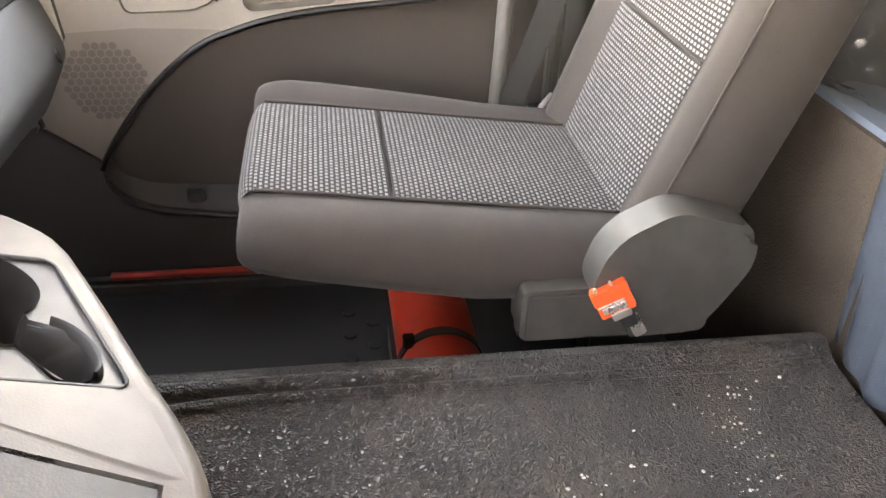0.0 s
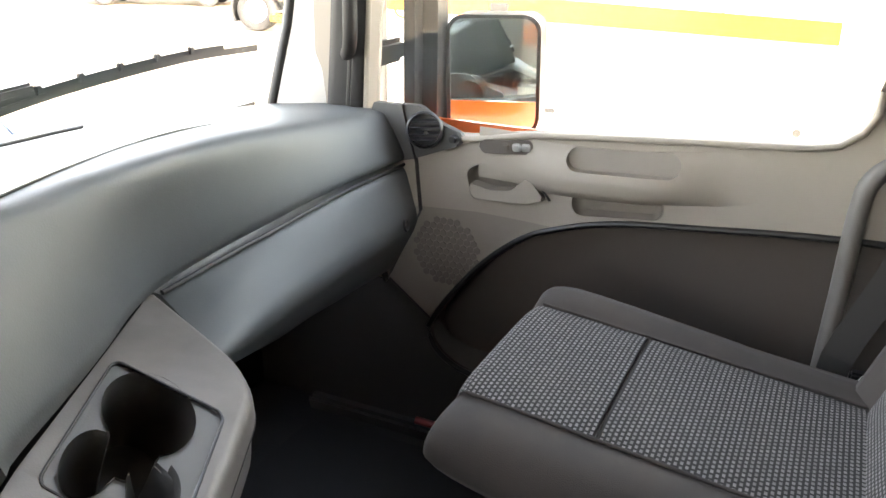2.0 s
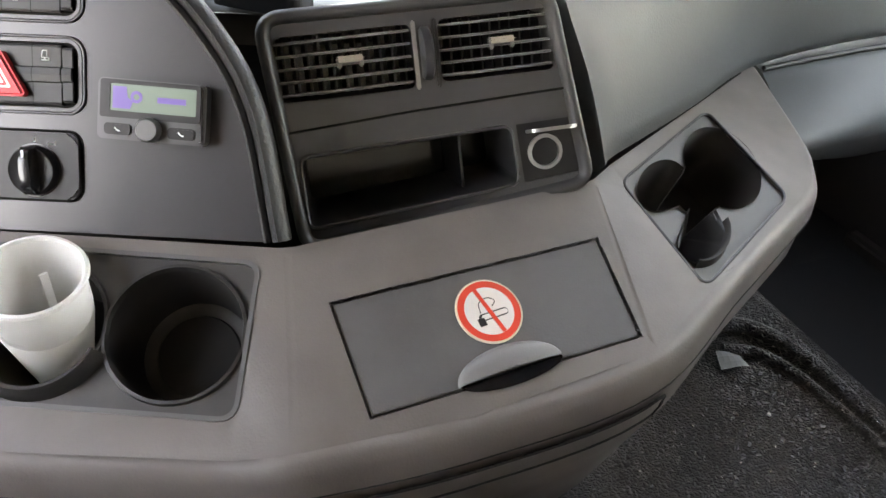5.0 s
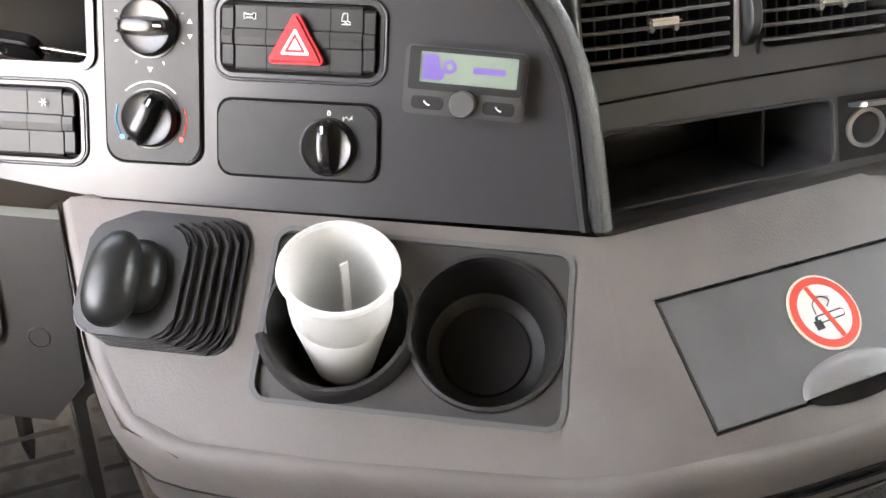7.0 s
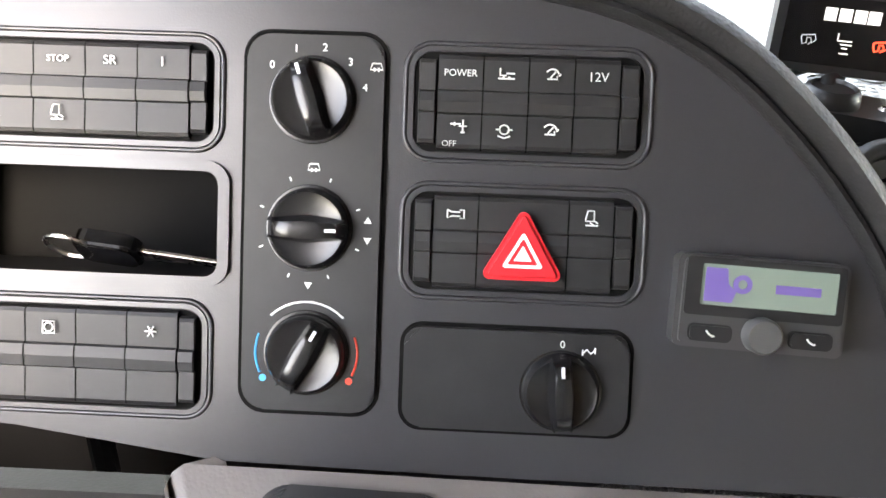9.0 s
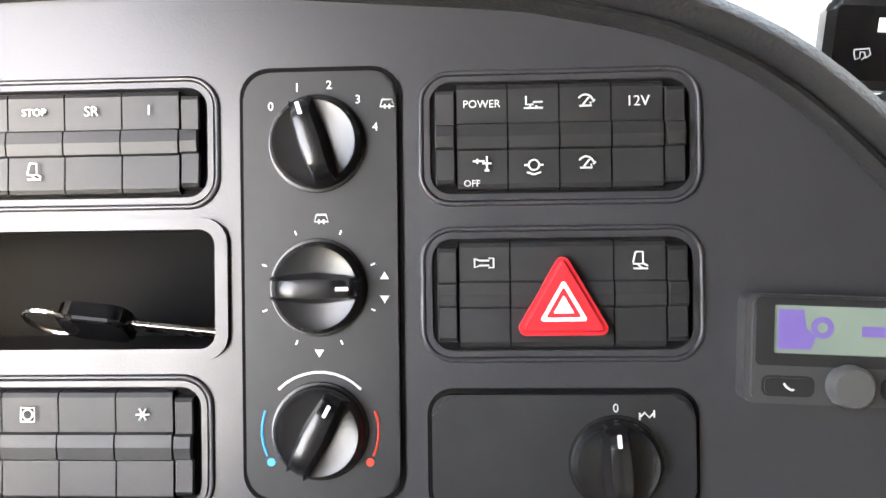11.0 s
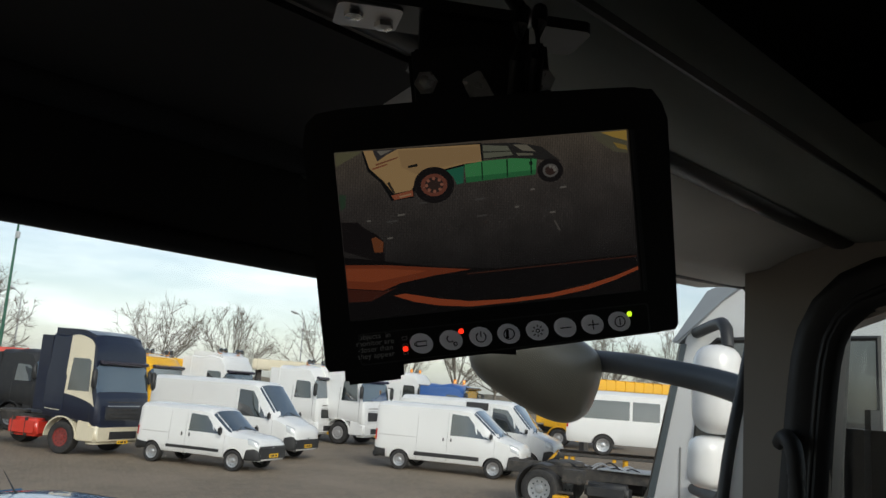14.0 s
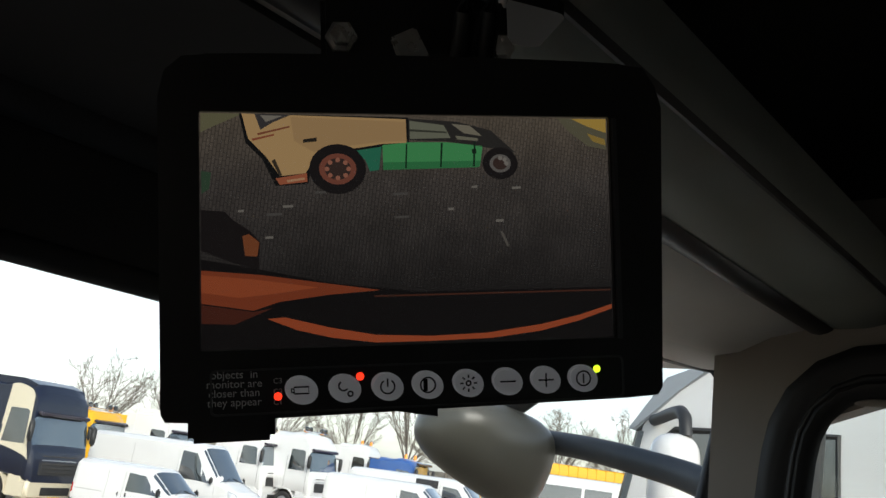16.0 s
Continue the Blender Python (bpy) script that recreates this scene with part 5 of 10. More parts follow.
part("screen", prism(PF, rr(0.002, 0.0085, 0.064, 0.020, 0.001, 3), 0.0133, 0.0140), mat("lcd_green", (0.15, 0.19, 0.165), 0.25, glow=((0.45, 0.62, 0.5), 0.004)), phone)
lcd = mat("lcd_violet", (0.13, 0.09, 0.30), 0.3, glow=((0.25, 0.18, 0.55), 0.003))
part("screen_mark", prism(PF, [(-0.028, 0.0005), (-0.015, 0.0005), (-0.013, 0.006), (-0.017, 0.009), (-0.018, 0.0165), (-0.028, 0.0165)], 0.0139, 0.0142), lcd, phone)
part("screen_ring", plate(PF, circle(-0.0105, 0.0095, 0.0045, 16), [circle(-0.0105, 0.0095, 0.0022, 12)], 0.0139, 0.0142), lcd, phone)
part("screen_bar", box(PF, (0.021, 0.0042, 0.0003), at=(0.0155, 0.0085, 0.0141)), lcd, phone)
part("knob", lathe(PF @ Matrix.Translation((0.0, -0.0135, 0.012)), [(0.0088, 0), (0.0086, 0.008), (0.0075, 0.0095), (0, 0.0095)], 28), mat("knob_grey", (0.12, 0.12, 0.12), 0.35, 0.4), phone, smooth=40)
for s in (-1, 1):
    b = part("button", prism(PF, rr(s * 0.0235, -0.0145, 0.021, 0.0085, 0.003, 4), 0.0135, 0.0150, 0.001), M["switch"], phone)
    strokes(PF @ Matrix.Translation((s * 0.0235, -0.0145, 0.0096)), [[(-2, 1.2), (-1, -0.2), (1, -1.4), (2, -1.2)]], M["white"], b, r=0.0005)

# vent panel with shelf and lighter
vents = thing("vent_panel", at(FB, -0.04, -0.03), "black panel with two air vents, a shelf and lighter socket", "vent panel")
VO = [(-0.168, 0.0715), (0.074, 0.0705), (0.101, -0.0985), (-0.157, -0.124)]
vout = round_corners(VO, 0.020, 14)
VL, VR = rr(-0.1025, 0.0280, 0.112, 0.052, 0.006, 4), rr(0.0247, 0.0297, 0.098, 0.051, 0.006, 4)
SH = round_corners([(-0.150, -0.0435), (0.031, -0.039), (0.035, -0.0905), (-0.1505, -0.1045)], 0.009, 5)
LI = [(0.036, -0.039), (0.088, -0.038), (0.094, -0.087), (0.040, -0.0903)]
part("panel", plate(FB, vout, [VL, VR, SH, LI], -0.012, 0.0), M["ventpanel"], vents)
rows = []
for i, (x, y) in enumerate(vout):
    p0, p1 = vout[i - 1], vout[(i + 1) % len(vout)]
    t = Vector((p1[0] - p0[0], p1[1] - p0[1], 0)).normalized()
    o = Vector((-t.y, t.x, 0))
    rows.append([at(FB, x + o.x * r, y + o.y * r, h) for r, h in ((0.004, -0.001), (0.003, 0.004), (0.0, 0.0065), (-0.004, 0.0055), (-0.0075, 0.0), (-0.0085, -0.05))])
part("frame", loft([[r[k] for r in rows] for k in range(6)], True), mat("vent_frame_plastic", (0.055, 0.054, 0.055), 0.38, grain=(0.0012, 0.00005), spots=(0.05, (0.045, 0.044, 0.045), 0.5)), vents, smooth=60)
part("seam", tube([at(FB, x, y, 0.0004) for x, y in ((-0.160, -0.0225), (-0.05, -0.0165), (0.088, -0.0125))], 0.0012, 5), M["gloss"], vents)
for (cx, cy, w, h) in ((-0.1025, 0.0280, 0.112, 0.052), (0.0247, 0.0297, 0.098, 0.051)):
    v = part("vent", loft([[at(FB, x, y, z) for x, y in rr(cx, cy, w, h, 0.006, 4)] for z in (0.001, -0.04)], True), M["black"], vents)
    part("vent_back", prism(FB, rr(cx, cy, w, h, 0.006, 4), -0.042, -0.039), M["gloss"], v)
    for k in range(5):
        y = cy - h / 2 + h * (k + 0.5) / 5
        bow = [[at(FB, cx + u * (w / 2 - 0.001), y + dy, z + 0.005 * (1 - u * u)) for dy, z in ((-0.0010, -0.012), (-0.0012, -0.0035), (-0.0006, -0.0020), (0.0006, -0.0020), (0.0012, -0.0035), (0.0010, -0.012))] for u in np.linspace(-1, 1, 9)]
        part("slat", loft(bow, True, True), M["slat"], v, smooth=50)
    for k in range(11):
        part("fin", box(FB, (0.0018, h - 0.003, 0.014), at=(cx - w / 2 + w * (k + 0.5) / 11, cy, -0.031), turn=pose(0, 0, 0, 0, 12, 0)), M["panel"], v)
    sl = part("slider", box(FB, (0.024, 0.0052, 0.007), 0.0022, at=(cx + 0.004, cy + 0.004, 0.0045)), M["chrome"], v, "silver slider tab", smooth=60)
    for dx in (-0.009, 0.009):
        part("slider_leg", box(FB, (0.0035, 0.010, 0.009), 0.001, at=(cx + 0.004 + dx, cy + 0.0015, 0.0)), M["satin"], sl)
wheel = lathe(FB @ Matrix.Translation((-0.0355, 0.029, -0.006)) @ pose(0, 0, 0, 0, 90, 0), [(0, -0.005), (0.020, -0.005), (0.0225, -0.003), (0.0225, 0.003), (0.020, 0.005), (0, 0.005)], 40)
part("thumbwheel", wheel, M["ventpanel"], vents, smooth=40)
for s in (-0.0445, -0.0268):
    part("wheel_cheek", box(FB, (0.0035, 0.056, 0.006), 0.001, at=(s, 0.0285, 0.0005)), M["satin"] if s < -0.04 else M["switch"], vents)
part("shelf_liner", loft([[at(FB, x, y, 0.0) for x, y in SH], [at(FB, x * 0.96, y + 0.004, -0.11) for x, y in SH]], True), M["ventpanel"], vents)
rim = [at(FB, x, y, 0.0012) for x, y in SH]
part("shelf_rim", tube([*rim, rim[0]], 0.0016, 6), M["ventpanel"], vents, smooth=60)
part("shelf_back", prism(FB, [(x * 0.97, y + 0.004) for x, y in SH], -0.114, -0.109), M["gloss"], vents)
part("shelf_divider", box(FB, (0.002, 0.05, 0.08), at=(-0.01, -0.067, -0.065)), M["black"], vents)
sock = part("lighter_plate", prism(FB, LI, -0.008, -0.002), M["switch"], vents)
LF = FB @ Matrix.Translation((0.0605, -0.0655, -0.002))
part("lighter_ring", lathe(LF, [(0.0155, 0), (0.0155, 0.003), (0.0125, 0.0035), (0.0118, -0.004), (0.0105, -0.004), (0.0105, -0.025), (0, -0.025)], 32), M["satin"], sock, "silver lighter socket ring", smooth=30)
part("lighter_flap", prism(LF @ Matrix.Translation((0.0, 0.0205, 0.0)) @ pose(0, 0, 0, 82, 0, 0), rr(0.003, 0.013, 0.042, 0.026, 0.008, 5), 0.0, 0.003, 0.001), M["satin"], sock, "raised flap of the lighter socket")

# gear lever with its bellows
GF = FC @ Matrix.Translation((-0.163, 0.009, 0.0))
lever = thing("gear_lever", at(FC, -0.172, 0.0), "short black gear lever with a ribbed rubber bellows", "gear lever")
bellows = mat("bellows_rubber", (0.017, 0.017, 0.018), 0.42, spots=(0.03, (0.028, 0.027, 0.026), 0.6))
for k in range(6):
    w, h = 0.096 - 0.0052 * k, 0.096 - 0.0034 * k
    part("bellows_fold", prism(GF @ Matrix.Translation((-0.004 - 0.0024 * k, 0.004 - 0.0013 * k, 0)), rr(0, 0, w, h, 0.016, 6), 0.0056 * k, 0.0056 * k + 0.0046, 0.0022, 3), bellows, lever, smooth=50)
    part("fold_neck", prism(GF @ Matrix.Translation((-0.004 - 0.0024 * k, 0.004 - 0.0013 * k, 0)), rr(0, 0, w - 0.009, h - 0.009, 0.013, 6), 0.0056 * k + 0.0045, 0.0056 * k + 0.0057), M["rubber"], lever)
part("boot_plate", prism(GF @ Matrix.Translation((-0.018, -0.004, 0)), rr(0, 0, 0.066, 0.076, 0.014, 6), 0.0325, 0.0365, 0.002, 3), mat("boot_plate_plastic", (0.022, 0.0225, 0.023), 0.4, spots=(0.02, (0.03, 0.03, 0.031), 0.5)), lever, smooth=50)
part("stem", tube([GF @ Vector(p) for p in ((-0.014, -0.004, 0.034), (-0.017, -0.008, 0.042), (-0.019, -0.012, 0.050))], 0.012, 14), bellows, lever, smooth=60)
for nm, at_, size, color in (("lever_knob", (-0.020, -0.013, 0.056), (0.0165, 0.031, 0.016), (0.013, 0.014, 0.015)), ("lever_collar", (-0.011, -0.006, 0.042), (0.017, 0.024, 0.014), (0.012, 0.0125, 0.013))):
    kn = bmesh.new()
    bmesh.ops.create_uvsphere(kn, u_segments=28, v_segments=18, radius=1)
    for v in kn.verts:
        v.co = Vector((math.copysign(abs(v.co.x) ** 0.85, v.co.x), math.copysign(abs(v.co.y) ** 0.85, v.co.y) * (1 + 0.10 * v.co.y), v.co.z))
    kn.transform(GF @ Matrix.Translation(at_) @ Matrix.Diagonal((*size, 1)))
    part(nm, kn, mat(nm + "_plastic", color, 0.36, grain=(0.001, 0.00004), spots=(0.02, tuple(c * 1.4 for c in color), 0.5)), lever, smooth=180)

# driver's side knee panel with open pocket and pedals
knee = thing("knee_panel", (-0.33, 0.60, 2.0), "grey knee panel with an open pocket beside the steering column", "knee panel")
NF = F((-0.285, 0.585, 2.215), (0.93, -0.36, 0.0), (0.14, 0.30, 0.94))
part("panel", plate(NF, [(-0.20, 0.045), (0.085, 0.033), (0.088, -0.10), (0.06, -0.135), (-0.20, -0.11)], [rr(-0.012, -0.030, 0.075, 0.062, 0.010, 5)], -0.02, 0.0), mat("knee_plastic", (0.021, 0.020, 0.019), 0.55, grain=(0.0018, 0.00012), spots=(0.07, (0.026, 0.024, 0.022), 0.6)), knee)
part("pocket", loft([[at(NF, x, y, z) for x, y in rr(-0.012, -0.030, 0.075, 0.062, 0.010, 5)] for z in (0.002, -0.05)], True), M["black"], knee)
part("pocket_back", prism(NF, rr(-0.012, -0.030, 0.075, 0.062, 0.010, 5), -0.052, -0.049), M["black"], knee)
part("pocket_rim", plate(NF, rr(-0.012, -0.030, 0.090, 0.077, 0.016, 5), [rr(-0.012, -0.030, 0.073, 0.060, 0.010, 5)], -0.001, 0.004), M["well"], knee)
part("screw_cup", lathe(NF @ Matrix.Translation((0.058, -0.062, 0)), [(0.009, 0.0), (0.008, 0.001), (0.006, -0.004), (0, -0.005)], 20), M["well"], knee, smooth=50)
part("side_wall", loft([[(-0.200, 0.568, 2.262), (-0.196, 0.47, 2.205), (-0.182, 0.42, 2.18), (-0.150, 0.39, 2.17)], [(-0.200, 0.60, 1.70), (-0.196, 0.52, 1.70), (-0.182, 0.47, 1.70), (-0.150, 0.44, 1.70)]]), M["carpet"], knee)
for k, (x, y, z, w, h) in enumerate(((-0.345, 0.74, 1.79, 0.11, 0.15), (-0.245, 0.72, 1.77, 0.06, 0.18))):
    ped = thing("pedal", (x, y, 1.62), "ribbed rubber-faced steel pedal above the driver's floor", "pedal", "driver's pedals")
    pf = F((x, y, z), (1, 0, 0), (0, 0.62, 0.78))
    part("plate", prism(pf, rr(0, 0, w, h, 0.01, 4), -0.01, 0.0, 0.002), mat("worn_pedal_%d" % k, (0.035, 0.034, 0.033), 0.5, 0.2, spots=(0.02, (0.10, 0.10, 0.10), 0.6)), ped)
    for i in range(5):
        part("rib", box(pf, (w * 0.85, 0.006, 0.004), 0.001, at=(0, -h / 2 + h * (i + 0.5) / 5, 0.002)), M["rubber"], ped)
    part("arm", tube([pf @ Vector((0, 0, -0.01)), (x, y + 0.09, z + 0.12), (x, y + 0.12, z + 0.30)], 0.011, 8), M["black"], ped)
    part("hinge", box(W0, (0.03, 0.02, 0.18), at=(x, y + 0.03, 1.70)), M["black"], ped)
# bellows-side steering column stub and hidden instrument hood
part("hood_top", loft([[at(FA, x, y + 0.033, -0.085) for x, y in curve[14:]], [at(FA, x, y + 0.03, -0.085) + Vector((0.02, 0.06, -0.03)) for x, y in curve[14:]], [at(FA, x, y - 0.03, -0.10) + Vector((0.02, 0.06, -0.03)) for x, y in curve[14:]]]), M["rim"], dash, smooth=60)
ks = thing("floor_socket", (-0.012, 0.335, 2.095), "small brass-rimmed socket in the console base", "socket")
part("ring", lathe(F((-0.014, 0.338, 2.100), (0.9, -0.43, 0), (0.1, 0.2, 1)), [(0.011, 0), (0.011, 0.004), (0.007, 0.005), (0.006, 0)], 20), mat("brass", (0.6, 0.45, 0.15), 0.3, 1.0), ks, smooth=40)

# ---- passenger seat ----
seat = thing("passenger_seat", (1.11, 0.02, 1.62), "grey cloth passenger seat with dotted pale centre panels", "seat")
SX = 1.108


def zt(y):
    return 2.082 + 0.115 * y - 0.20 * max(0, y - 0.2) ** 2


def zb(y):
    return 1.985 + 0.20 * max(0, y - 0.0) + 0.03 * min(0, y)


rows = []
for y, k in ((-0.235, 0.80), (-0.225, 0.93), (-0.20, 1.0), (-0.10, 1.0), (0.0, 1.0), (0.10, 1.0), (0.19, 1.0), (0.232, 0.985), (0.256, 0.94), (0.272, 0.86), (0.283, 0.72), (0.288, 0.52)):
    c = (zt(y) + zb(y)) / 2
    ring = []
    for x, z in ((-0.20, 0.0), (-0.228, 0.06), (-0.240, 0.30), (-0.238, 0.65), (-0.230, 0.82), (-0.212, 0.97), (-0.188, 1.03), (-0.162, 1.02), (-0.146, 0.99), (-0.07, 1.0), (0.0, 1.0), (0.07, 1.0), (0.146, 1.0), (0.158, 1.14), (0.182, 1.33), (0.208, 1.27), (0.229, 0.98), (0.238, 0.65), (0.240, 0.30), (0.228, 0.06), (0.20, 0.0), (0.0, -0.02)):
        lift = min(max(0.85 + 2.2 * (y - 0.2), 0.05), 0.9)
        zz = zb(y) + (zt(y) - zb(y)) * (z if z < 1.05 else 1 + (z - 1) * lift)
        ring.append((SX + x * (0.94 + 0.06 * k), y, c + (zz - c) * k))
    rows.append(ring)
part("cushion", loft(rows, True, True), M["cloth"], seat, smooth=70)


def insert(path_fn, s0, s1, n, w0, w1, name):
    rws = []
    for s in np.linspace(s0, s1, n):
        p, out = path_fn(s)
        w = w0 + (w1 - w0) * (s - s0) / (s1 - s0)
        rws.append([p + out * (0.003 + 0.006 * (1 - (2 * u - 1) ** 6)) + Vector((w * (2 * u - 1), 0, 0)) for u in np.linspace(0, 1, 15)])
    return part(name, loft(rws), M["dots"], seat, "pale dotted seat cloth", smooth=70)


def over_front(s):
    """Along the cushion's middle from the back, over the front edge."""
    if s < 0.47:
        y = -0.20 + s
        return Vector((SX, y, zt(y) - 0.001)), Vector((0, 0, 1))
    a = min((s - 0.47) / 0.045, 1.5)
    return Vector((SX, 0.27 + 0.018 * math.sin(a), zt(0.27) - 0.001 - 0.035 * (1 - math.cos(a))), ), Vector((0, math.sin(a), math.cos(a)))


insert(over_front, 0.0, 0.298, 20, 0.142, 0.147, "cushion_panel")
insert(over_front, 0.304, 0.53, 20, 0.147, 0.142, "cushion_front_panel")
part("cross_seam", tube([(SX + x, 0.101, zt(0.101) + 0.001) for x in np.linspace(-0.147, 0.147, 9)], 0.002, 6), M["cloth"], seat)
for s in (-1, 1):
    part("piping", tube([(SX + s * 0.1485, y, zt(y) + 0.004) for y in np.linspace(-0.2, 0.27, 14)], 0.0022, 6), M["cloth"], seat)

BK = F((SX, -0.200, 2.050), (-1, 0, 0), (0, -0.336, 0.942))  # y up the back, z towards the sitter
rows = []
for v, k in ((-0.02, 0.9), (0.0, 1.0), (0.10, 1.0), (0.25, 1.0), (0.42, 0.98), (0.56, 0.93), (0.62, 0.85), (0.645, 0.70)):
    ring = []
    for x, z in ((-0.21, -0.115), (-0.228, -0.10), (-0.234, -0.06), (-0.232, -0.02), (-0.224, 0.004), (-0.208, 0.018), (-0.188, 0.018), (-0.152, 0.0), (-0.07, 0.0), (0.0, -0.002), (0.07, 0.0), (0.152, 0.0), (0.188, 0.018), (0.208, 0.018), (0.224, 0.004), (0.232, -0.02), (0.234, -0.06), (0.228, -0.10), (0.21, -0.115), (0.0, -0.12)):
        ring.append(at(BK, x * k, v, z * (0.5 + 0.5 * k)))
    rows.append(ring)
part("backrest", loft(rows, True, True), M["cloth"], seat, smooth=70)


def up_back(s):
    return at(BK, 0, s, -0.002), BK.to_3x3().col[2]


insert(up_back, 0.0, 0.225, 20, 0.140, 0.150, "backrest_panel")
insert(up_back, 0.231, 0.60, 20, 0.150, 0.140, "backrest_top_panel")
part("back_seam", tube([at(BK, x, 0.228, 0.003) for x in np.linspace(-0.15, 0.15, 9)], 0.002, 6), M["cloth"], seat)
part("side_seam", tube([at(BK, 0.226, v, 0.003) for v in np.linspace(0.0, 0.58, 10)], 0.0016, 6), M["cloth"], seat)
# recliner cover and frame on the tunnel side
CF = F((0.868, 0, 0), (0, -1, 0), (0, 0, 1))
cov = [(0.137, 2.085), (0.158, 2.110), (0.215, 2.140), (0.318, 2.112), (0.322, 2.062), (0.285, 1.998), (0.262, 1.968), (0.165, 1.966), (0.122, 2.035)]
gp = mat("seat_plastic", (0.048, 0.045, 0.040), 0.5, grain=(0.0014, 0.0001), spots=(0.05, (0.10, 0.096, 0.09), 0.5))
part("recliner_cover", prism(CF, round_corners(cov, 0.022, 6), 0.0, 0.052, 0.010, 4), gp, seat, "grey plastic recliner cover", smooth=50)
part("lower_cover", prism(CF, rr(0.17, 1.985, 0.245, 0.075, 0.012, 4), -0.03, 0.030, 0.006, 2), gp, seat, smooth=50)
part("cover_bolt", lathe(CF @ Matrix.Translation((0.195, 1.99, 0.03)), [(0.012, 0), (0.011, 0.003), (0.006, 0.001), (0, 0.001)], 18), M["black"], seat, smooth=40)
for x in (0.93, 1.285):
    part("seat_rail", box(W0, (0.05, 0.16, 0.05), 0.006, at=(x, -0.16, 1.960)), M["black"], seat)
    for y in (-0.19,):
        part("support_leg", box(W0, (0.045, 0.06, 0.33), 0.006, at=(x, y, 1.785)), M["black"], seat)
buckle = thing("belt_buckle", (0.815, -0.145, 2.0), "bright orange belt buckle with a worn steel catch", "belt buckle")
BF = F((0.806, -0.145, 2.027), (-0.10, -0.86, 0.5), (0.25, 0.45, 0.86))
part("button", prism(BF, rr(0.004, 0.012, 0.046, 0.020, 0.004, 3), -0.010, 0.008, 0.002), M["orange"], buckle)
part("housing", prism(BF, rr(0.004, -0.006, 0.044, 0.022, 0.003, 3), -0.010, 0.003, 0.002), M["orange"], buckle)
for k, (x, y, w, h) in enumerate(((0.002, -0.006, 0.030, 0.008), (0.006, -0.017, 0.024, 0.010), (0.0, 0.001, 0.034, 0.003), (-0.010, 0.024, 0.004, 0.006), (0.010, 0.025, 0.004, 0.006))):
    part("catch", box(BF, (w, h, 0.006), 0.001, at=(x, y, 0.004)), M["steel"], buckle)
part("stalk", box(BF, (0.020, 0.018, 0.010), 0.002, at=(0.010, -0.030, -0.002)), M["black"], buckle)
part("stalk_foot", box(BF, (0.016, 0.03, 0.008), 0.002, at=(0.014, -0.045, -0.012)), M["steel"], buckle)

# ---- belt, extinguisher, floor things ----
belt = thing("seat_belt", (1.43, -0.19, 1.98), "dark woven seat belt running down to its floor anchor", "seat belt")
path = spline([(1.445, -0.155, 1.99), (1.45, -0.165, 2.05), (1.455, -0.212, 2.18), (1.475, -0.28, 2.40), (1.51, -0.38, 2.75), (1.54, -0.43, 2.95)], 24)
part("webbing", loft([[p + Vector((-0.004 * s, 0.024 * s, 0.008 * s)) for s in (-1, -0.5, 0, 0.5, 1)] for p in path]), M["belt"], belt)
part("anchor_bracket", tube(spline([(1.42, -0.225, 2.05), (1.40, -0.20, 2.03), (1.40, -0.18, 1.98), (1.42, -0.185, 1.93)], 16), 0.006, 8), M["satin"], belt, smooth=60)
part("anchor_bolt", lathe(F((1.40, -0.225, 2.005), (0, -1, 0), (0, 0, 1)), [(0.013, 0), (0.013, 0.008), (0.008, 0.010), (0, 0.010)], 6), mat("old_brass", (0.35, 0.28, 0.16), 0.4, 1.0), belt)
part("anchor_plate", box(W0, (0.02, 0.08, 0.10), 0.004, at=(1.425, -0.22, 1.98)), M["black"], belt)
part("anchor_post", box(W0, (0.03, 0.06, 0.36), 0.004, at=(1.44, -0.22, 1.80)), M["black"], belt)
ext = thing("fire_extinguisher", (1.10, 0.022, 1.62), "red enamelled fire extinguisher lying strapped under the seat", "fire extinguisher")
EXF = F((0.90, 0.022, 1.762), (0, 1, 0), (0, 0, 1))
part("cylinder", lathe(EXF, [(0, -0.002), (0.05, 0.0), (0.061, 0.010), (0.065, 0.025), (0.065, 0.40), (0.058, 0.43), (0.03, 0.45)], 36), M["extinguisher"], ext, smooth=50)
part("strap", lathe(EXF, [(0.0655, 0.125), (0.068, 0.126), (0.068, 0.142), (0.0655, 0.143)], 36), M["black"], ext, "black clamp strap", smooth=50)
part("strap_clip", box(EXF, (0.018, 0.016, 0.022), 0.002, at=(0.050, 0.050, 0.134)), M["black"], ext)
part("cradle", box(W0, (0.30, 0.13, 0.07), 0.01, at=(1.12, 0.022, 1.655)), M["black"], ext)
bar = thing("red_bar", (1.50, 0.5, 1.65), "glossy red steel tube lying along the door sill", "bar")
part("tube", tube([(1.50, 0.62, 1.6585), (1.50, 0.45, 1.6585), (1.50, 0.29, 1.6585)], 0.0085, 12), mat("dark_red_enamel", (0.30, 0.02, 0.012), 0.35, spots=(0.05, (0.2, 0.015, 0.01), 0.5)), bar, smooth=60)
part("end_cap", lathe(F((1.50, 0.287, 1.6585), (1, 0, 0), (0, 0, 1)), [(0.0105, -0.004), (0.0105, 0.004), (0, 0.005)], 12), M["black"], bar)
fmat = thing("floor_mat", (1.16, 0.45, 1.62), "black rubber floor mat with raised round studs", "floor mat")
part("sheet", prism(W0, rr(1.15, 0.42, 0.60, 0.86, 0.05, 5), 1.620, 1.632, 0.004), M["rubber"], fmat)
studs = bmesh.new()
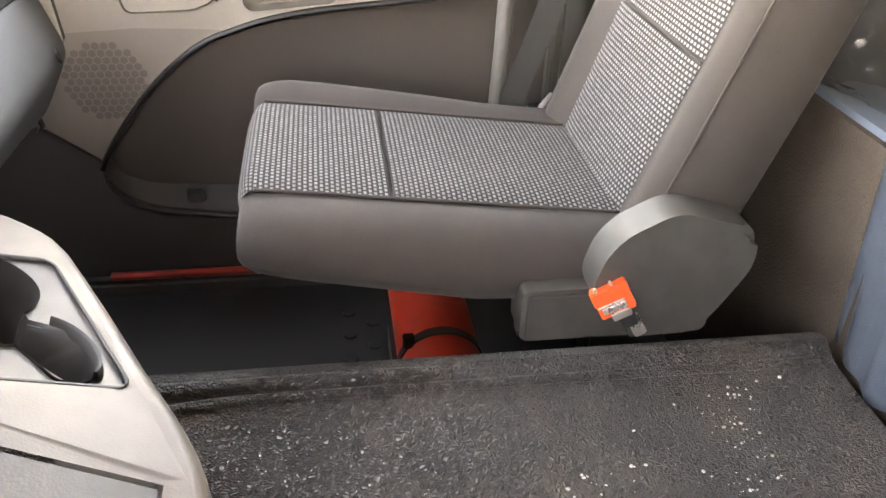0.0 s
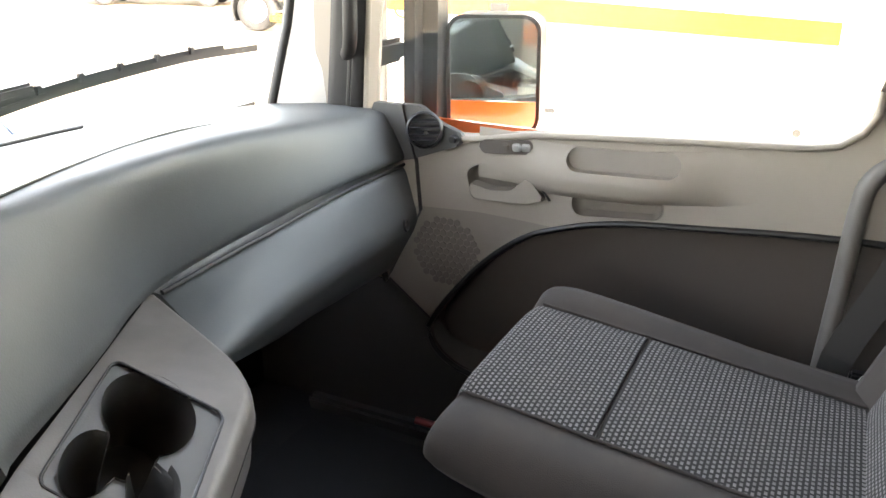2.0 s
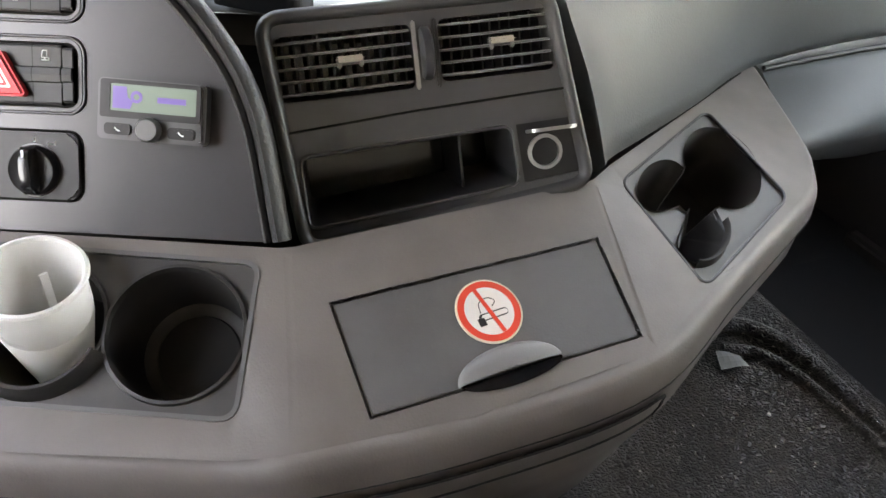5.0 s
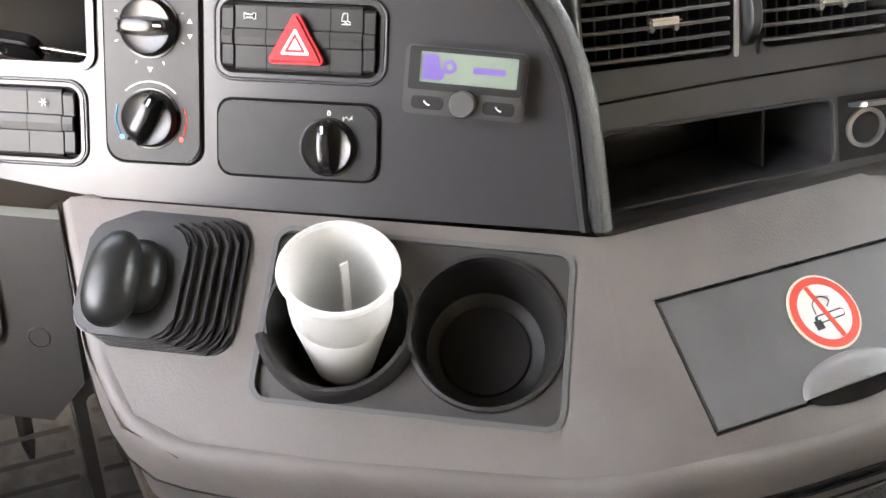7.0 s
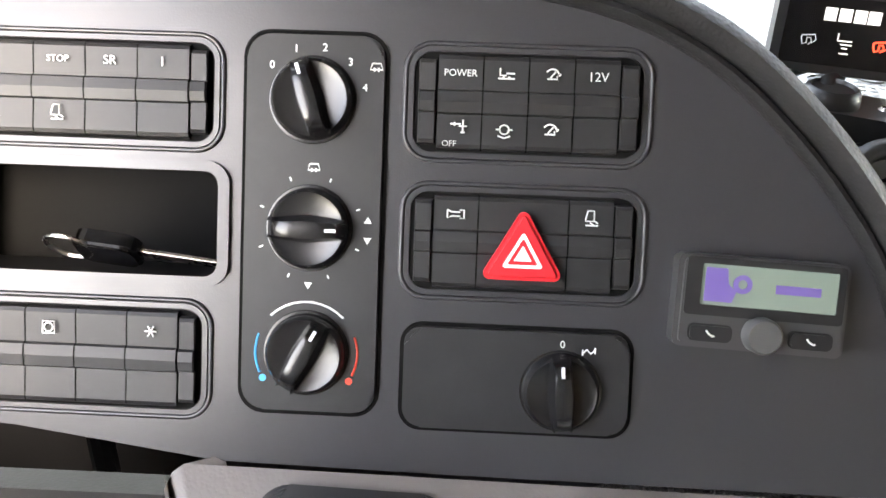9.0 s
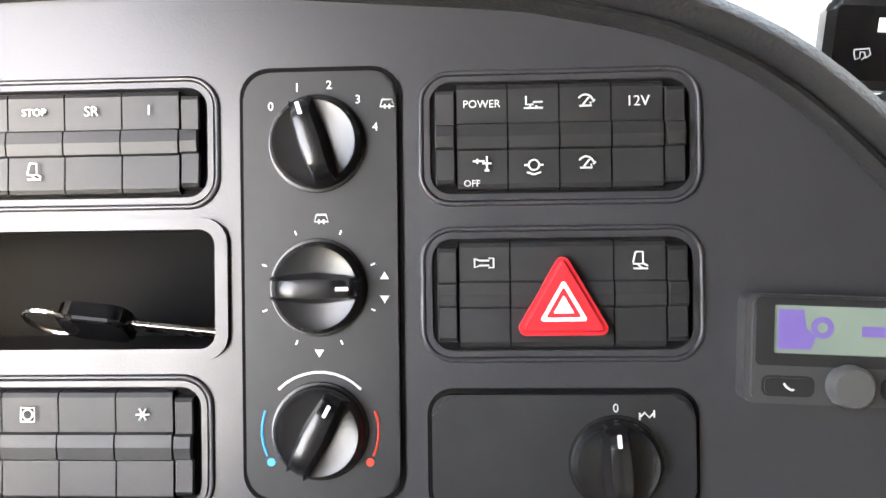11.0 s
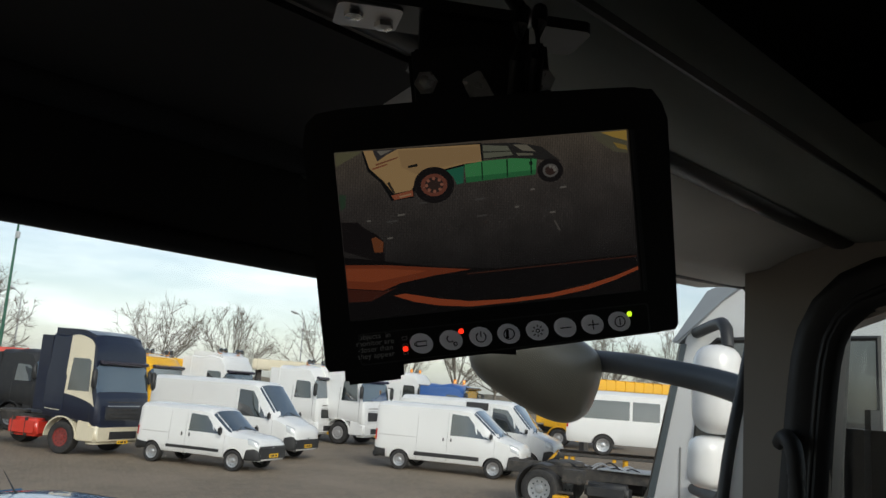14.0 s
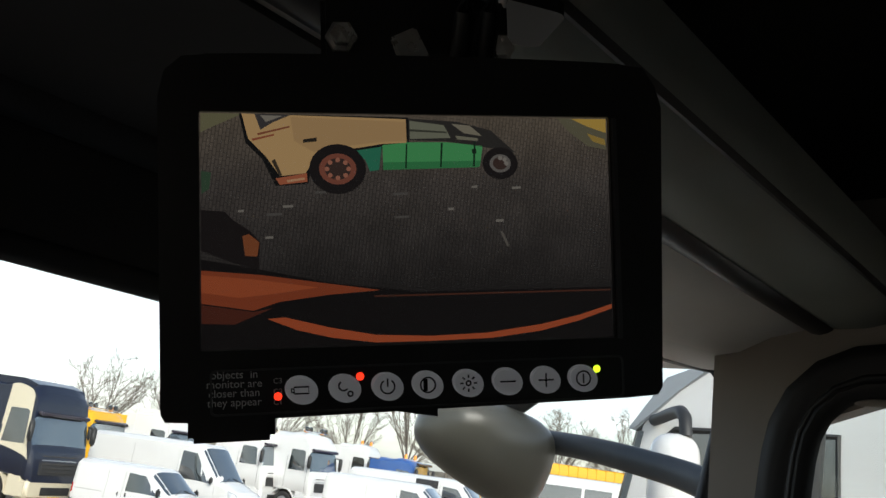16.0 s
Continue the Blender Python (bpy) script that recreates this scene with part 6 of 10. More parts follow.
for i in range(6):
    for j in range(4):
        lathe(Matrix.Translation((0.98 + 0.07 * i + 0.035 * (j % 2), 0.02 + 0.045 * j, 1.631)), [(0.014, 0), (0.012, 0.005), (0, 0.006)], 12, bm=studs)
part("studs", studs, M["rubber"], fmat, kind="stuff")
# crumbs, scrap, bag
rng = random.Random(4)
crumbs = bmesh.new()
for k in range(330):
    s = rng.random()
    x, y = (0.745 - 0.27 * s + rng.gauss(0, 0.012), -0.27 + 0.06 * s + rng.gauss(0, 0.02)) if k < 170 else (0.62 - 0.14 * rng.random(), -0.15 + 0.22 * rng.random())
    if k > 285:
        x, y = 0.50 + 0.24 * rng.random(), -0.35 + 0.70 * rng.random()
    r = rng.choice((0.0005, 0.0007, 0.0009, 0.0012, 0.0018, 0.0026))
    d = bmesh.new()
    bmesh.ops.create_icosphere(d, subdivisions=1, radius=r)
    d.transform(Matrix.Translation((x, y, ZM - 0.007 + r * 0.3)) @ pose(0, 0, 0, 0, 0, rng.random() * 360) @ Matrix.Diagonal((1, 0.6 + 0.5 * rng.random(), 0.45, 1)))
    merge(crumbs, d)
tagged(part("crumbs", crumbs, M["crumb"]), "pale dry crumbs scattered on the tunnel cover", "crumbs", kind="stuff")
scrap = [[(0.672 + 0.030 * u + 0.004 * v, 0.425 + 0.012 * v - 0.012 * u, ZM - 0.004 + 0.004 * math.sin(3 * u + v)) for u in np.linspace(0, 1, 6)] for v in np.linspace(-1, 1, 4)]
bm = loft(scrap)
bmesh.ops.solidify(bm, geom=bm.faces, thickness=0.0006)
tagged(part("paper_scrap", bm, M["paper"]), "small crumpled grey paper scrap on the tunnel cover", "paper scrap")
bag = bmesh.new()
bmesh.ops.create_icosphere(bag, subdivisions=4, radius=1)
for v in bag.verts:
    c = v.co.copy()
    v.co *= 1 + 0.22 * noise.noise(c * 1.8) + 0.16 * abs(noise.noise(c * 4.5)) + 0.05 * noise.noise(c * 11)
bag.transform(Matrix.Translation((0.95, -0.50, 2.275)) @ Matrix.Diagonal((0.10, 0.06, 0.062, 1)))
tagged(part("plastic_bag", bag, M["bag"], smooth=22), "crumpled clear plastic bag on the bunk edge", "bag")

# ---- white beaker ----
cup = thing("plastic_cup", (-0.026, 0.448, 2.158), "ribbed white plastic cup standing in the cup holder", "cup")
CUF = F((-0.026, 0.448, 2.158), (1, 0, 0.03), (0, 0.984, 0.176))
prof = [(0, 0.001), (0.021, 0.0), (0.024, 0.003)]
for k in range(14):
    h = 0.008 + 0.0042 * k
    prof += [(0.0245 + 0.00095 * k + 0.0007, h), (0.0245 + 0.00095 * k - 0.0006, h + 0.0021)]
prof += [(0.0385, 0.072), (0.0390, 0.103), (0.0425, 0.1035), (0.0436, 0.1050), (0.0425, 0.1070), (0.0400, 0.1075), (0.0380, 0.1055), (0.0222, 0.004), (0, 0.003)]
prof = [(0.92 * r, 1.06 * h) for r, h in prof]
part("wall", lathe(CUF, prof, 48), M["cup"], cup, smooth=25)
part("stirrer", box(CUF, (0.0065, 0.0016, 0.090), 0.0005, at=(0.006, 0.006, 0.054), turn=pose(0, 0, 0, -9, 4, 20)), M["cup"], cup, "white plastic stirrer")
part("dregs", lathe(CUF, [(0.0188, 0.0055), (0, 0.0058)], 24), mat("coffee_stain", (0.18, 0.10, 0.05), 0.5), cup)

# ---- lock display on the dash ----
jd = thing("coupling_display", (0.172, 0.570, 2.404), "small black coupling display with lit marks on a swivel foot", "display")
JF = F((0.2015, 0.591, 2.4405), (0.795, -0.606, 0.01), (0.26, 0.22, 0.94))
part("body", prism(JF, rr(0, 0, 0.0785, 0.0475, 0.008, 6), -0.020, 0.0, 0.004, 3), M["black"], jd, smooth=50)
part("face", prism(JF, rr(0, 0, 0.068, 0.038, 0.003, 4), -0.0005, 0.0006), M["gloss"], jd)
lit = mat("lit_white", (0.8, 0.8, 0.8), 0.5, glow=((1, 1, 1), 0.03))
litr = mat("lit_red", (0.8, 0.1, 0.05), 0.5, glow=((1.0, 0.07, 0.03), 0.06))
for k, (x, w) in enumerate(((-0.0125, 0.0065), (-0.0045, 0.0068), (0.0035, 0.0065), (0.0110, 0.0068))):
    part("logo_block", box(JF, (w, 0.0072, 0.0003), at=(x + 0.002, 0.0095, 0.0008)), lit, jd)
GLY = [[(-4, 2), (3, 3), (4, 0), (2, -2), (1, 1), (-1, 1), (-1, -2), (-3, -3), (-4, 0), (-4, 2)], [(0, -3), (2, -1)]]
strokes(JF @ Matrix.Translation((-0.0195, -0.0055, -0.0048)), GLY, M["print"], jd, r=0.0004)
strokes(JF @ Matrix.Translation((0.0195, -0.0055, -0.0048)), GLY, litr, jd, r=0.0006)
strokes(JF @ Matrix.Translation((0.0, -0.0055, -0.0048)), [[(-4, 5), (-4, 1), (4, 1)], [(-2, -1), (4, -1)], [(-1, -3), (2, -3)], [(-2, -6), (3, -6)]], lit, jd, r=0.0004)
part("stem", tube([at(JF, 0.003, -0.024, -0.010), (0.185, 0.580, 2.417), (0.180, 0.574, 2.410)], 0.0045, 10), M["black"], jd, smooth=60)
JB = F((0.180, 0.570, 2.4065), (0.74, -0.67, 0.0), (0.67, 0.74, 0.0))
part("ball_foot", lathe(JB, [(0.0165, 0), (0.016, 0.007), (0.0145, 0.012), (0.0125, 0.013), (0.0115, 0.011), (0, 0.011)], 24), M["black"], jd, smooth=50)
part("base_plate", prism(JB, rr(0, 0, 0.080, 0.036, 0.009, 5), -0.012, 0.004, 0.0015), M["black"], jd)
for s in (-0.029, 0.029):
    part("screw", lathe(JB @ Matrix.Translation((s, 0, 0.004)), [(0.0038, 0), (0.003, 0.0016), (0, 0.0018)], 12), M["steel"], jd, smooth=50)
part("cable", tube(spline([at(JF, -0.01, -0.02, -0.018), (0.155, 0.598, 2.416), (0.130, 0.615, 2.412), (0.105, 0.640, 2.415)], 20), 0.0028, 8), M["black"], jd, smooth=60)

# ---- monitor under the roof shelf ----
FM = F((0.4315, 0.5035, 3.008), (0.119, -0.098, 0.029), (-0.021, -0.002, 0.082))
mon = thing("monitor", at(FM, 0, 0), "black rear-view monitor with a lit screen, hung from the roof shelf", "monitor")
shell = mat("monitor_shell", (0.012, 0.012, 0.013), 0.5, grain=(0.001, 0.00005))
outer = [(p.x, p.y) for p in spline([(*q, 0) for q in ((-0.0935, 0.050), (-0.0905, 0.0605), (-0.080, 0.0650), (0.0, 0.0665), (0.085, 0.0655), (0.0975, 0.0605), (0.1020, 0.048))], 24)] + [(0.0985, -0.064), (0.0965, -0.0672), (0.084, -0.0672), (-0.082, -0.0690), (-0.0915, -0.0690), (-0.0930, -0.066)]
part("housing", prism(FM, outer, -0.040, 0.002, 0.004, 2), shell, mon)
part("bezel", plate(FM, [(x * 0.985, y * 0.985) for x, y in outer], [rr(0, 0, 0.1565, 0.0868, 0.001, 2)], 0.0, 0.0045), M["black"], mon)
scr = bpy.data.materials.new("screen_picture")
scr.use_nodes = True
sn = scr.node_tree.nodes
sn["Principled BSDF"].inputs["Base Color"].default_value = (0.012, 0.012, 0.013, 1)
sn["Principled BSDF"].inputs["Roughness"].default_value = 0.22
uvn, cut_, ramp_, brick_, turn_, blot, mulp, muld = (sn.new("ShaderNode" + k) for k in ("TexCoord", "SeparateXYZ", "ValToRGB", "TexBrick", "Mapping", "TexNoise", "Mix", "Mix"))
down = sn.new("ShaderNodeMath")
down.operation, down.inputs[1].default_value = "MULTIPLY", 1 / 0.0865
for pos, c in ((0.0, (0.050, 0.040, 0.030)), (0.30, (0.027, 0.023, 0.0205)), (0.55, (0.0165, 0.0145, 0.0135)), (0.78, (0.008, 0.0072, 0.007)), (1.0, (0.004, 0.0037, 0.0036))):
    e = ramp_.color_ramp.elements.new(pos) if 0 < pos < 1 else ramp_.color_ramp.elements[0 if pos == 0 else -1]
    e.color = (*c, 1)
turn_.inputs["Rotation"].default_value = (0, 0, radians(82))
brick_.inputs["Scale"].default_value = 1.0
brick_.inputs["Brick Width"].default_value, brick_.inputs["Row Height"].default_value = 0.0030, 0.0013
brick_.inputs["Mortar Size"].default_value, brick_.inputs["Mortar Smooth"].default_value = 0.00022, 0.6
brick_.inputs["Color1"].default_value, brick_.inputs["Color2"].default_value, brick_.inputs["Mortar"].default_value = (1.1, 1.08, 1.05, 1), (0.85, 0.84, 0.83, 1), (0.42, 0.42, 0.43, 1)
blot.inputs["Scale"].default_value, blot.inputs["Detail"].default_value = 60, 6
for q, f in ((mulp, 0.8), (muld, 0.6)):
    q.data_type, q.blend_type = "RGBA", "MULTIPLY"
    q.inputs[0].default_value = f
link_nodes(scr, (uvn.outputs["UV"], cut_.inputs[0]), (cut_.outputs["Y"], down.inputs[0]), (down.outputs[0], ramp_.inputs[0]), (uvn.outputs["UV"], turn_.inputs["Vector"]), (turn_.outputs[0], brick_.inputs["Vector"]), (uvn.outputs["UV"], blot.inputs["Vector"]), (ramp_.outputs[0], mulp.inputs[6]), (brick_.outputs["Color"], mulp.inputs[7]), (mulp.outputs[2], muld.inputs[6]), (blot.outputs[0], muld.inputs[7]), (muld.outputs[2], sn["Principled BSDF"].inputs["Emission Color"]))
sn["Principled BSDF"].inputs["Emission Strength"].default_value = 0.85
W, H = 0.0782, 0.0434


def sp(x, y):
    """A place on the screen from shares of its width and height, from the upper left."""
    return (-W + 2 * W * x, H - 2 * H * y)


screen = part("screen", loft([[at(FM, -W + 2 * W * i / 12, H - 2 * H * j / 8, 0.0025) for i in range(13)] for j in range(9)]), scr, mon, "lit camera picture of a truck on a paved yard")
GLOW = {}


def lit_patch(name, pts, rgb, level):
    """One flat patch of the picture; level: its order above the paving."""
    if rgb not in GLOW:
        GLOW[rgb] = mat("picture_glow", (0.012, 0.012, 0.013), 0.25, glow=(rgb, 0.55))
    part(name, prism(FM, pts, 0.0024 + 0.00005 * level, 0.0025 + 0.00008 * level), GLOW[rgb], screen)


SCREEN_PATCHES = (
    ("far_hedge", ((0.003, 0.004), (0.099, 0.004), (0.016, 0.073), (0.002, 0.087)), (0.06, 0.055, 0.03), 1),
    ("far_wall", ((0.868, 0.004), (0.997, 0.005), (0.996, 0.147), (0.947, 0.13), (0.896, 0.061)), (0.05, 0.045, 0.028), 1),
    ("yellow_edge", ((0.906, 0.007), (0.997, 0.005), (0.996, 0.069), (0.946, 0.04)), (0.19, 0.12, 0.025), 2),
    ("yellow_fleck", ((0.946, 0.072), (0.992, 0.098), (0.995, 0.127), (0.961, 0.11)), (0.13, 0.085, 0.02), 2),
    ("truck_edge", ((0.09, 0.004), (0.491, 0.011), (0.492, 0.135), (0.433, 0.143), (0.396, 0.183), (0.358, 0.167), (0.29, 0.185), (0.256, 0.243), (0.249, 0.304), (0.173, 0.313), (0.143, 0.199), (0.104, 0.127)), (0.004, 0.004, 0.004), 2),
    ("truck_cream", ((0.096, 0.004), (0.485, 0.019), (0.486, 0.123), (0.427, 0.129), (0.369, 0.147), (0.289, 0.166), (0.253, 0.229), (0.243, 0.258), (0.183, 0.271), (0.152, 0.189), (0.111, 0.112)), (0.2, 0.125, 0.055), 3),
    ("cream_side", ((0.209, 0.017), (0.485, 0.031), (0.486, 0.116), (0.427, 0.12), (0.289, 0.152), (0.263, 0.168), (0.217, 0.119)), (0.17, 0.105, 0.048), 4),
    ("truck_window", ((0.126, 0.005), (0.209, 0.008), (0.17, 0.039), (0.139, 0.073)), (0.02, 0.018, 0.018), 4),
    ("window_glare", ((0.139, 0.011), (0.191, 0.012), (0.152, 0.04)), (0.09, 0.08, 0.065), 5),
    ("text_line", ((0.132, 0.088), (0.207, 0.055), (0.207, 0.062), (0.133, 0.097)), (0.09, 0.03, 0.015), 5),
    ("red_line", ((0.119, 0.112), (0.171, 0.09), (0.171, 0.097), (0.121, 0.121)), (0.11, 0.03, 0.015), 5),
    ("door_grip", ((0.238, 0.113), (0.27, 0.104), (0.27, 0.121), (0.238, 0.127)), (0.01, 0.008, 0.006), 5),
    ("lamp_line", ((0.172, 0.197), (0.188, 0.266), (0.183, 0.275), (0.164, 0.207)), (0.02, 0.015, 0.01), 5),
    ("truck_bumper", ((0.173, 0.281), (0.246, 0.258), (0.247, 0.295), (0.183, 0.308)), (0.15, 0.045, 0.022), 4),
    ("bumper_glint", ((0.199, 0.288), (0.24, 0.277), (0.241, 0.286), (0.201, 0.298)), (0.2, 0.11, 0.06), 5),
    ("arch_teal", ((0.35, 0.163), (0.425, 0.141), (0.418, 0.243), (0.396, 0.249), (0.385, 0.198)), (0.012, 0.07, 0.04), 3),
    ("green_skirt", ((0.427, 0.134), (0.492, 0.121), (0.584, 0.119), (0.675, 0.133), (0.667, 0.224), (0.531, 0.237), (0.428, 0.233)), (0.028, 0.125, 0.042), 3),
    ("skirt_low", ((0.428, 0.21), (0.67, 0.2), (0.665, 0.229), (0.428, 0.243)), (0.016, 0.08, 0.028), 4),
    ("skirt_gap", ((0.484, 0.128), (0.488, 0.128), (0.485, 0.235), (0.481, 0.235)), (0.004, 0.012, 0.006), 5),
    ("skirt_gap", ((0.57, 0.123), (0.575, 0.122), (0.571, 0.23), (0.567, 0.23)), (0.004, 0.012, 0.006), 5),
    ("skirt_gap", ((0.653, 0.117), (0.657, 0.117), (0.654, 0.225), (0.649, 0.225)), (0.004, 0.012, 0.006), 5),
    ("skirt_dot", ((0.647, 0.149), (0.658, 0.148), (0.659, 0.167), (0.648, 0.168)), (0.004, 0.008, 0.005), 5),
    ("chassis_dark", ((0.491, 0.016), (0.611, 0.027), (0.696, 0.064), (0.757, 0.161), (0.675, 0.138), (0.584, 0.115), (0.492, 0.111)), (0.012, 0.011, 0.01), 3),
    ("tank_pale", ((0.494, 0.026), (0.578, 0.043), (0.595, 0.1), (0.494, 0.106)), (0.07, 0.07, 0.05), 4),
    ("tank_line", ((0.494, 0.063), (0.584, 0.072), (0.586, 0.079), (0.494, 0.073)), (0.02, 0.02, 0.015), 5),
    ("beam_pale", ((0.597, 0.037), (0.644, 0.044), (0.674, 0.09), (0.628, 0.078)), (0.085, 0.075, 0.055), 4),
    ("beam_pale", ((0.606, 0.089), (0.663, 0.1), (0.664, 0.112), (0.611, 0.106)), (0.075, 0.07, 0.05), 4),
    ("hatch", ((0.289, 0.157), (0.347, 0.153), (0.347, 0.16), (0.289, 0.166)), (0.05, 0.03, 0.015), 5),
    ("left_bush", ((0.003, 0.249), (0.026, 0.256), (0.021, 0.326), (0.004, 0.345)), (0.015, 0.028, 0.016), 2),
    ("left_machine", ((0.002, 0.414), (0.055, 0.421), (0.074, 0.457), (0.115, 0.506), (0.136, 0.552), (0.132, 0.667), (0.086, 0.646), (0.002, 0.585)), (0.005, 0.004, 0.004), 2),
    ("machine_orange", ((0.095, 0.525), (0.11, 0.516), (0.134, 0.552), (0.129, 0.612), (0.101, 0.608)), (0.085, 0.026, 0.01), 3),
    ("bumper_edge", ((0.002, 0.621), (0.125, 0.663), (0.295, 0.728), (0.509, 0.774), (0.995, 0.771), (0.998, 0.996), (0.002, 0.996)), (0.0035, 0.003, 0.003), 2),
    ("orange_side", ((0.002, 0.667), (0.138, 0.69), (0.295, 0.732), (0.417, 0.764), (0.295, 0.779), (0.178, 0.805), (0.119, 0.839), (0.002, 0.805)), (0.095, 0.02, 0.008), 3),
    ("orange_shine", ((0.002, 0.686), (0.125, 0.709), (0.269, 0.747), (0.177, 0.768), (0.087, 0.784), (0.002, 0.759)), (0.135, 0.03, 0.011), 4),
    ("orange_under", ((0.002, 0.81), (0.119, 0.844), (0.165, 0.829), (0.076, 0.895), (0.002, 0.888)), (0.03, 0.008, 0.005), 3),
    ("bumper_line", ((0.401, 0.786), (0.995, 0.781), (0.995, 0.788), (0.401, 0.793)), (0.03, 0.01, 0.006), 3),
    ("orange_arc", ((0.15, 0.875), (0.191, 0.87), (0.297, 0.919), (0.403, 0.955), (0.538, 0.967), (0.674, 0.961), (0.813, 0.93), (0.911, 0.894), (0.997, 0.849), (0.997, 0.869), (0.911, 0.919), (0.813, 0.959), (0.688, 0.984), (0.538, 0.989), (0.403, 0.988), (0.297, 0.961), (0.218, 0.925)), (0.15, 0.03, 0.011), 3),
    ("pale_mark", ((0.086, 0.415), (0.099, 0.413), (0.099, 0.423), (0.086, 0.425)), (0.075, 0.068, 0.058), 2),
    ("pale_mark", ((0.189, 0.396), (0.213, 0.394), (0.213, 0.404), (0.189, 0.406)), (0.075, 0.068, 0.058), 2),
    ("pale_mark", ((0.451, 0.343), (0.486, 0.34), (0.486, 0.351), (0.451, 0.354)), (0.034, 0.031, 0.028), 2),
    ("pale_mark", ((0.453, 0.445), (0.488, 0.442), (0.488, 0.452), (0.453, 0.455)), (0.034, 0.031, 0.028), 2),
    ("pale_mark", ((0.704, 0.462), (0.723, 0.46), (0.724, 0.471), (0.704, 0.473)), (0.075, 0.068, 0.058), 2),
    ("pale_mark", ((0.747, 0.316), (0.769, 0.314), (0.77, 0.324), (0.747, 0.327)), (0.075, 0.068, 0.058), 2),
    ("pale_mark", ((0.148, 0.528), (0.166, 0.526), (0.166, 0.536), (0.148, 0.538)), (0.075, 0.068, 0.058), 2),
    ("pale_mark", ((0.151, 0.43), (0.187, 0.427), (0.187, 0.438), (0.151, 0.441)), (0.034, 0.031, 0.028), 2),
    ("pale_mark", ((0.585, 0.41), (0.599, 0.408), (0.599, 0.419), (0.586, 0.421)), (0.075, 0.068, 0.058), 2),
    ("pale_mark", ((0.265, 0.336), (0.291, 0.334), (0.291, 0.344), (0.265, 0.347)), (0.034, 0.031, 0.028), 2),
    ("pale_mark", ((0.645, 0.312), (0.659, 0.31), (0.659, 0.321), (0.645, 0.322)), (0.075, 0.068, 0.058), 2),
    ("pale_mark", ((0.714, 0.514), (0.72, 0.514), (0.737, 0.581), (0.731, 0.583)), (0.045, 0.04, 0.034), 2),
)
for name, pts, rgb, level in SCREEN_PATCHES:
    lit_patch(name, [sp(*p) for p in pts], rgb, level)
for (cx, cy), ra, rb, ha, hb in (((0.319, 0.24), 0.0676, 0.1084, 0.0446, 0.0675), ((0.718, 0.212), 0.0446, 0.0716, 0.027, 0.041)):
    x, y = sp(cx, cy)
    big = cx < 0.5
    lit_patch("wheel_dark", circle(x, y, 2 * W * ra, 24, 2 * H * rb), (0.006, 0.005, 0.005), 6)
    lit_patch("wheel_hub", circle(x, y, 2 * W * ha, 20, 2 * H * hb), (0.085, 0.028, 0.018) if big else (0.055, 0.05, 0.045), 7)
    lit_patch("wheel_cap", circle(x, y, 1.4 * W * ha, 20, 1.4 * H * hb), (0.02, 0.012, 0.01), 8)
    for i in range(8 if big else 3):
        a = 2 * math.pi * i / 8
        lit_patch("wheel_spoke", circle(x + 1.15 * W * ha * math.cos(a), y + 1.15 * H * hb * math.sin(a), 0.0009, 8), (0.14, 0.055, 0.035) if big else (0.09, 0.08, 0.07), 9)
btn = mat("button_grey", (0.84, 0.84, 0.85), 0.4, glow=((0.9, 0.92, 1.0), 0.020))
SUN_RAYS = [[(2.0 * math.cos(a), 2.0 * math.sin(a)), (3.2 * math.cos(a), 3.2 * math.sin(a))] for a in np.linspace(0, 2 * math.pi, 9)[:-1]]
MOON = [(-0.4 + 1.8 * math.cos(a), 1.0 + 1.8 * math.sin(a)) for a in np.linspace(2.2, 5.6, 9)]
DOT = [(0.9 * math.cos(a), 0.9 * math.sin(a)) for a in np.linspace(0, 2 * math.pi, 9)]
MARKS = ([[(-2.6, -1.2), (2.6, -1.2), (2.6, 1.2), (-2.6, 1.2), (-2.6, -1.2)], [(-2.6, 0.6), (-3.6, 0.6), (-3.6, -0.6), (-2.6, -0.6)]], [MOON, [(p[0] * 0.4 + 2.0, p[1] * 0.4 - 2.0) for p in RING]], [[(2.6 * math.sin(a), 2.6 * math.cos(a)) for a in np.linspace(0.6, 5.7, 12)], [(0, 0), (0, 3)]], [[(2.8 * math.cos(a), 2.8 * math.sin(a)) for a in np.linspace(0, 6.2832, 15)], *[[(x, -2.2), (x, 2.2)] for x in (-0.4, -0.9, -1.4)]], [DOT, *SUN_RAYS], [[(-3, 0), (3, 0)]], [[(-3, 0), (3, 0)], [(0, -2.6), (0, 2.6)]], [[(2.8 * math.cos(a), 2.8 * math.sin(a)) for a in np.linspace(0, 6.2832, 15)], [(0, -1.8), (0, 1.8)]])
for k, x in enumerate((-0.0428, -0.0272, -0.0115, 0.0035, 0.0189, 0.0341, 0.0491, 0.0640)):
    bf = FM @ Matrix.Translation((x, -0.0585, 0)) @ pose(0, 0, 0, 0, 0, -25)
    b = part("button", prism(bf, circle(0, 0, 0.0062, 24, 0.0051), 0.0045, 0.0060, 0.0008), btn, mon)
    strokes(FM @ Matrix.Translation((x, -0.0585, 0.0004)), MARKS[k], M["gap"], b, r=0.00030)
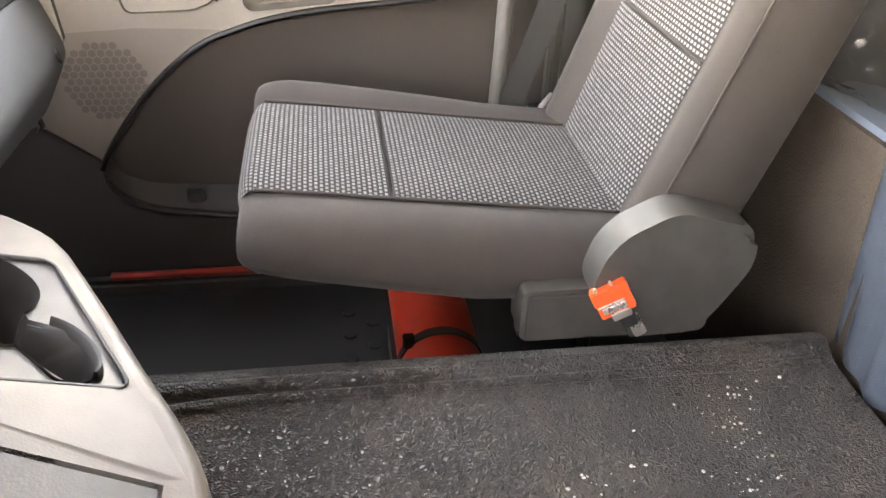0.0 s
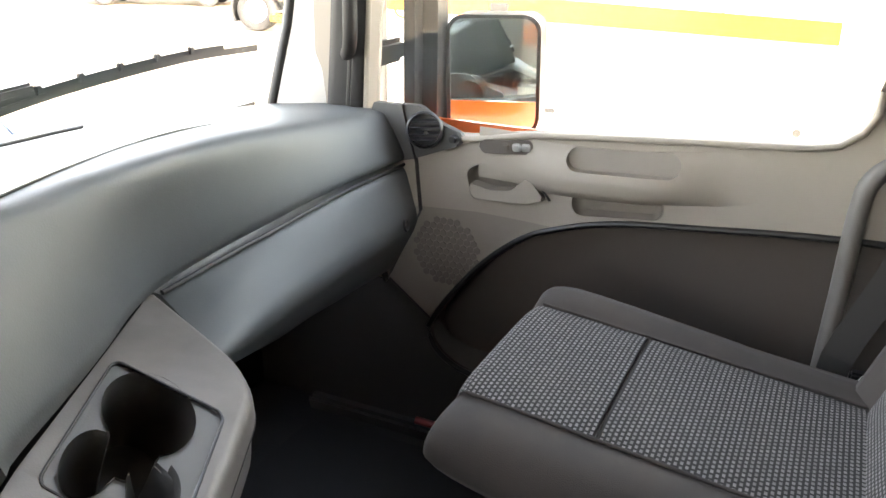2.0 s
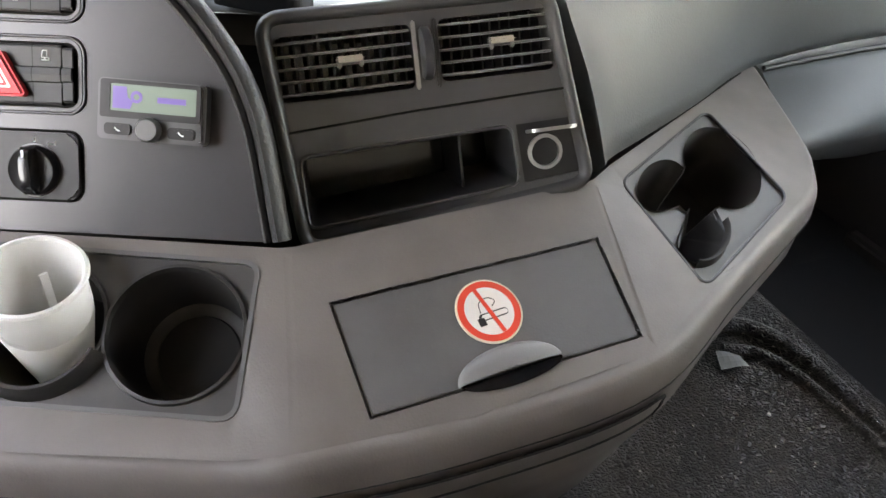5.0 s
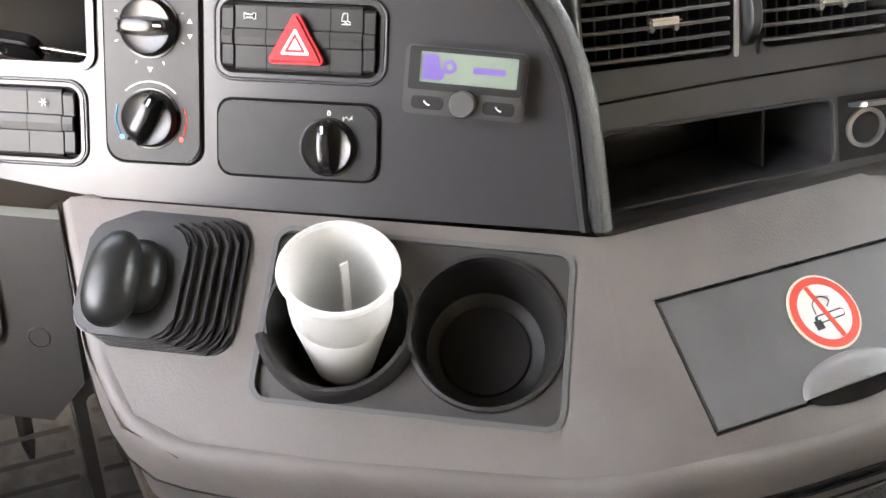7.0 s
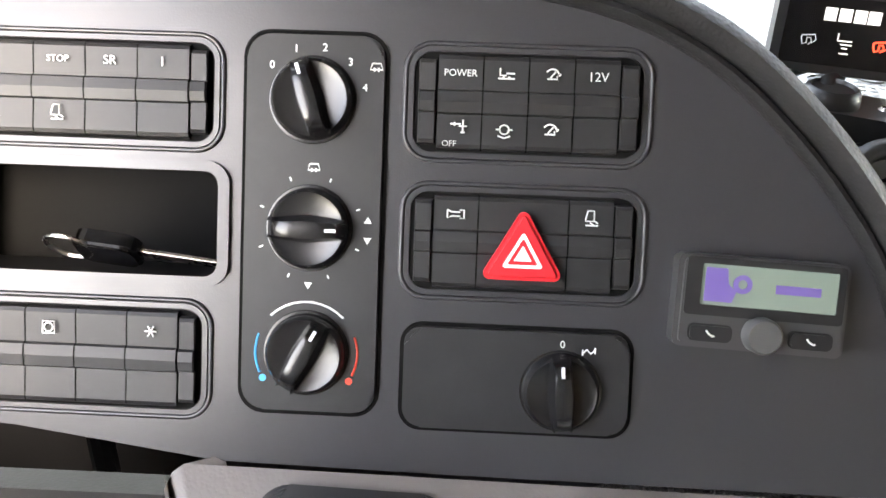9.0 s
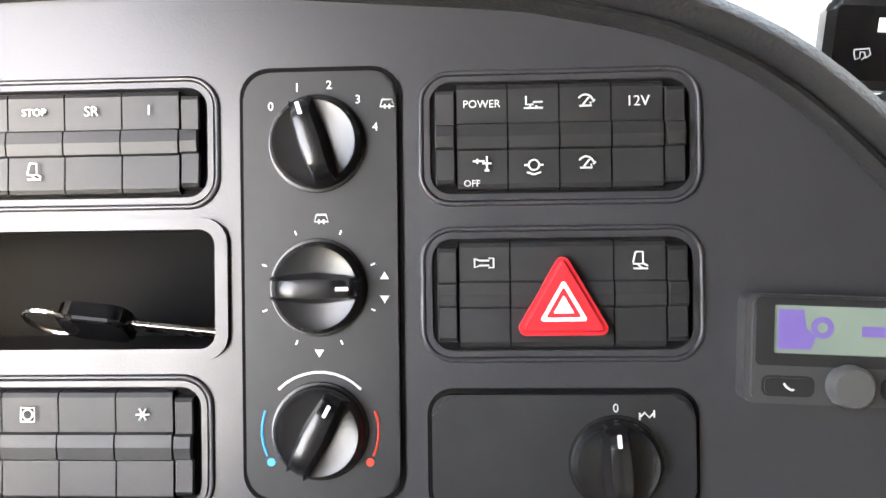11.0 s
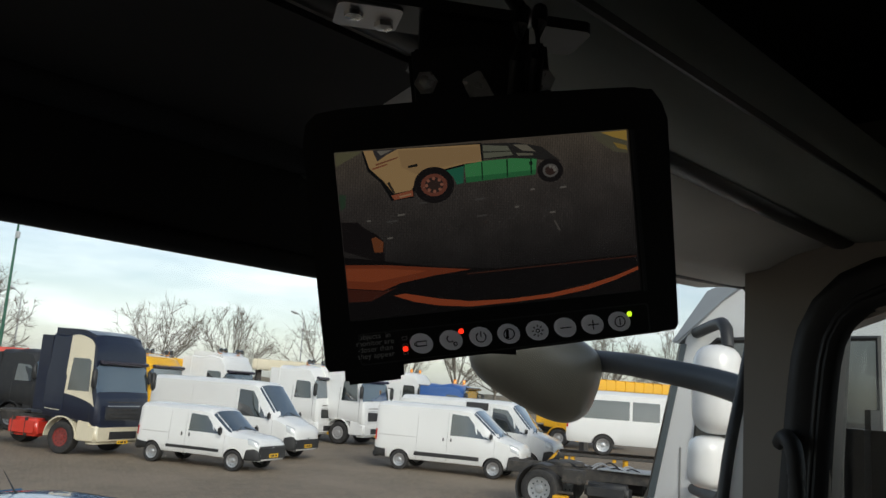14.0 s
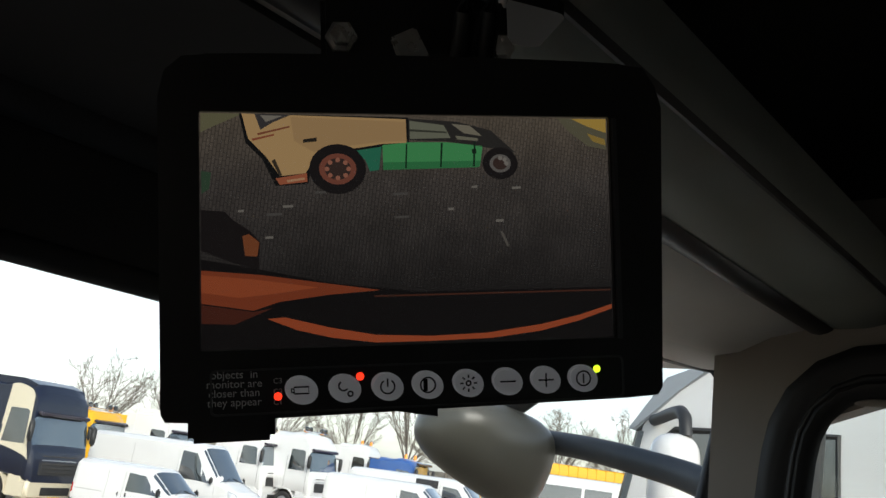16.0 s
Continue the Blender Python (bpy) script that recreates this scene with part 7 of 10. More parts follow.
for x, y, c in ((-0.0512, -0.0605, (1, 0.03, 0.01)), (-0.0215, -0.0545, (1, 0.03, 0.01)), (0.0700, -0.0552, (0.55, 0.9, 0.02))):
    part("lamp_dot", lathe(FM @ Matrix.Translation((x, y, 0.0045)), [(0.0015, 0), (0.001, 0.0009), (0, 0.001)], 12), mat("dot_glow", (0.1, 0.02, 0.02), 0.4, glow=(c, 0.9)), mon, "small glowing indicator lamp")
for x, y in ((-0.0478, -0.0588), (-0.0478, -0.0550), (-0.0325, -0.055), (0.0, -0.055), (0.0155, -0.055)):
    part("lamp_dot", lathe(FM @ Matrix.Translation((x, y, 0.0045)), [(0.0010, 0), (0.0006, 0.0005), (0, 0.0006)], 10), M["switch"], mon)
for k, t in enumerate(("objects  in", "monitor are", "closer than", "they appear")):
    words(t, FM @ Matrix.Translation((-0.0665, -0.0522 - 0.0033 * k, 0.0046)), 0.0040, M["print"], mon, depth=0.0001)
for k, t in enumerate(("C3", "C2", "C1")):
    words(t, FM @ Matrix.Translation((-0.0512, -0.0550 - 0.0038 * k, 0.0046)), 0.0028, M["print"], mon, depth=0.0001)
part("screen_strip", box(FM, (0.0022, 0.0868, 0.0012), 0.0004, at=(0.0800, -0.0005, 0.0050)), M["ventpanel"], mon)
part("control_panel", plate(FM, rr(0.003, -0.0585, 0.156, 0.0165, 0.002, 3), [rr(0.003, -0.0585, 0.1545, 0.015, 0.0018, 3)], 0.0040, 0.0049), M["ventpanel"], mon)
part("underside_box", box(FM, (0.031, 0.010, 0.030), 0.002, at=(-0.068, -0.0720, -0.015)), shell, mon)
part("underside_fin", prism(FM, [(-0.03, -0.066), (0.010, -0.0662), (0.010, -0.073)], -0.03, -0.012), shell, mon)
# bracket and bolts
brk = thing("monitor_bracket", (0.45, 0.58, 3.17), "black steel monitor bracket bolted under the roof shelf", "bracket")
part("upright", box(FM, (0.078, 0.036, 0.004), 0.002, at=(0.006, 0.079, -0.022)), M["black"], brk)
part("arm", box(FM, (0.060, 0.004, 0.05), 0.001, at=(0.0, 0.096, -0.045)), M["black"], brk)
for x, y in ((-0.025, 0.079), (0.040, 0.076)):
    part("bolt", lathe(FM @ Matrix.Translation((x, y, -0.019)), [(0.0065, 0), (0.0065, 0.003), (0.0045, 0.003), (0.0045, 0.007), (0, 0.0075)], 6), M["steel"], brk)
part("hook", box(FM, (0.012, 0.030, 0.004), 0.001, at=(0.006, 0.068, -0.018), turn=pose(0, 0, 0, 0, 0, 25)), M["steel"], brk)
TOPF = F((0.4675, 0.5625, 3.150), (0.85, -0.53, 0.03), (-0.45, -0.85, 0.0))
part("top_plate", prism(TOPF, rr(0, 0.0, 0.150, 0.040, 0.006, 4), -0.003, 0.004), M["black"], brk)
part("end_plate", prism(TOPF, rr(-0.066, 0.0, 0.040, 0.034, 0.005, 4), 0.003, 0.006), M["satin"], brk)
for x in (-0.075, -0.055, 0.01):
    part("bolt", lathe(TOPF @ Matrix.Translation((x, 0.004 if x < -0.06 else -0.006, 0.005)), [(0.006, 0), (0.006, 0.004), (0, 0.005)], 6), M["steel"], brk)
part("strut", box(TOPF, (0.070, 0.006, 0.06), 0.001, at=(0.0, 0.01, 0.030)), M["black"], brk)
cab_ = thing("monitor_cable", (0.48, 0.50, 3.06), "black cables rising from the monitor to the shelf", "cable")
for dx in (-0.006, 0.004):
    part("cable", tube(spline([at(FM, 0.027 + dx, 0.055, -0.02), at(FM, 0.028 + dx, 0.075, -0.006), at(FM, 0.034 + dx, 0.11, -0.004), (0.505 + dx, 0.545, 3.16), (0.520 + dx, 0.60, 3.23), (0.530 + dx, 0.64, 3.30)], 20), 0.0042, 8), M["black"], cab_, smooth=60)

# ---- blind and shelf edge ----
bl = thing("sun_blind", (0.0, 0.95, 3.16), "dark roller sun blind along the top of the windscreen", "sun blind")
part("sheet", box(W0, (1.345, 0.012, 0.13), 0.003, at=(-0.0175, 0.950, 3.105)), M["blind"], bl)
part("lower_rail", tube([(-0.69, 0.948, 3.046), (0.655, 0.948, 3.040)], 0.012, 10), M["blind"], bl, smooth=60)
part("roller", tube([(-0.69, 0.925, 3.145), (0.61, 0.915, 3.150)], 0.022, 14), M["blind"], bl, smooth=60)
part("cassette", loft([[(x, y, z) for y, z in ((0.955, 3.140), (0.86, 3.152), (0.77, 3.176), (0.72, 3.190), (0.72, 3.196))] for x in (-0.70, 0.0, 0.585)]), M["blind"], bl, smooth=60)
part("end_cap", lathe(F((0.61, 0.915, 3.150), (0, 1, 0), (0, 0, 1)), [(0.026, 0), (0.026, 0.014), (0.016, 0.022), (0, 0.023)], 18), M["pillar"], bl, smooth=40)
# ---- mirrors and wiper outside the glass ----
wip = thing("wiper", (0.75, 1.15, 2.30), "black windscreen wiper lying low across the glass", "wiper")
bl_ = spline([(0.78, 1.150, 2.330), (1.0, 1.150, 2.364), (1.2, 1.145, 2.386), (1.45, 1.13, 2.402), (1.66, 1.11, 2.402)], 30)
part("blade", loft([[p + Vector((0, 0.0, 0.007)), p + Vector((0, 0.010, 0.004)), p + Vector((0, 0.012, -0.004)), p + Vector((0, 0.0, -0.007))] for p in bl_], True, True), M["black"], wip)
part("blade_rail", loft([[p + Vector((0, 0.010, 0.014)), p + Vector((0, 0.018, 0.013)), p + Vector((0, 0.018, 0.004)), p + Vector((0, 0.010, 0.004))] for p in bl_[4:27]], True, True), M["black"], wip)
for i in range(8, 26, 3):
    part("blade_claw", box(Matrix.Translation(bl_[i] + Vector((0, 0.012, 0.009))), (0.014, 0.010, 0.022), 0.002), M["black"], wip)
part("arm", tube(spline([(0.80, 1.17, 2.30), (0.95, 1.175, 2.352), (1.06, 1.175, 2.395)], 14), 0.009, 8, flat=0.6), M["black"], wip, smooth=60)
part("arm_joint", box(F((1.055, 1.168, 2.392), (1, 0, 0.05), (0, 0, 1)), (0.10, 0.02, 0.024), 0.005), M["black"], wip)
part("spindle", lathe(F((0.80, 1.15, 2.290), (1, 0, 0), (0, 0, 1)), [(0.02, -0.03), (0.02, 0.02), (0, 0.022)], 16), M["black"], wip)
mirror_m = mat("mirror_glass", (0.82, 0.84, 0.83), 0.02, 1.0)
sm = thing("side_mirror", (1.66, 0.72, 2.26), "black side mirror housing with a tall mirror glass", "mirror")
MF = F((1.76, 0.575, 2.372), (0.22, -0.97, 0.03), (0.02, 0.02, 1))
part("glass", prism(MF, rr(0.0, 0.0, 0.185, 0.235, 0.03, 6), 0.0, 0.004), mirror_m, sm, "mirror glass")
part("housing", plate(MF, rr(0.0, 0.0, 0.20, 0.25, 0.036, 6), [rr(0, 0, 0.184, 0.234, 0.03, 6)], -0.09, 0.008), M["black"], sm)
part("housing_back", prism(MF, rr(0.0, 0.0, 0.20, 0.25, 0.036, 6), -0.10, -0.004, 0.02, 2), M["black"], sm)
part("upper_glass", prism(MF @ Matrix.Translation((0, 0.30, 0)), rr(0.0, 0.03, 0.185, 0.30, 0.03, 6), 0.0, 0.004), mirror_m, sm, "mirror glass")
part("upper_housing", prism(MF @ Matrix.Translation((0, 0.30, 0)), rr(0.0, 0.03, 0.20, 0.32, 0.036, 6), -0.10, -0.002, 0.02, 2), M["black"], sm)
part("mount", box(W0, (0.12, 0.08, 0.75), 0.035, at=(1.72, 0.715, 2.56)), M["black"], sm)
part("bracket", box(W0, (0.16, 0.05, 0.05), 0.01, at=(1.63, 0.78, 2.42)), M["black"], sm)
# kerb mirror above the screen's corner
fm = thing("front_mirror", (1.76, 1.50, 2.98), "grey-black front mirror on two arms outside the windscreen", "mirror")
sh = bmesh.new()
bmesh.ops.create_uvsphere(sh, u_segments=32, v_segments=20, radius=1)
for v in sh.verts:
    v.co.z = math.copysign(abs(v.co.z) ** 0.62, v.co.z)
    v.co.x = math.copysign(abs(v.co.x) ** 0.7, v.co.x)
    v.co.z *= 1 + 0.22 * v.co.x
    v.co.y *= 1 - 0.25 * max(0, -v.co.z)
sh.transform(Matrix.Translation((1.755, 1.50, 2.985)) @ pose(0, 0, 0, 0, 16, -24) @ Matrix.Diagonal((0.172, 0.11, 0.100, 1)))
part("shell", sh, mat("mirror_shell", (0.095, 0.092, 0.075), 0.32, spots=(0.1, (0.13, 0.125, 0.10), 0.5)), fm, smooth=180)
part("lower_arm", tube(spline([(1.95, 1.50, 3.02), (1.85, 1.28, 3.005), (1.74, 1.04, 2.975), (1.64, 0.90, 2.95)], 20), 0.028, 10), mat("arm_grey", (0.045, 0.052, 0.06), 0.45), fm, smooth=60)
part("upper_arm", tube(spline([(1.80, 1.50, 3.06), (1.83, 1.40, 3.14), (1.95, 1.30, 3.225), (2.0, 1.20, 3.26), (1.90, 1.0, 3.28), (1.62, 0.92, 3.28)], 24), 0.030, 10), M["black"], fm, smooth=60)

# ---- outside: the yard and its vehicles ----


def paint(name, color, coat=0.7, dirt=0.25):
    return mat(name, color, 0.35, coat=coat, spots=(0.5, tuple(c * 0.75 + 0.03 for c in color), dirt))


M["bluecar"] = mat("blue_metallic_paint", (0.045, 0.135, 0.265), 0.36, 0.72, coat=1.0, spots=(0.8, (0.038, 0.115, 0.225), 0.4))
M["bluecar"].node_tree.nodes["Principled BSDF"].inputs["Coat Roughness"].default_value = 0.04
M["bluedark"] = mat("dark_blue_paint", (0.02, 0.05, 0.11), 0.3, 0.4, coat=0.8)
M["sideglass"] = mat("reflecting_car_glass", (0.95, 0.93, 0.87), 0.04, 0.95, coat=1.0, spec=1.0, grain=(0.35, 0.02))
M["sideglass"].node_tree.nodes["Principled BSDF"].inputs["Coat IOR"].default_value = 1.9
for k, v in (("Coat IOR", 2.0), ("IOR", 1.45)):
    M["carglass"].node_tree.nodes["Principled BSDF"].inputs[k].default_value = v
M["screenglass"] = mat("sky_reflecting_glass", (0.15, 0.19, 0.22), 0.05, 0.75, coat=1.0, spec=1.0, grain=(0.6, 0.02))
M["whitecar"] = paint("white_paint", (0.72, 0.72, 0.71))
M["navy"] = paint("navy_paint", (0.006, 0.010, 0.026), 0.4, 0.12)
M["cream"] = paint("cream_paint", (0.62, 0.56, 0.42))
M["yellow"] = paint("yellow_paint", (0.75, 0.40, 0.01))
M["orangecar"] = paint("orange_stripe_paint", (0.85, 0.20, 0.02), 0.3)
M["bluepaint"] = paint("blue_paint", (0.03, 0.10, 0.32))
M["redpaint"] = paint("red_paint", (0.50, 0.035, 0.02), 0.2, 0.5)
M["redrim"] = paint("dull_red_paint", (0.20, 0.030, 0.025), 0.1, 0.6)
M["tyre"] = mat("tyre_rubber", (0.018, 0.018, 0.019), 0.8, spots=(0.1, (0.05, 0.045, 0.04), 0.7))
M["clad"] = mat("black_cladding", (0.022, 0.023, 0.025), 0.55, spots=(0.2, (0.05, 0.047, 0.042), 0.5))
M["frame"] = mat("dirty_chassis", (0.035, 0.033, 0.031), 0.75, spots=(0.15, (0.10, 0.085, 0.07), 0.7))
M["alloy"] = mat("alloy_rim", (0.55, 0.55, 0.56), 0.3, 0.8)
M["vanlamp"] = mat("pale_lamp", (0.55, 0.57, 0.58), 0.15, 0.2, coat=0.8)
M["lamp"] = mat("clear_lamp", (0.10, 0.105, 0.11), 0.12, 0.6, coat=1.0)
M["bowl"] = mat("lamp_reflector", (0.10, 0.105, 0.11), 0.35, 0.6)
M["headlamp"] = mat("headlamp_lens", (0.30, 0.31, 0.32), 0.16, 0.7, coat=1.0, spots=(0.08, (0.10, 0.10, 0.11), 0.8))
M["amber"] = mat("amber_lamp", (0.85, 0.28, 0.02), 0.25, coat=0.6)
M["taillamp"] = mat("red_lamp", (0.5, 0.02, 0.02), 0.2, coat=0.6)
M["plateyellow"] = mat("yellow_plate", (0.85, 0.50, 0.02), 0.45)
M["greenpost"] = mat("green_post_paint", (0.02, 0.10, 0.06), 0.5, spots=(0.4, (0.04, 0.12, 0.08), 0.5))
M["galv"] = mat("galvanised_steel", (0.42, 0.43, 0.44), 0.45, 0.7)
M["bark"] = mat("grey_bark", (0.17, 0.15, 0.125), 0.95, spots=(0.2, (0.11, 0.095, 0.08), 0.7))
M["curtain"] = mat("dark_cab_inside", (0.03, 0.03, 0.032), 0.8)


def V(rear, front, half=0.0):
    """A vehicle's frame from its right-hand wheels: rear axle on the ground, x forward, y to its left."""
    d = Vector((front[0] - rear[0], front[1] - rear[1], 0))
    left = Vector((-d.y, d.x, 0)).normalized() * half
    return F((rear[0] + left.x, rear[1] + left.y, 0), d, left if half else (-d.y, d.x, 0))


class Shell:
    """A body from stations (x, half width, sill z, belt z, top z, half width at the top)."""

    def __init__(self, fr, stations, round_top=0.06):
        self.fr, self.st, self.r = fr, stations, round_top

    def ring(self, x):
        s = self.st
        k = max(i for i in range(len(s) - 1) if s[i][0] <= x + 1e-9 or i == 0)
        a, b = s[k], s[k + 1]
        u = min(max((x - a[0]) / (b[0] - a[0]), 0), 1)
        _, w, zs, zb, zt, wt = [p + (q - p) * u for p, q in zip(a, b)]
        zm = zs + 0.55 * (zb - zs)
        h = zt - zb
        r = min(self.r, max(h * 0.4, 0.008))
        return [(w - 0.07, zs), (w - 0.015, zs + 0.10), (w, zm), (w - 0.02, zb), (wt + 0.25 * r, zt - 1.2 * r), (wt - 0.9 * r, zt - 0.25 * r), (0.55 * wt, zt + 0.008), (0, zt + 0.02)]

    def p(self, x, t, side=1, out=0.0):
        """A point of the skin: t counts along the half section, sill 0 to roof 7."""
        g = self.ring(x)
        k = min(int(t), len(g) - 2)
        (a, b), (c, d) = g[k], g[k + 1]
        u = t - k
        n = Vector((0, d - b, -(c - a)))
        n = n.normalized() if n.length > 1e-6 else Vector((0, 0, 1))
        return Vector((x, side * (a + (c - a) * u + out * n.y), b + (d - b) * u + out * n.z))

    def skin(self, n=4):
        xs = []
        for a, b in zip(self.st, self.st[1:]):
            m = n if b[0] - a[0] > 0.1 else 2
            xs += [a[0] + (b[0] - a[0]) * i / m for i in range(m)]
        xs.append(self.st[-1][0])
        rows = []
        for x in xs:
            g = [self.p(x, t) for t in range(8)]
            rows.append([*g, *[Vector((v.x, -v.y, v.z)) for v in g[-2::-1]]])
        b = loft(rows, True, True)
        bmesh.ops.recalc_face_normals(b, faces=b.faces)
        return b

    def patch(self, low, high, side=1, out=0.006, n=8):
        """A thin panel on the skin between two lines of (x, t)."""
        rows = []
        lo, hi = spline([(*q, 0) for q in low], n) if len(low) > 2 else [Vector((*low[0], 0)).lerp(Vector((*low[1], 0)), i / (n - 1)) for i in range(n)], spline([(*q, 0) for q in high], n) if len(high) > 2 else [Vector((*high[0], 0)).lerp(Vector((*high[1], 0)), i / (n - 1)) for i in range(n)]
        front, back = [], []
        for k in range(6):
            r = [a.lerp(b, k / 5) for a, b in zip(lo, hi)]
            front.append([self.fr @ self.p(q.x, q.y, side, out) for q in r])
            back.append([self.fr @ self.p(q.x, q.y, side, -0.01) for q in r])
        b = loft(front)
        rim = lambda g: g[0] + [r[-1] for r in g[1:]] + g[-1][-2::-1] + [r[0] for r in g[-2:0:-1]]
        return loft([rim(front), rim(back)], True, bm=b)

    def screen(self, x0, x1, t0=4.2, out=0.006, n=8):
        """A pane right across the body, from one edge of the roof to the other."""
        rows = []
        for i in range(n):
            x = x0 + (x1 - x0) * i / (n - 1)
            rows.append([self.fr @ self.p(x, 7 - (7 - t0) * abs(u), -1 if u < 0 else 1, out) for u in np.linspace(-1, 1, 13)])
        return loft(rows)


def wheel(fr, x, y, side, r, width, rim_mat, parent, spokes=0, rim=0.66, z=None):
    """A wheel standing on the ground, its outer face at y."""
    w = fr @ Matrix.Translation((x, y, r if z is None else z)) @ Matrix.Rotation(radians(-90 * side), 4, "X")
    tyre = part("wheel", lathe(w, [(r * rim, -width), (r * 0.96, -width), (r, -width * 0.85), (r, -width * 0.15), (r * 0.97, -width * 0.04), (r * 0.90, 0), (r * (rim + 0.05), -0.004), (r * rim, -0.02)], 32), M["tyre"], parent, smooth=40)
    q = r * rim
    bm = lathe(w, [(q, -0.018), (q * 0.97, -0.004), (q * 0.93, -0.006), (q * 0.90, -0.085 if spokes else -0.035), (q * 0.35, -0.09 if spokes else -0.05), (q * 0.30, -0.012), (q * 0.2, -0.006), (0, -0.006)], 32)
    for i in range(spokes):
        box(w @ Matrix.Rotation(2 * math.pi * (i + 0.5) / spokes, 4, "Z"), (q * 0.70, q * 0.19, 0.03), 0.006, 1, bm=bm, at=(q * 0.56, 0, -0.022))
    part("rim", bm, [rim_mat], tyre, smooth=40)
    if spokes:
        part("rim_shade", lathe(w, [(q * 0.90, -0.070), (q * 0.28, -0.075), (0, -0.075)], 24), M["gap"], tyre)
    else:
        holes = bmesh.new()
        for i in range(10):
            a = 2 * math.pi * i / 10
            prism(w, circle(0.66 * q * math.cos(a), 0.66 * q * math.sin(a), 0.075 * q, 8), -0.045, -0.036, bm=holes)
        part("rim_holes", holes, M["clad"], tyre)


def arches(fr, xs, r, half, gap=1.16):
    c = bmesh.new()
    for x in xs:
        for s in (1, -1):
            w = fr @ Matrix.Translation((x, s * (half + 0.15), r)) @ Matrix.Rotation(radians(90 * s), 4, "X")
            lathe(w, [(0, 0), (r * gap, 0), (r * gap, 0.45), (0, 0.45)], 28, bm=c)
    return c


def plate_bars(fr, x, z, y, parent, w=0.50, h=0.11):
    """A yellow plate with its writing as plain bars."""
    pf = fr @ F((x, y, z), (0, 1, 0), (0, 0, 1))
    p = part("number_plate", prism(pf, rr(0, 0, w, h, 0.01, 3), 0, 0.006), M["plateyellow"], parent, "yellow number plate")
    for k, (u, ww) in enumerate(((-0.32, 0.10), (-0.08, 0.26), (0.25, 0.20))):
        part("mark_bar", box(pf, (ww * w, h * 0.55, 0.002), at=(u * w, 0, 0.007)), M["clad"], p)


def side_line(sh, pts, side, r=0.004, n=10):
    return tube([sh.fr @ sh.p(x, t, side, 0.001) for x, t in pts], r, 5, caps=False)


class Smooth(Shell):
    """A body whose stations and sections flow into one another, with a crease under the windows."""

    def ring(self, x):
        s = self.st
        k = min(max(sum(q[0] <= x for q in s) - 1, 0), len(s) - 2)
        u = min(max((x - s[k][0]) / (s[k + 1][0] - s[k][0]), 0), 1)
        val = []
        for c in range(1, 6):
            def slope(i):
                if i <= 0 or i >= len(s) - 1:
                    return 0.0
                a = (s[i][c] - s[i - 1][c]) / (s[i][0] - s[i - 1][0])
                b = (s[i + 1][c] - s[i][c]) / (s[i + 1][0] - s[i][0])
                return 0.0 if a * b <= 0 else 2 * a * b / (a + b)
            h = s[k + 1][0] - s[k][0]
            a, b, p, q = s[k][c], s[k + 1][c], slope(k) * h, slope(k + 1) * h
            val.append(a + p * u + (3 * (b - a) - 2 * p - q) * u * u + (2 * (a - b) + p + q) * u**3)
        w, zs, zb, zt, wt = val
        r = min(self.r, max((zt - zb) * 0.35, 0.008))
        return [(w - 0.06, zs), (w - 0.008, zs + 0.06), (w, zs + 0.80 * (zb - zs)), (w - 0.045, zb), (wt + 0.22 * r, zt - 1.1 * r), (wt - 0.9 * r, zt - 0.22 * r), (0.55 * wt, zt + 0.012), (0, zt + 0.022)]

    def section(self, x, t):
        g = self.ring(x)
        k = min(int(t), 6)
        u = t - k
        a, b, c, d = (Vector(g[min(max(k + i, 0), 7)]) for i in (-1, 0, 1, 2))
        if k == 1:  # the door's flat side and the crease stay sharp
            return b.lerp(c, u)
        if k == 2:
            a = 2 * b - c
        return 0.5 * (2 * b + (c - a) * u + (2 * a - 5 * b + 4 * c - d) * u * u + (3 * b - a - 3 * c + d) * u**3)

    def p(self, x, t, side=1, out=0.0):
        q = self.section(x, t)
        e = self.section(x, min(t + 0.05, 7)) - self.section(x, max(t - 0.05, 0))
        n = Vector((0, e.y, -e.x))
        n = n.normalized() if n.length > 1e-6 else Vector((0, 0, 1))
        return Vector((x, side * (q.x + out * n.y), q.y + out * n.z))

    def skin(self, n=4):
        xs = np.concatenate([np.linspace(a[0], b[0], max(2, int((b[0] - a[0]) / 0.07) + 1), endpoint=False) for a, b in zip(self.st, self.st[1:])] + [[self.st[-1][0]]])
        rows = []
        for x in xs:
            g = [self.p(x, t / 3) for t in range(22)]
            rows.append([*g, *[Vector((v.x, -v.y, v.z)) for v in g[-2::-1]]])
        return loft(rows, True, True)


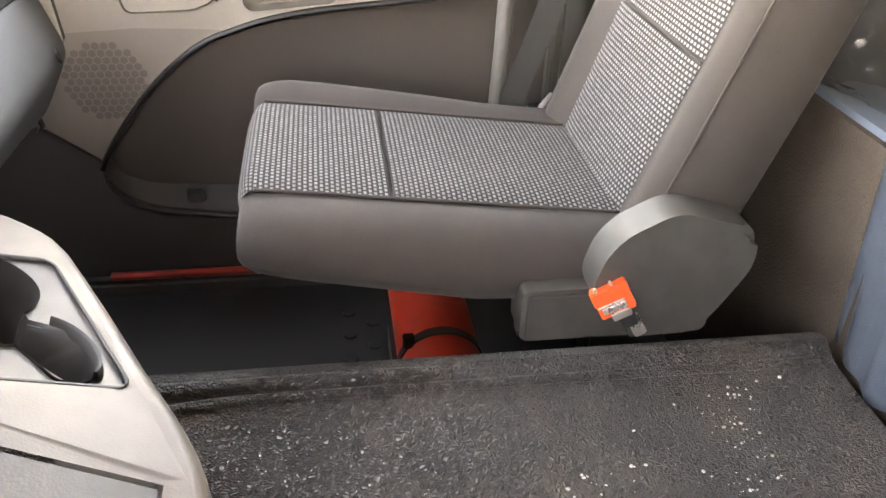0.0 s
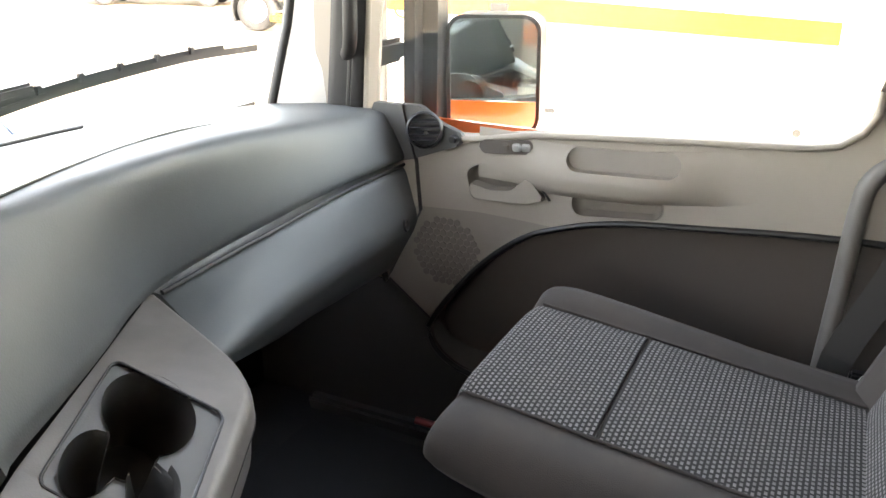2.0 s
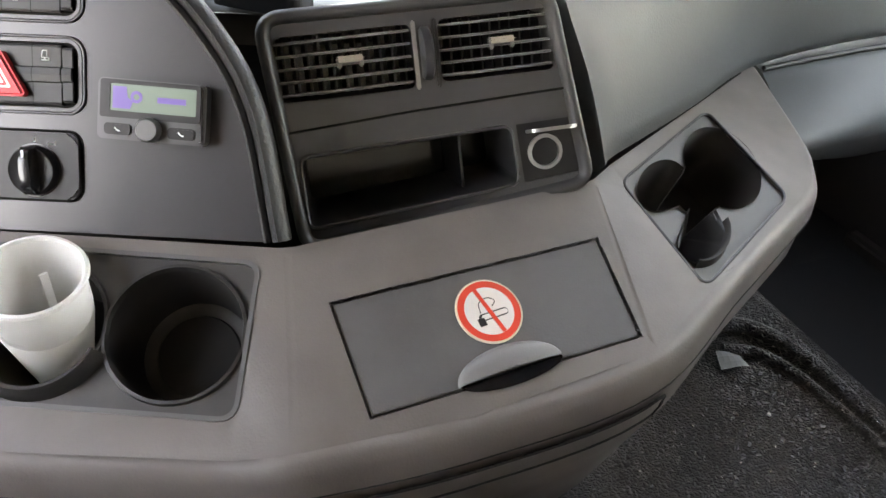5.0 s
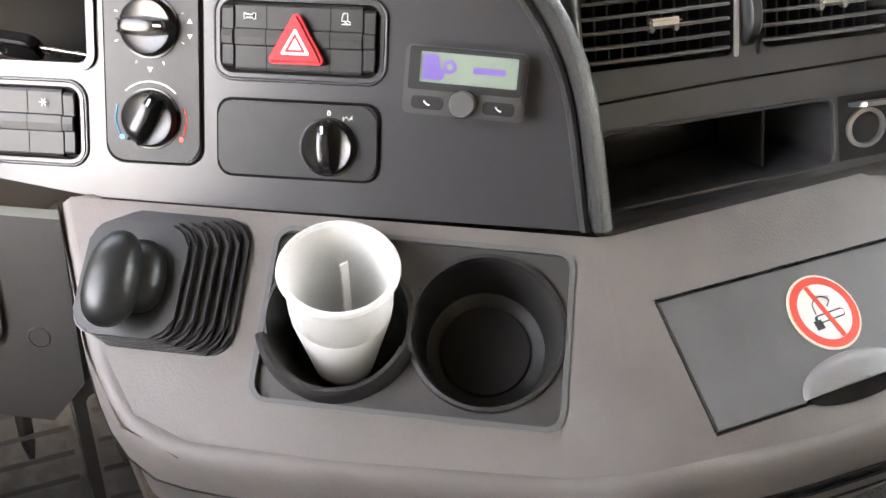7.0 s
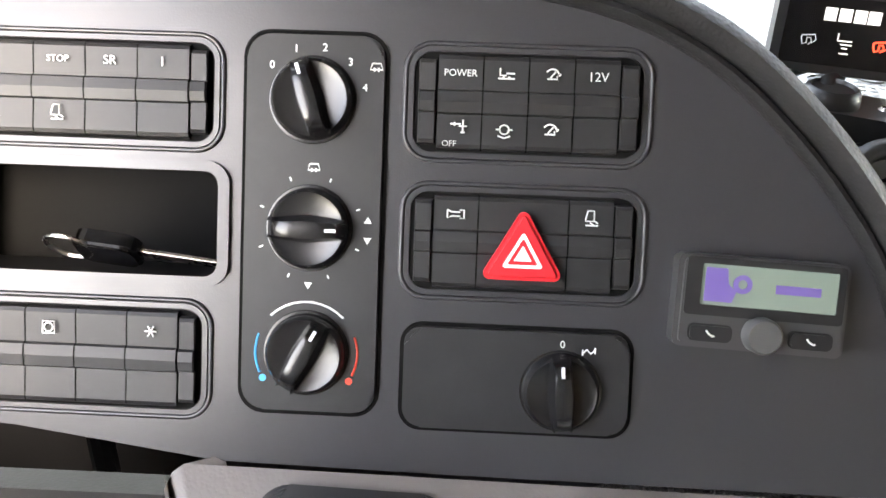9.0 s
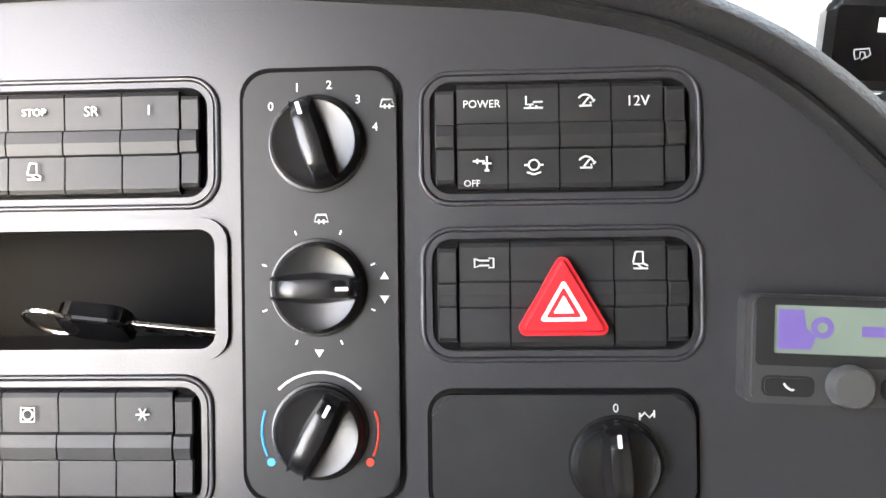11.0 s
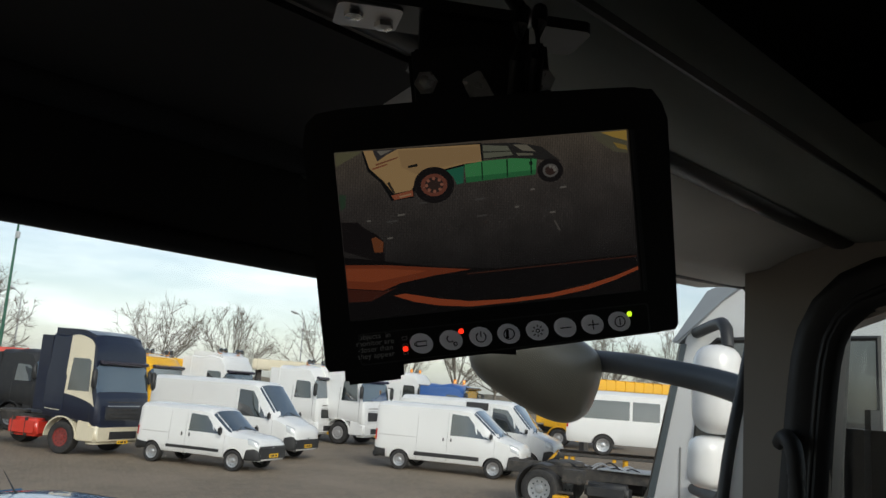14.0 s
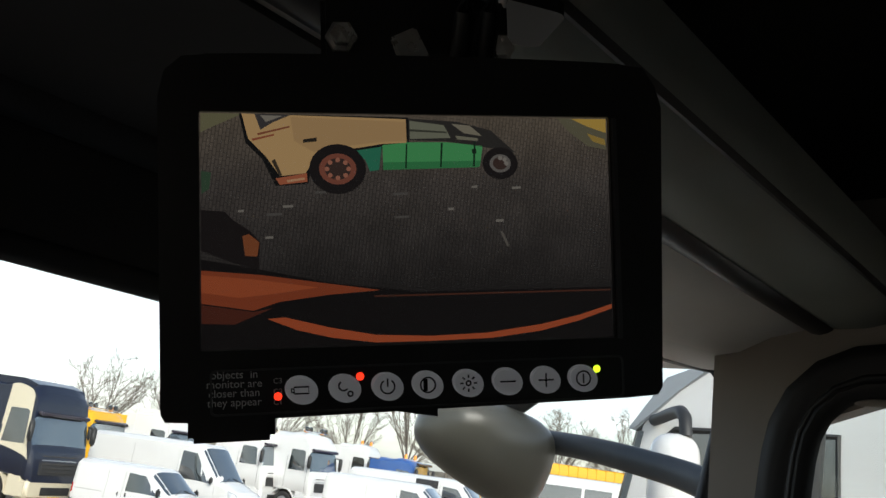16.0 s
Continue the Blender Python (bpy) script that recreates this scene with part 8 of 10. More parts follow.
def small_car():
    half, wb = 0.90, 2.674
    fr = V((2.524, 9.170), (3.528, 6.692), half)
    car = thing("hatchback_car", fr @ Vector((wb / 2, 0, 0)), "metallic blue five-door hatchback with slotted bright wheels, parked", "car")
    st = [(-0.66, 0.50, 0.40, 0.74, 0.82, 0.46), (-0.63, 0.66, 0.36, 0.93, 1.04, 0.55), (-0.56, 0.78, 0.32, 1.07, 1.22, 0.60), (-0.46, 0.87, 0.29, 1.15, 1.385, 0.62), (-0.34, 0.885, 0.28, 1.19, 1.475, 0.61), (0.0, 0.895, 0.27, 1.205, 1.53, 0.615), (0.5, 0.90, 0.26, 1.17, 1.562, 0.63), (1.0, 0.90, 0.255, 1.125, 1.562, 0.635), (1.4, 0.90, 0.25, 1.08, 1.525, 0.625), (1.66, 0.90, 0.25, 1.055, 1.465, 0.61), (2.0, 0.90, 0.245, 1.035, 1.29, 0.645), (2.36, 0.90, 0.24, 1.02, 1.105, 0.70), (2.50, 0.90, 0.24, 1.005, 1.05, 0.715), (2.75, 0.898, 0.235, 0.965, 1.015, 0.70), (2.95, 0.875, 0.23, 0.925, 0.975, 0.66), (3.2, 0.71, 0.24, 0.86, 0.905, 0.56), (3.4, 0.50, 0.26, 0.805, 0.845, 0.40), (3.5, 0.32, 0.30, 0.765, 0.81, 0.24), (3.55, 0.20, 0.40, 0.72, 0.78, 0.14)]
    sh = Smooth(fr, st)
    b = sh.skin()
    b.transform(fr)
    bmesh.ops.recalc_face_normals(b, faces=b.faces)
    part("body", carve(b, arches(fr, (0, wb), 0.325, 0.93, 1.13)), [M["bluecar"], M["clad"]], car, smooth=34)

    def nose(y, z, out=0.0):
        """The rounded front: bumper, lamps and grille lie on it."""
        f = lambda v, w: 3.64 - 0.52 * (abs(v) / 0.84) ** 2.6 - 0.4 * max(0, w - 0.60) - 0.35 * max(0, 0.30 - w)
        n = Vector((1, -(f(y + 0.01, z) - f(y - 0.01, z)) / 0.02, -(f(y, z + 0.01) - f(y, z - 0.01)) / 0.02)).normalized()
        return fr @ (Vector((f(y, z), y, z)) + n * out)

    def on_nose(y0, y1, low, high, out=0.006, n=14):
        """A thin panel on the front between two lines of (share, height)."""
        lo, hi = spline([(*q, 0) for q in low], n), spline([(*q, 0) for q in high], n)
        f, k = [], []
        for j in range(6):
            row = [a.lerp(c, j / 5) for a, c in zip(lo, hi)]
            f.append([nose(y0 + (y1 - y0) * q.x, q.y, out) for q in row])
            k.append([nose(y0 + (y1 - y0) * q.x, q.y, -0.012) for q in row])
        rim = lambda g: g[0] + [r[-1] for r in g[1:]] + g[-1][-2::-1] + [r[0] for r in g[-2:0:-1]]
        return loft([rim(f), rim(k)], True, bm=loft(f))

    skin = [[nose(y, 0.17 + (0.62 + 0.11 * (abs(y) / 0.84) ** 1.6) * j / 11) for y in np.linspace(-0.853, 0.853, 41)] for j in range(12)]
    skin.insert(0, [nose(y, 0.17) + fr.to_3x3() @ Vector((-0.10, 0, 0.01)) for y in np.linspace(-0.853, 0.853, 41)])
    part("front_bumper", loft(skin), M["bluecar"], car, smooth=60)
    part("windscreen", sh.screen(1.70, 2.43, 4.22, 0.004, 12), M["screenglass"], car, smooth=60)
    part("screen_surround", sh.screen(2.43, 2.51, 4.1, 0.005, 4), M["clad"], car, smooth=60)
    part("rear_window", sh.screen(-0.50, -0.36, 4.3), M["carglass"], car, smooth=60)
    for s in (1, -1):
        part("window_surround", sh.patch([(0.04, 3.03), (1.1, 3.02), (2.30, 3.03)], [(0.32, 3.92), (1.0, 3.99), (1.66, 3.90)], s, 0.003, 20), M["clad"], car, smooth=60)
        for nm, lo, hi in (("rear_quarter_window", [(0.09, 3.08), (0.33, 3.08)], [(0.34, 3.84), (0.46, 3.88)]), ("rear_side_window", [(0.38, 3.07), (1.04, 3.07)], [(0.51, 3.89), (1.02, 3.93)]), ("front_side_window", [(1.15, 3.07), (2.02, 3.07)], [(1.13, 3.93), (1.58, 3.86)]), ("front_quarter_window", [(2.06, 3.08), (2.25, 3.08)], [(1.93, 3.42), (1.97, 3.44)])):
            part(nm, sh.patch(lo, hi, s, 0.007), M["sideglass"], car, smooth=60)
        for nm, pts in (("door_gap", [(1.09, t) for t in np.linspace(0.7, 3.0, 12)]), ("door_gap", [(2.16 - 0.03 * (3 - t) ** 2 * 0.2, t) for t in np.linspace(0.7, 3.0, 12)]), ("door_gap", [(0.50 - 0.40 * max(0, (t - 1.5) / 1.5) ** 1.4, t) for t in np.linspace(1.2, 3.0, 12)]), ("sill_gap", [(x, 0.98) for x in np.linspace(0.42, 2.25, 12)]), ("hood_gap", [(x, 4.02) for x in np.linspace(2.52, 3.15, 12)]), ("roof_seam", [(x, 5.25) for x in np.linspace(-0.25, 1.62, 20)])):
            part(nm, side_line(sh, pts, s, 0.0045), M["clad"], car)
        part("sill_strip", sh.patch([(0.42, 0.45), (2.26, 0.45)], [(0.42, 0.92), (2.26, 0.92)], s, 0.020), M["bluecar"], car, smooth=60)
        for x in (0.34, 1.22):
            h = sh.p(x, 2.25, s)
            part("handle_bowl", lathe(fr @ Matrix.Translation(h) @ Matrix.Rotation(radians(-90 * s), 4, "X") @ Matrix.Diagonal((1.3, 0.8, 1, 1)), [(0.055, 0.001), (0.050, 0.004), (0.02, 0.0015), (0, 0.001)], 20), M["clad"], car, smooth=60)
            part("door_handle", tube(spline([fr @ (h + Vector(d)) for d in ((-0.10, 0.0, 0.005), (-0.06, s * 0.035, 0.010), (0.05, s * 0.038, 0.008), (0.10, 0, 0.0))], 12), 0.015, 8), M["bluecar"], car, smooth=60)
        if s < 0:
            m = sh.p(2.03, 3.1, s)
            mir = bmesh.new()
            bmesh.ops.create_uvsphere(mir, u_segments=20, v_segments=14, radius=1)
            for v in mir.verts:
                v.co = Vector(tuple(math.copysign(abs(c) ** 0.72, c) for c in v.co))
            mir.transform(fr @ Matrix.Translation(m + Vector((0.02, s * 0.17, 0.055))) @ Matrix.Diagonal((0.075, 0.125, 0.072, 1)))
            door_mirror = part("door_mirror", mir, M["bluedark"], car, smooth=80)
            part("mirror_foot", box(fr @ Matrix.Translation(m + Vector((0.03, s * 0.05, 0.0))), (0.10, 0.16, 0.035), 0.012), M["clad"], door_mirror)
        for x in (0, wb):
            part("arch_lip", lathe(fr @ Matrix.Translation((x, s * 0.885, 0.325)) @ Matrix.Rotation(radians(-90 * s), 4, "X"), [(0.363, -0.03), (0.363, 0.016), (0.372, 0.020), (0.392, 0.012), (0.40, -0.01)], 24, a0=-math.pi + 0.1 if s > 0 else 0.1, a1=-0.1 if s > 0 else math.pi - 0.1), M["bluecar"], car, smooth=60)
            wheel(fr, x, s * 0.90, s, 0.325, 0.20, M["alloy"], car, 10, 0.70)
        y0, y1 = s * 0.50, s * 0.85
        part("headlight", on_nose(y0, y1, [(0.0, 0.722), (0.25, 0.69), (0.7, 0.675), (1.0, 0.74)], [(0.0, 0.735), (0.3, 0.80), (0.7, 0.868), (1.0, 0.865)], 0.010), M["headlamp"], car, "clear headlight", smooth=60)
        for yy, zz, r in ((0.63, 0.742, 0.026), (0.745, 0.772, 0.036)):
            c = nose(s * yy, zz, 0.008)
            n = (nose(s * yy, zz, 0.02) - c).normalized()
            part("lamp_bowl", lathe(F(c, n.orthogonal(), n.cross(n.orthogonal())), [(r, 0.001), (r * 0.92, 0.006), (r * 0.6, 0.002), (r * 0.3, 0.004), (0, 0.006)], 20), M["bowl"], car, smooth=50)
        part("fog_recess", on_nose(s * 0.50, s * 0.78, [(0.0, 0.335), (1.0, 0.345)], [(0.0, 0.435), (1.0, 0.425)], 0.004), M["clad"], car)
        part("fog_light", on_nose(s * 0.53, s * 0.74, [(0.0, 0.352), (1.0, 0.358)], [(0.0, 0.415), (1.0, 0.410)], 0.009), M["vanlamp"], car, smooth=60)
        part("fog_lamp_core", on_nose(s * 0.655, s * 0.70, [(0.0, 0.362), (1.0, 0.362)], [(0.0, 0.405), (1.0, 0.405)], 0.012), M["amber"], car)
        part("tail_light", sh.patch([(-0.60, 2.3), (-0.40, 2.25)], [(-0.56, 3.3), (-0.42, 3.15)], s, 0.010), M["taillamp"], car, "red tail light", smooth=60)
        part("wiper", tube([fr @ sh.p(2.42, 6.3 if s > 0 else 4.7, 1 if s > 0 else -1, 0.03), fr @ sh.p(2.36, 5.0 if s > 0 else 6.2, 1 if s > 0 else -1, 0.03), fr @ sh.p(2.34, 4.5 if s > 0 else 6.9, 1 if s > 0 else -1, 0.025)], 0.012, 6), M["clad"], car)
    part("upper_grille", on_nose(-0.49, 0.49, [(0.0, 0.715), (0.25, 0.69), (0.5, 0.682), (0.75, 0.69), (1.0, 0.715)], [(0.0, 0.735), (0.25, 0.755), (0.5, 0.760), (0.75, 0.755), (1.0, 0.735)], 0.004, 24), M["clad"], car, smooth=60)
    part("grille_trim", tube([nose(y, 0.684 + 0.12 * y * y, 0.010) for y in np.linspace(-0.48, 0.48, 21)], 0.006, 6), M["chrome"], car)
    part("bumper_gap", tube([nose(y, 0.775 + 0.10 * (abs(y) / 0.84) ** 1.6, 0.002) for y in np.linspace(-0.5, 0.5, 21)], 0.004, 6), M["clad"], car)
    part("lower_grille", on_nose(-0.50, 0.50, [(0.0, 0.27), (0.5, 0.25), (1.0, 0.27)], [(0.0, 0.40), (0.5, 0.43), (1.0, 0.40)], 0.003, 20), M["clad"], car, smooth=60)
    for z in (0.295, 0.335, 0.375):
        part("grille_bar", tube([nose(y, z, 0.006) for y in np.linspace(-0.46, 0.46, 15)], 0.006, 5), M["frame"], car)
    part("bumper_lip", tube([nose(y, 0.185, 0.012) for y in np.linspace(-0.80, 0.80, 25)], 0.022, 8), M["bluecar"], car, smooth=60)
    bf = fr @ F((3.575, 0, 0.735), (0, 1, 0), (-0.35, 0, 1))
    part("badge", lathe(bf, [(0.066, 0), (0.064, 0.014), (0.053, 0.014), (0.050, 0.006), (0, 0.007)], 24), M["chrome"], car, smooth=40)
    plate_bars(fr, 3.648, 0.545, 0, car, 0.56, 0.12)
    part("rear_bumper", box(fr, (0.16, 1.20, 0.24), 0.07, 3, at=(-0.60, 0, 0.50)), M["bluecar"], car, smooth=60)
    part("roof_spoiler", box(fr, (0.20, 1.10, 0.035), 0.015, at=(-0.40, 0, 1.475), turn=pose(0, 0, 0, 0, -14, 0)), M["bluecar"], car, smooth=60)
    part("antenna", tube([fr @ Vector((0.22, 0, 1.56)), fr @ Vector((0.17, 0, 1.585)), fr @ Vector((-0.02, 0, 1.77))], [0.018, 0.010, 0.003], 8), M["clad"], car)


small_car()


def van(rear, front, label, length, height, width, nose, belt=1.05, roof_front=None, r=0.33, windows=False, clad=True, lift=0.0, over=0.85, hood=0.95, slope=0.75, body=None, vent=False, steel=M["alloy"]):
    fr = Matrix.Translation((0, 0, lift)) @ V(rear, front, width / 2)
    wb = math.hypot(front[0] - rear[0], front[1] - rear[1])
    v = thing("minibus" if windows else "van", fr @ Vector((wb / 2, 0, 0)), label, "minibus" if windows else "van", group="" if windows else "white vans in the yard")
    w = width / 2
    f = wb + nose  # front end
    rf = roof_front if roof_front else wb - 0.75
    base = hood + 0.14 * (height - hood)
    st = [(-over, w - 0.04, 0.45, belt, height - 0.06, w - 0.14), (-over + 0.06, w - 0.01, 0.40, belt, height - 0.01, w - 0.10), (0, w, 0.38, belt, height, w - 0.10), (rf - 0.6, w, 0.38, belt, height, w - 0.10), (rf, w, 0.38, belt, height - 0.03, w - 0.12), (rf + 0.14, w, 0.38, belt, height - 0.10, w - 0.15), (rf + slope, w - 0.01, 0.36, belt, base, w - 0.18), (rf + slope + 0.10, w - 0.01, 0.36, belt - 0.03, base - 0.04, w - 0.19), (f - 0.34, w - 0.04, 0.34, hood - 0.07, hood, w - 0.24), (f - 0.16, w - 0.09, 0.34, hood - 0.13, hood - 0.06, w - 0.30), (f - 0.05, w - 0.15, 0.34, hood - 0.24, hood - 0.17, w - 0.36), (f, w - 0.22, 0.36, hood - 0.42, hood - 0.36, w - 0.40)]
    sh = Shell(fr, st, 0.11)
    b = sh.skin()
    b.transform(fr)
    wh = body or M["whitecar"]
    part("body", carve(b, arches(fr, (0, wb), r, w, 1.14)), [wh, M["clad"]], v, smooth=38)
    part("windscreen", sh.screen(rf + 0.17, rf + slope - 0.02, 4.15), M["screenglass"], v, smooth=60)
    for s in (1, -1):
        part("cab_window", sh.patch([(rf - 0.62, 3.06), (rf + slope - 0.30, 3.06)], [(rf - 0.60, 3.86), (rf - 0.02, 3.84)], s), M["carglass"], v, smooth=60)
        if windows:
            for x0, x1 in ((-0.7, 0.85), (0.95, 1.85)):
                part("side_window", sh.patch([(x0, 3.10), (x1, 3.10)], [(x0, 3.80), (x1, 3.80)], s), M["carglass"], v, smooth=60)
        for x in (rf - 0.72, rf + slope - 0.15):
            part("door_gap", side_line(sh, [(x, t) for t in np.linspace(0.5, 3.0 if x > rf else 3.9, 8)], s, 0.0035), M["clad"], v)
        if not windows:
            part("door_gap", side_line(sh, [(0.62, t) for t in np.linspace(0.5, 3.9, 8)], s, 0.0035), M["clad"], v)
            part("slide_rail", side_line(sh, [(x, 2.75) for x in np.linspace(-over + 0.15, 0.55, 6)], s, 0.005), M["clad"], v)
        if clad:
            part("side_strip", sh.patch([(0.55, 1.15), (wb - 0.5, 1.15)], [(0.55, 1.5), (wb - 0.5, 1.5)], s, 0.015), M["clad"], v, smooth=60)
        for x in (rf - 0.58, rf - 0.86):
            part("door_handle", box(fr @ Matrix.Translation(sh.p(x, 2.75, s)), (0.05, 0.04, 0.12), 0.012), M["clad"], v)
        part("headlight", sh.patch([(f - 0.34, 2.5), (f - 0.06, 2.4)], [(f - 0.42, 3.3), (f - 0.10, 3.6)], s, 0.010), M["vanlamp"], v, smooth=60)
        part("tail_light", sh.patch([(-over + 0.005, 2.2), (-over + 0.07, 2.2)], [(-over + 0.005, 3.1), (-over + 0.07, 3.1)], s, 0.012), M["taillamp"], v, smooth=60)
        m = sh.p(rf + slope - 0.25, 3.15, s)
        part("door_mirror", box(fr @ Matrix.Translation(m + Vector((0, s * 0.14, 0.10))), (0.10, 0.20, 0.26), 0.05, 2), M["clad"], v, smooth=60)
        part("wiper", tube([fr @ sh.p(rf + slope + 0.04, 5.5, s, 0.02), fr @ sh.p(rf + slope - 0.10, 6.8, s, 0.02)], 0.012, 6), M["clad"], v)
        for x in (0, wb):
            wheel(fr, x, s * (w - 0.03), s, r, 0.22, steel, v, 0, 0.66)
    for s in (1, -1):
        part("bumper_corner", sh.patch([(f - 0.50, 0.2), (f - 0.004, 0.2)], [(f - 0.40, 1.9), (f - 0.004, 2.4)], s, 0.022), M["clad"], v, smooth=60)
        if clad:
            part("rear_corner", sh.patch([(-over + 0.004, 0.15), (-over + 0.42, 0.15)], [(-over + 0.004, 1.55), (-over + 0.42, 1.45)], s, 0.022), M["clad"], v, smooth=60)
    bm = box(fr, (0.16, 2 * (w - 0.17), min(0.42, hood - 0.44)), 0.05, 4, at=(f - 0.04, 0, 0.36 + min(0.21, hood / 2 - 0.22)))
    part("front_bumper", bm, M["clad"], v, smooth=60)
    part("grille", box(fr, (0.16, width * 0.42, 0.13), 0.03, at=(f - 0.06, 0, 0.70)), M["clad"], v, smooth=60)
    part("badge", lathe(fr @ F((f + 0.025, 0, 0.74), (0, 1, 0), (0, 0, 1)), [(0.06, 0), (0.05, 0.01), (0, 0.01)], 16), M["chrome"], v)
    part("rear_bumper", box(fr, (0.16, width - 0.1, 0.24), 0.05, 3, at=(-over, 0, 0.48)), M["clad"], v, smooth=60)
    plate_bars(fr, f + 0.045, 0.50, 0, v)
    if vent:
        part("roof_box_window", sh.patch([(rf - 1.7, 3.75), (rf - 0.8, 3.75)], [(rf - 1.7, 4.05), (rf - 0.8, 4.05)], -1, 0.02), M["clad"], v)
        part("roof_box_window", sh.patch([(rf - 1.7, 3.75), (rf - 0.8, 3.75)], [(rf - 1.7, 4.05), (rf - 0.8, 4.05)], 1, 0.02), M["clad"], v)
    return v


def along(front, deg, wb):
    a = radians(deg)
    return (front[0] - wb * math.cos(a), front[1] - wb * math.sin(a))


van((13.09, 25.3), (14.29, 22.55), "small white delivery van with black bumpers and steel wheels", 4.5, 1.82, 1.79, 0.86, 1.02, roof_front=1.95, r=0.31, over=0.62, hood=1.03, slope=0.86)
van((20.68, 22.04), (22.17, 18.985), "white panel van with black side strips and tall bonnet", 5.4, 2.30, 2.0, 0.93, 1.25, roof_front=2.45, r=0.33, over=0.95, hood=1.20, slope=1.12)
van(along((17.65, 25.55), -66, 4.1), (17.65, 25.55), "large white high-roof panel van with a black nose", 6.9, 2.66, 2.0, 0.98, 1.35, roof_front=3.25, r=0.35, over=1.3, hood=1.25, slope=1.05)
van(along((25.7, 20.25), -66, 4.1), (25.7, 20.25), "white high-roof van with a dark glazed panel in its side", 6.9, 2.55, 2.0, 0.98, 1.35, roof_front=3.2, r=0.35, over=1.3, hood=1.25, slope=1.05, vent=True)
van((24.68, 16.3), along((24.68, 16.3), 124, 3.9), "white minibus with long dark side windows on a yellow trailer", 5.9, 2.15, 1.94, 0.85, 1.12, roof_front=3.2, r=0.34, windows=True, clad=False, lift=1.04, over=1.25, hood=1.1)
# the yellow trailer under the minibus
tr = thing("car_trailer", (26.5, 15.2, 0), "low yellow steel car trailer under the minibus", "trailer")
TF = V((24.68, 16.3), along((24.68, 16.3), 124, 3.9), 0.97)
for y in (-0.85, 0.85):
    part("deck_rail", box(TF, (6.2, 0.32, 0.10), 0.02, at=(1.6, y, 0.985)), M["frame"], tr)
    for x in (-1.0, 0.8, 2.6, 4.2):
        part("leg", box(TF, (0.12, 0.12, 0.94), at=(x, y, 0.47)), M["yellow"], tr)
for x in (-1.2, 0.4, 2.0, 3.8):
    part("cross_beam", box(TF, (0.12, 1.9, 0.10), at=(x, 0, 0.88)), M["yellow"], tr)
for s in (1, -1):
    part("tail_ramp", box(TF, (1.3, 0.34, 0.06), 0.01, at=(-1.95, s * 0.85, 0.50), turn=pose(0, 0, 0, 0, -50, 0)), M["yellow"], tr)


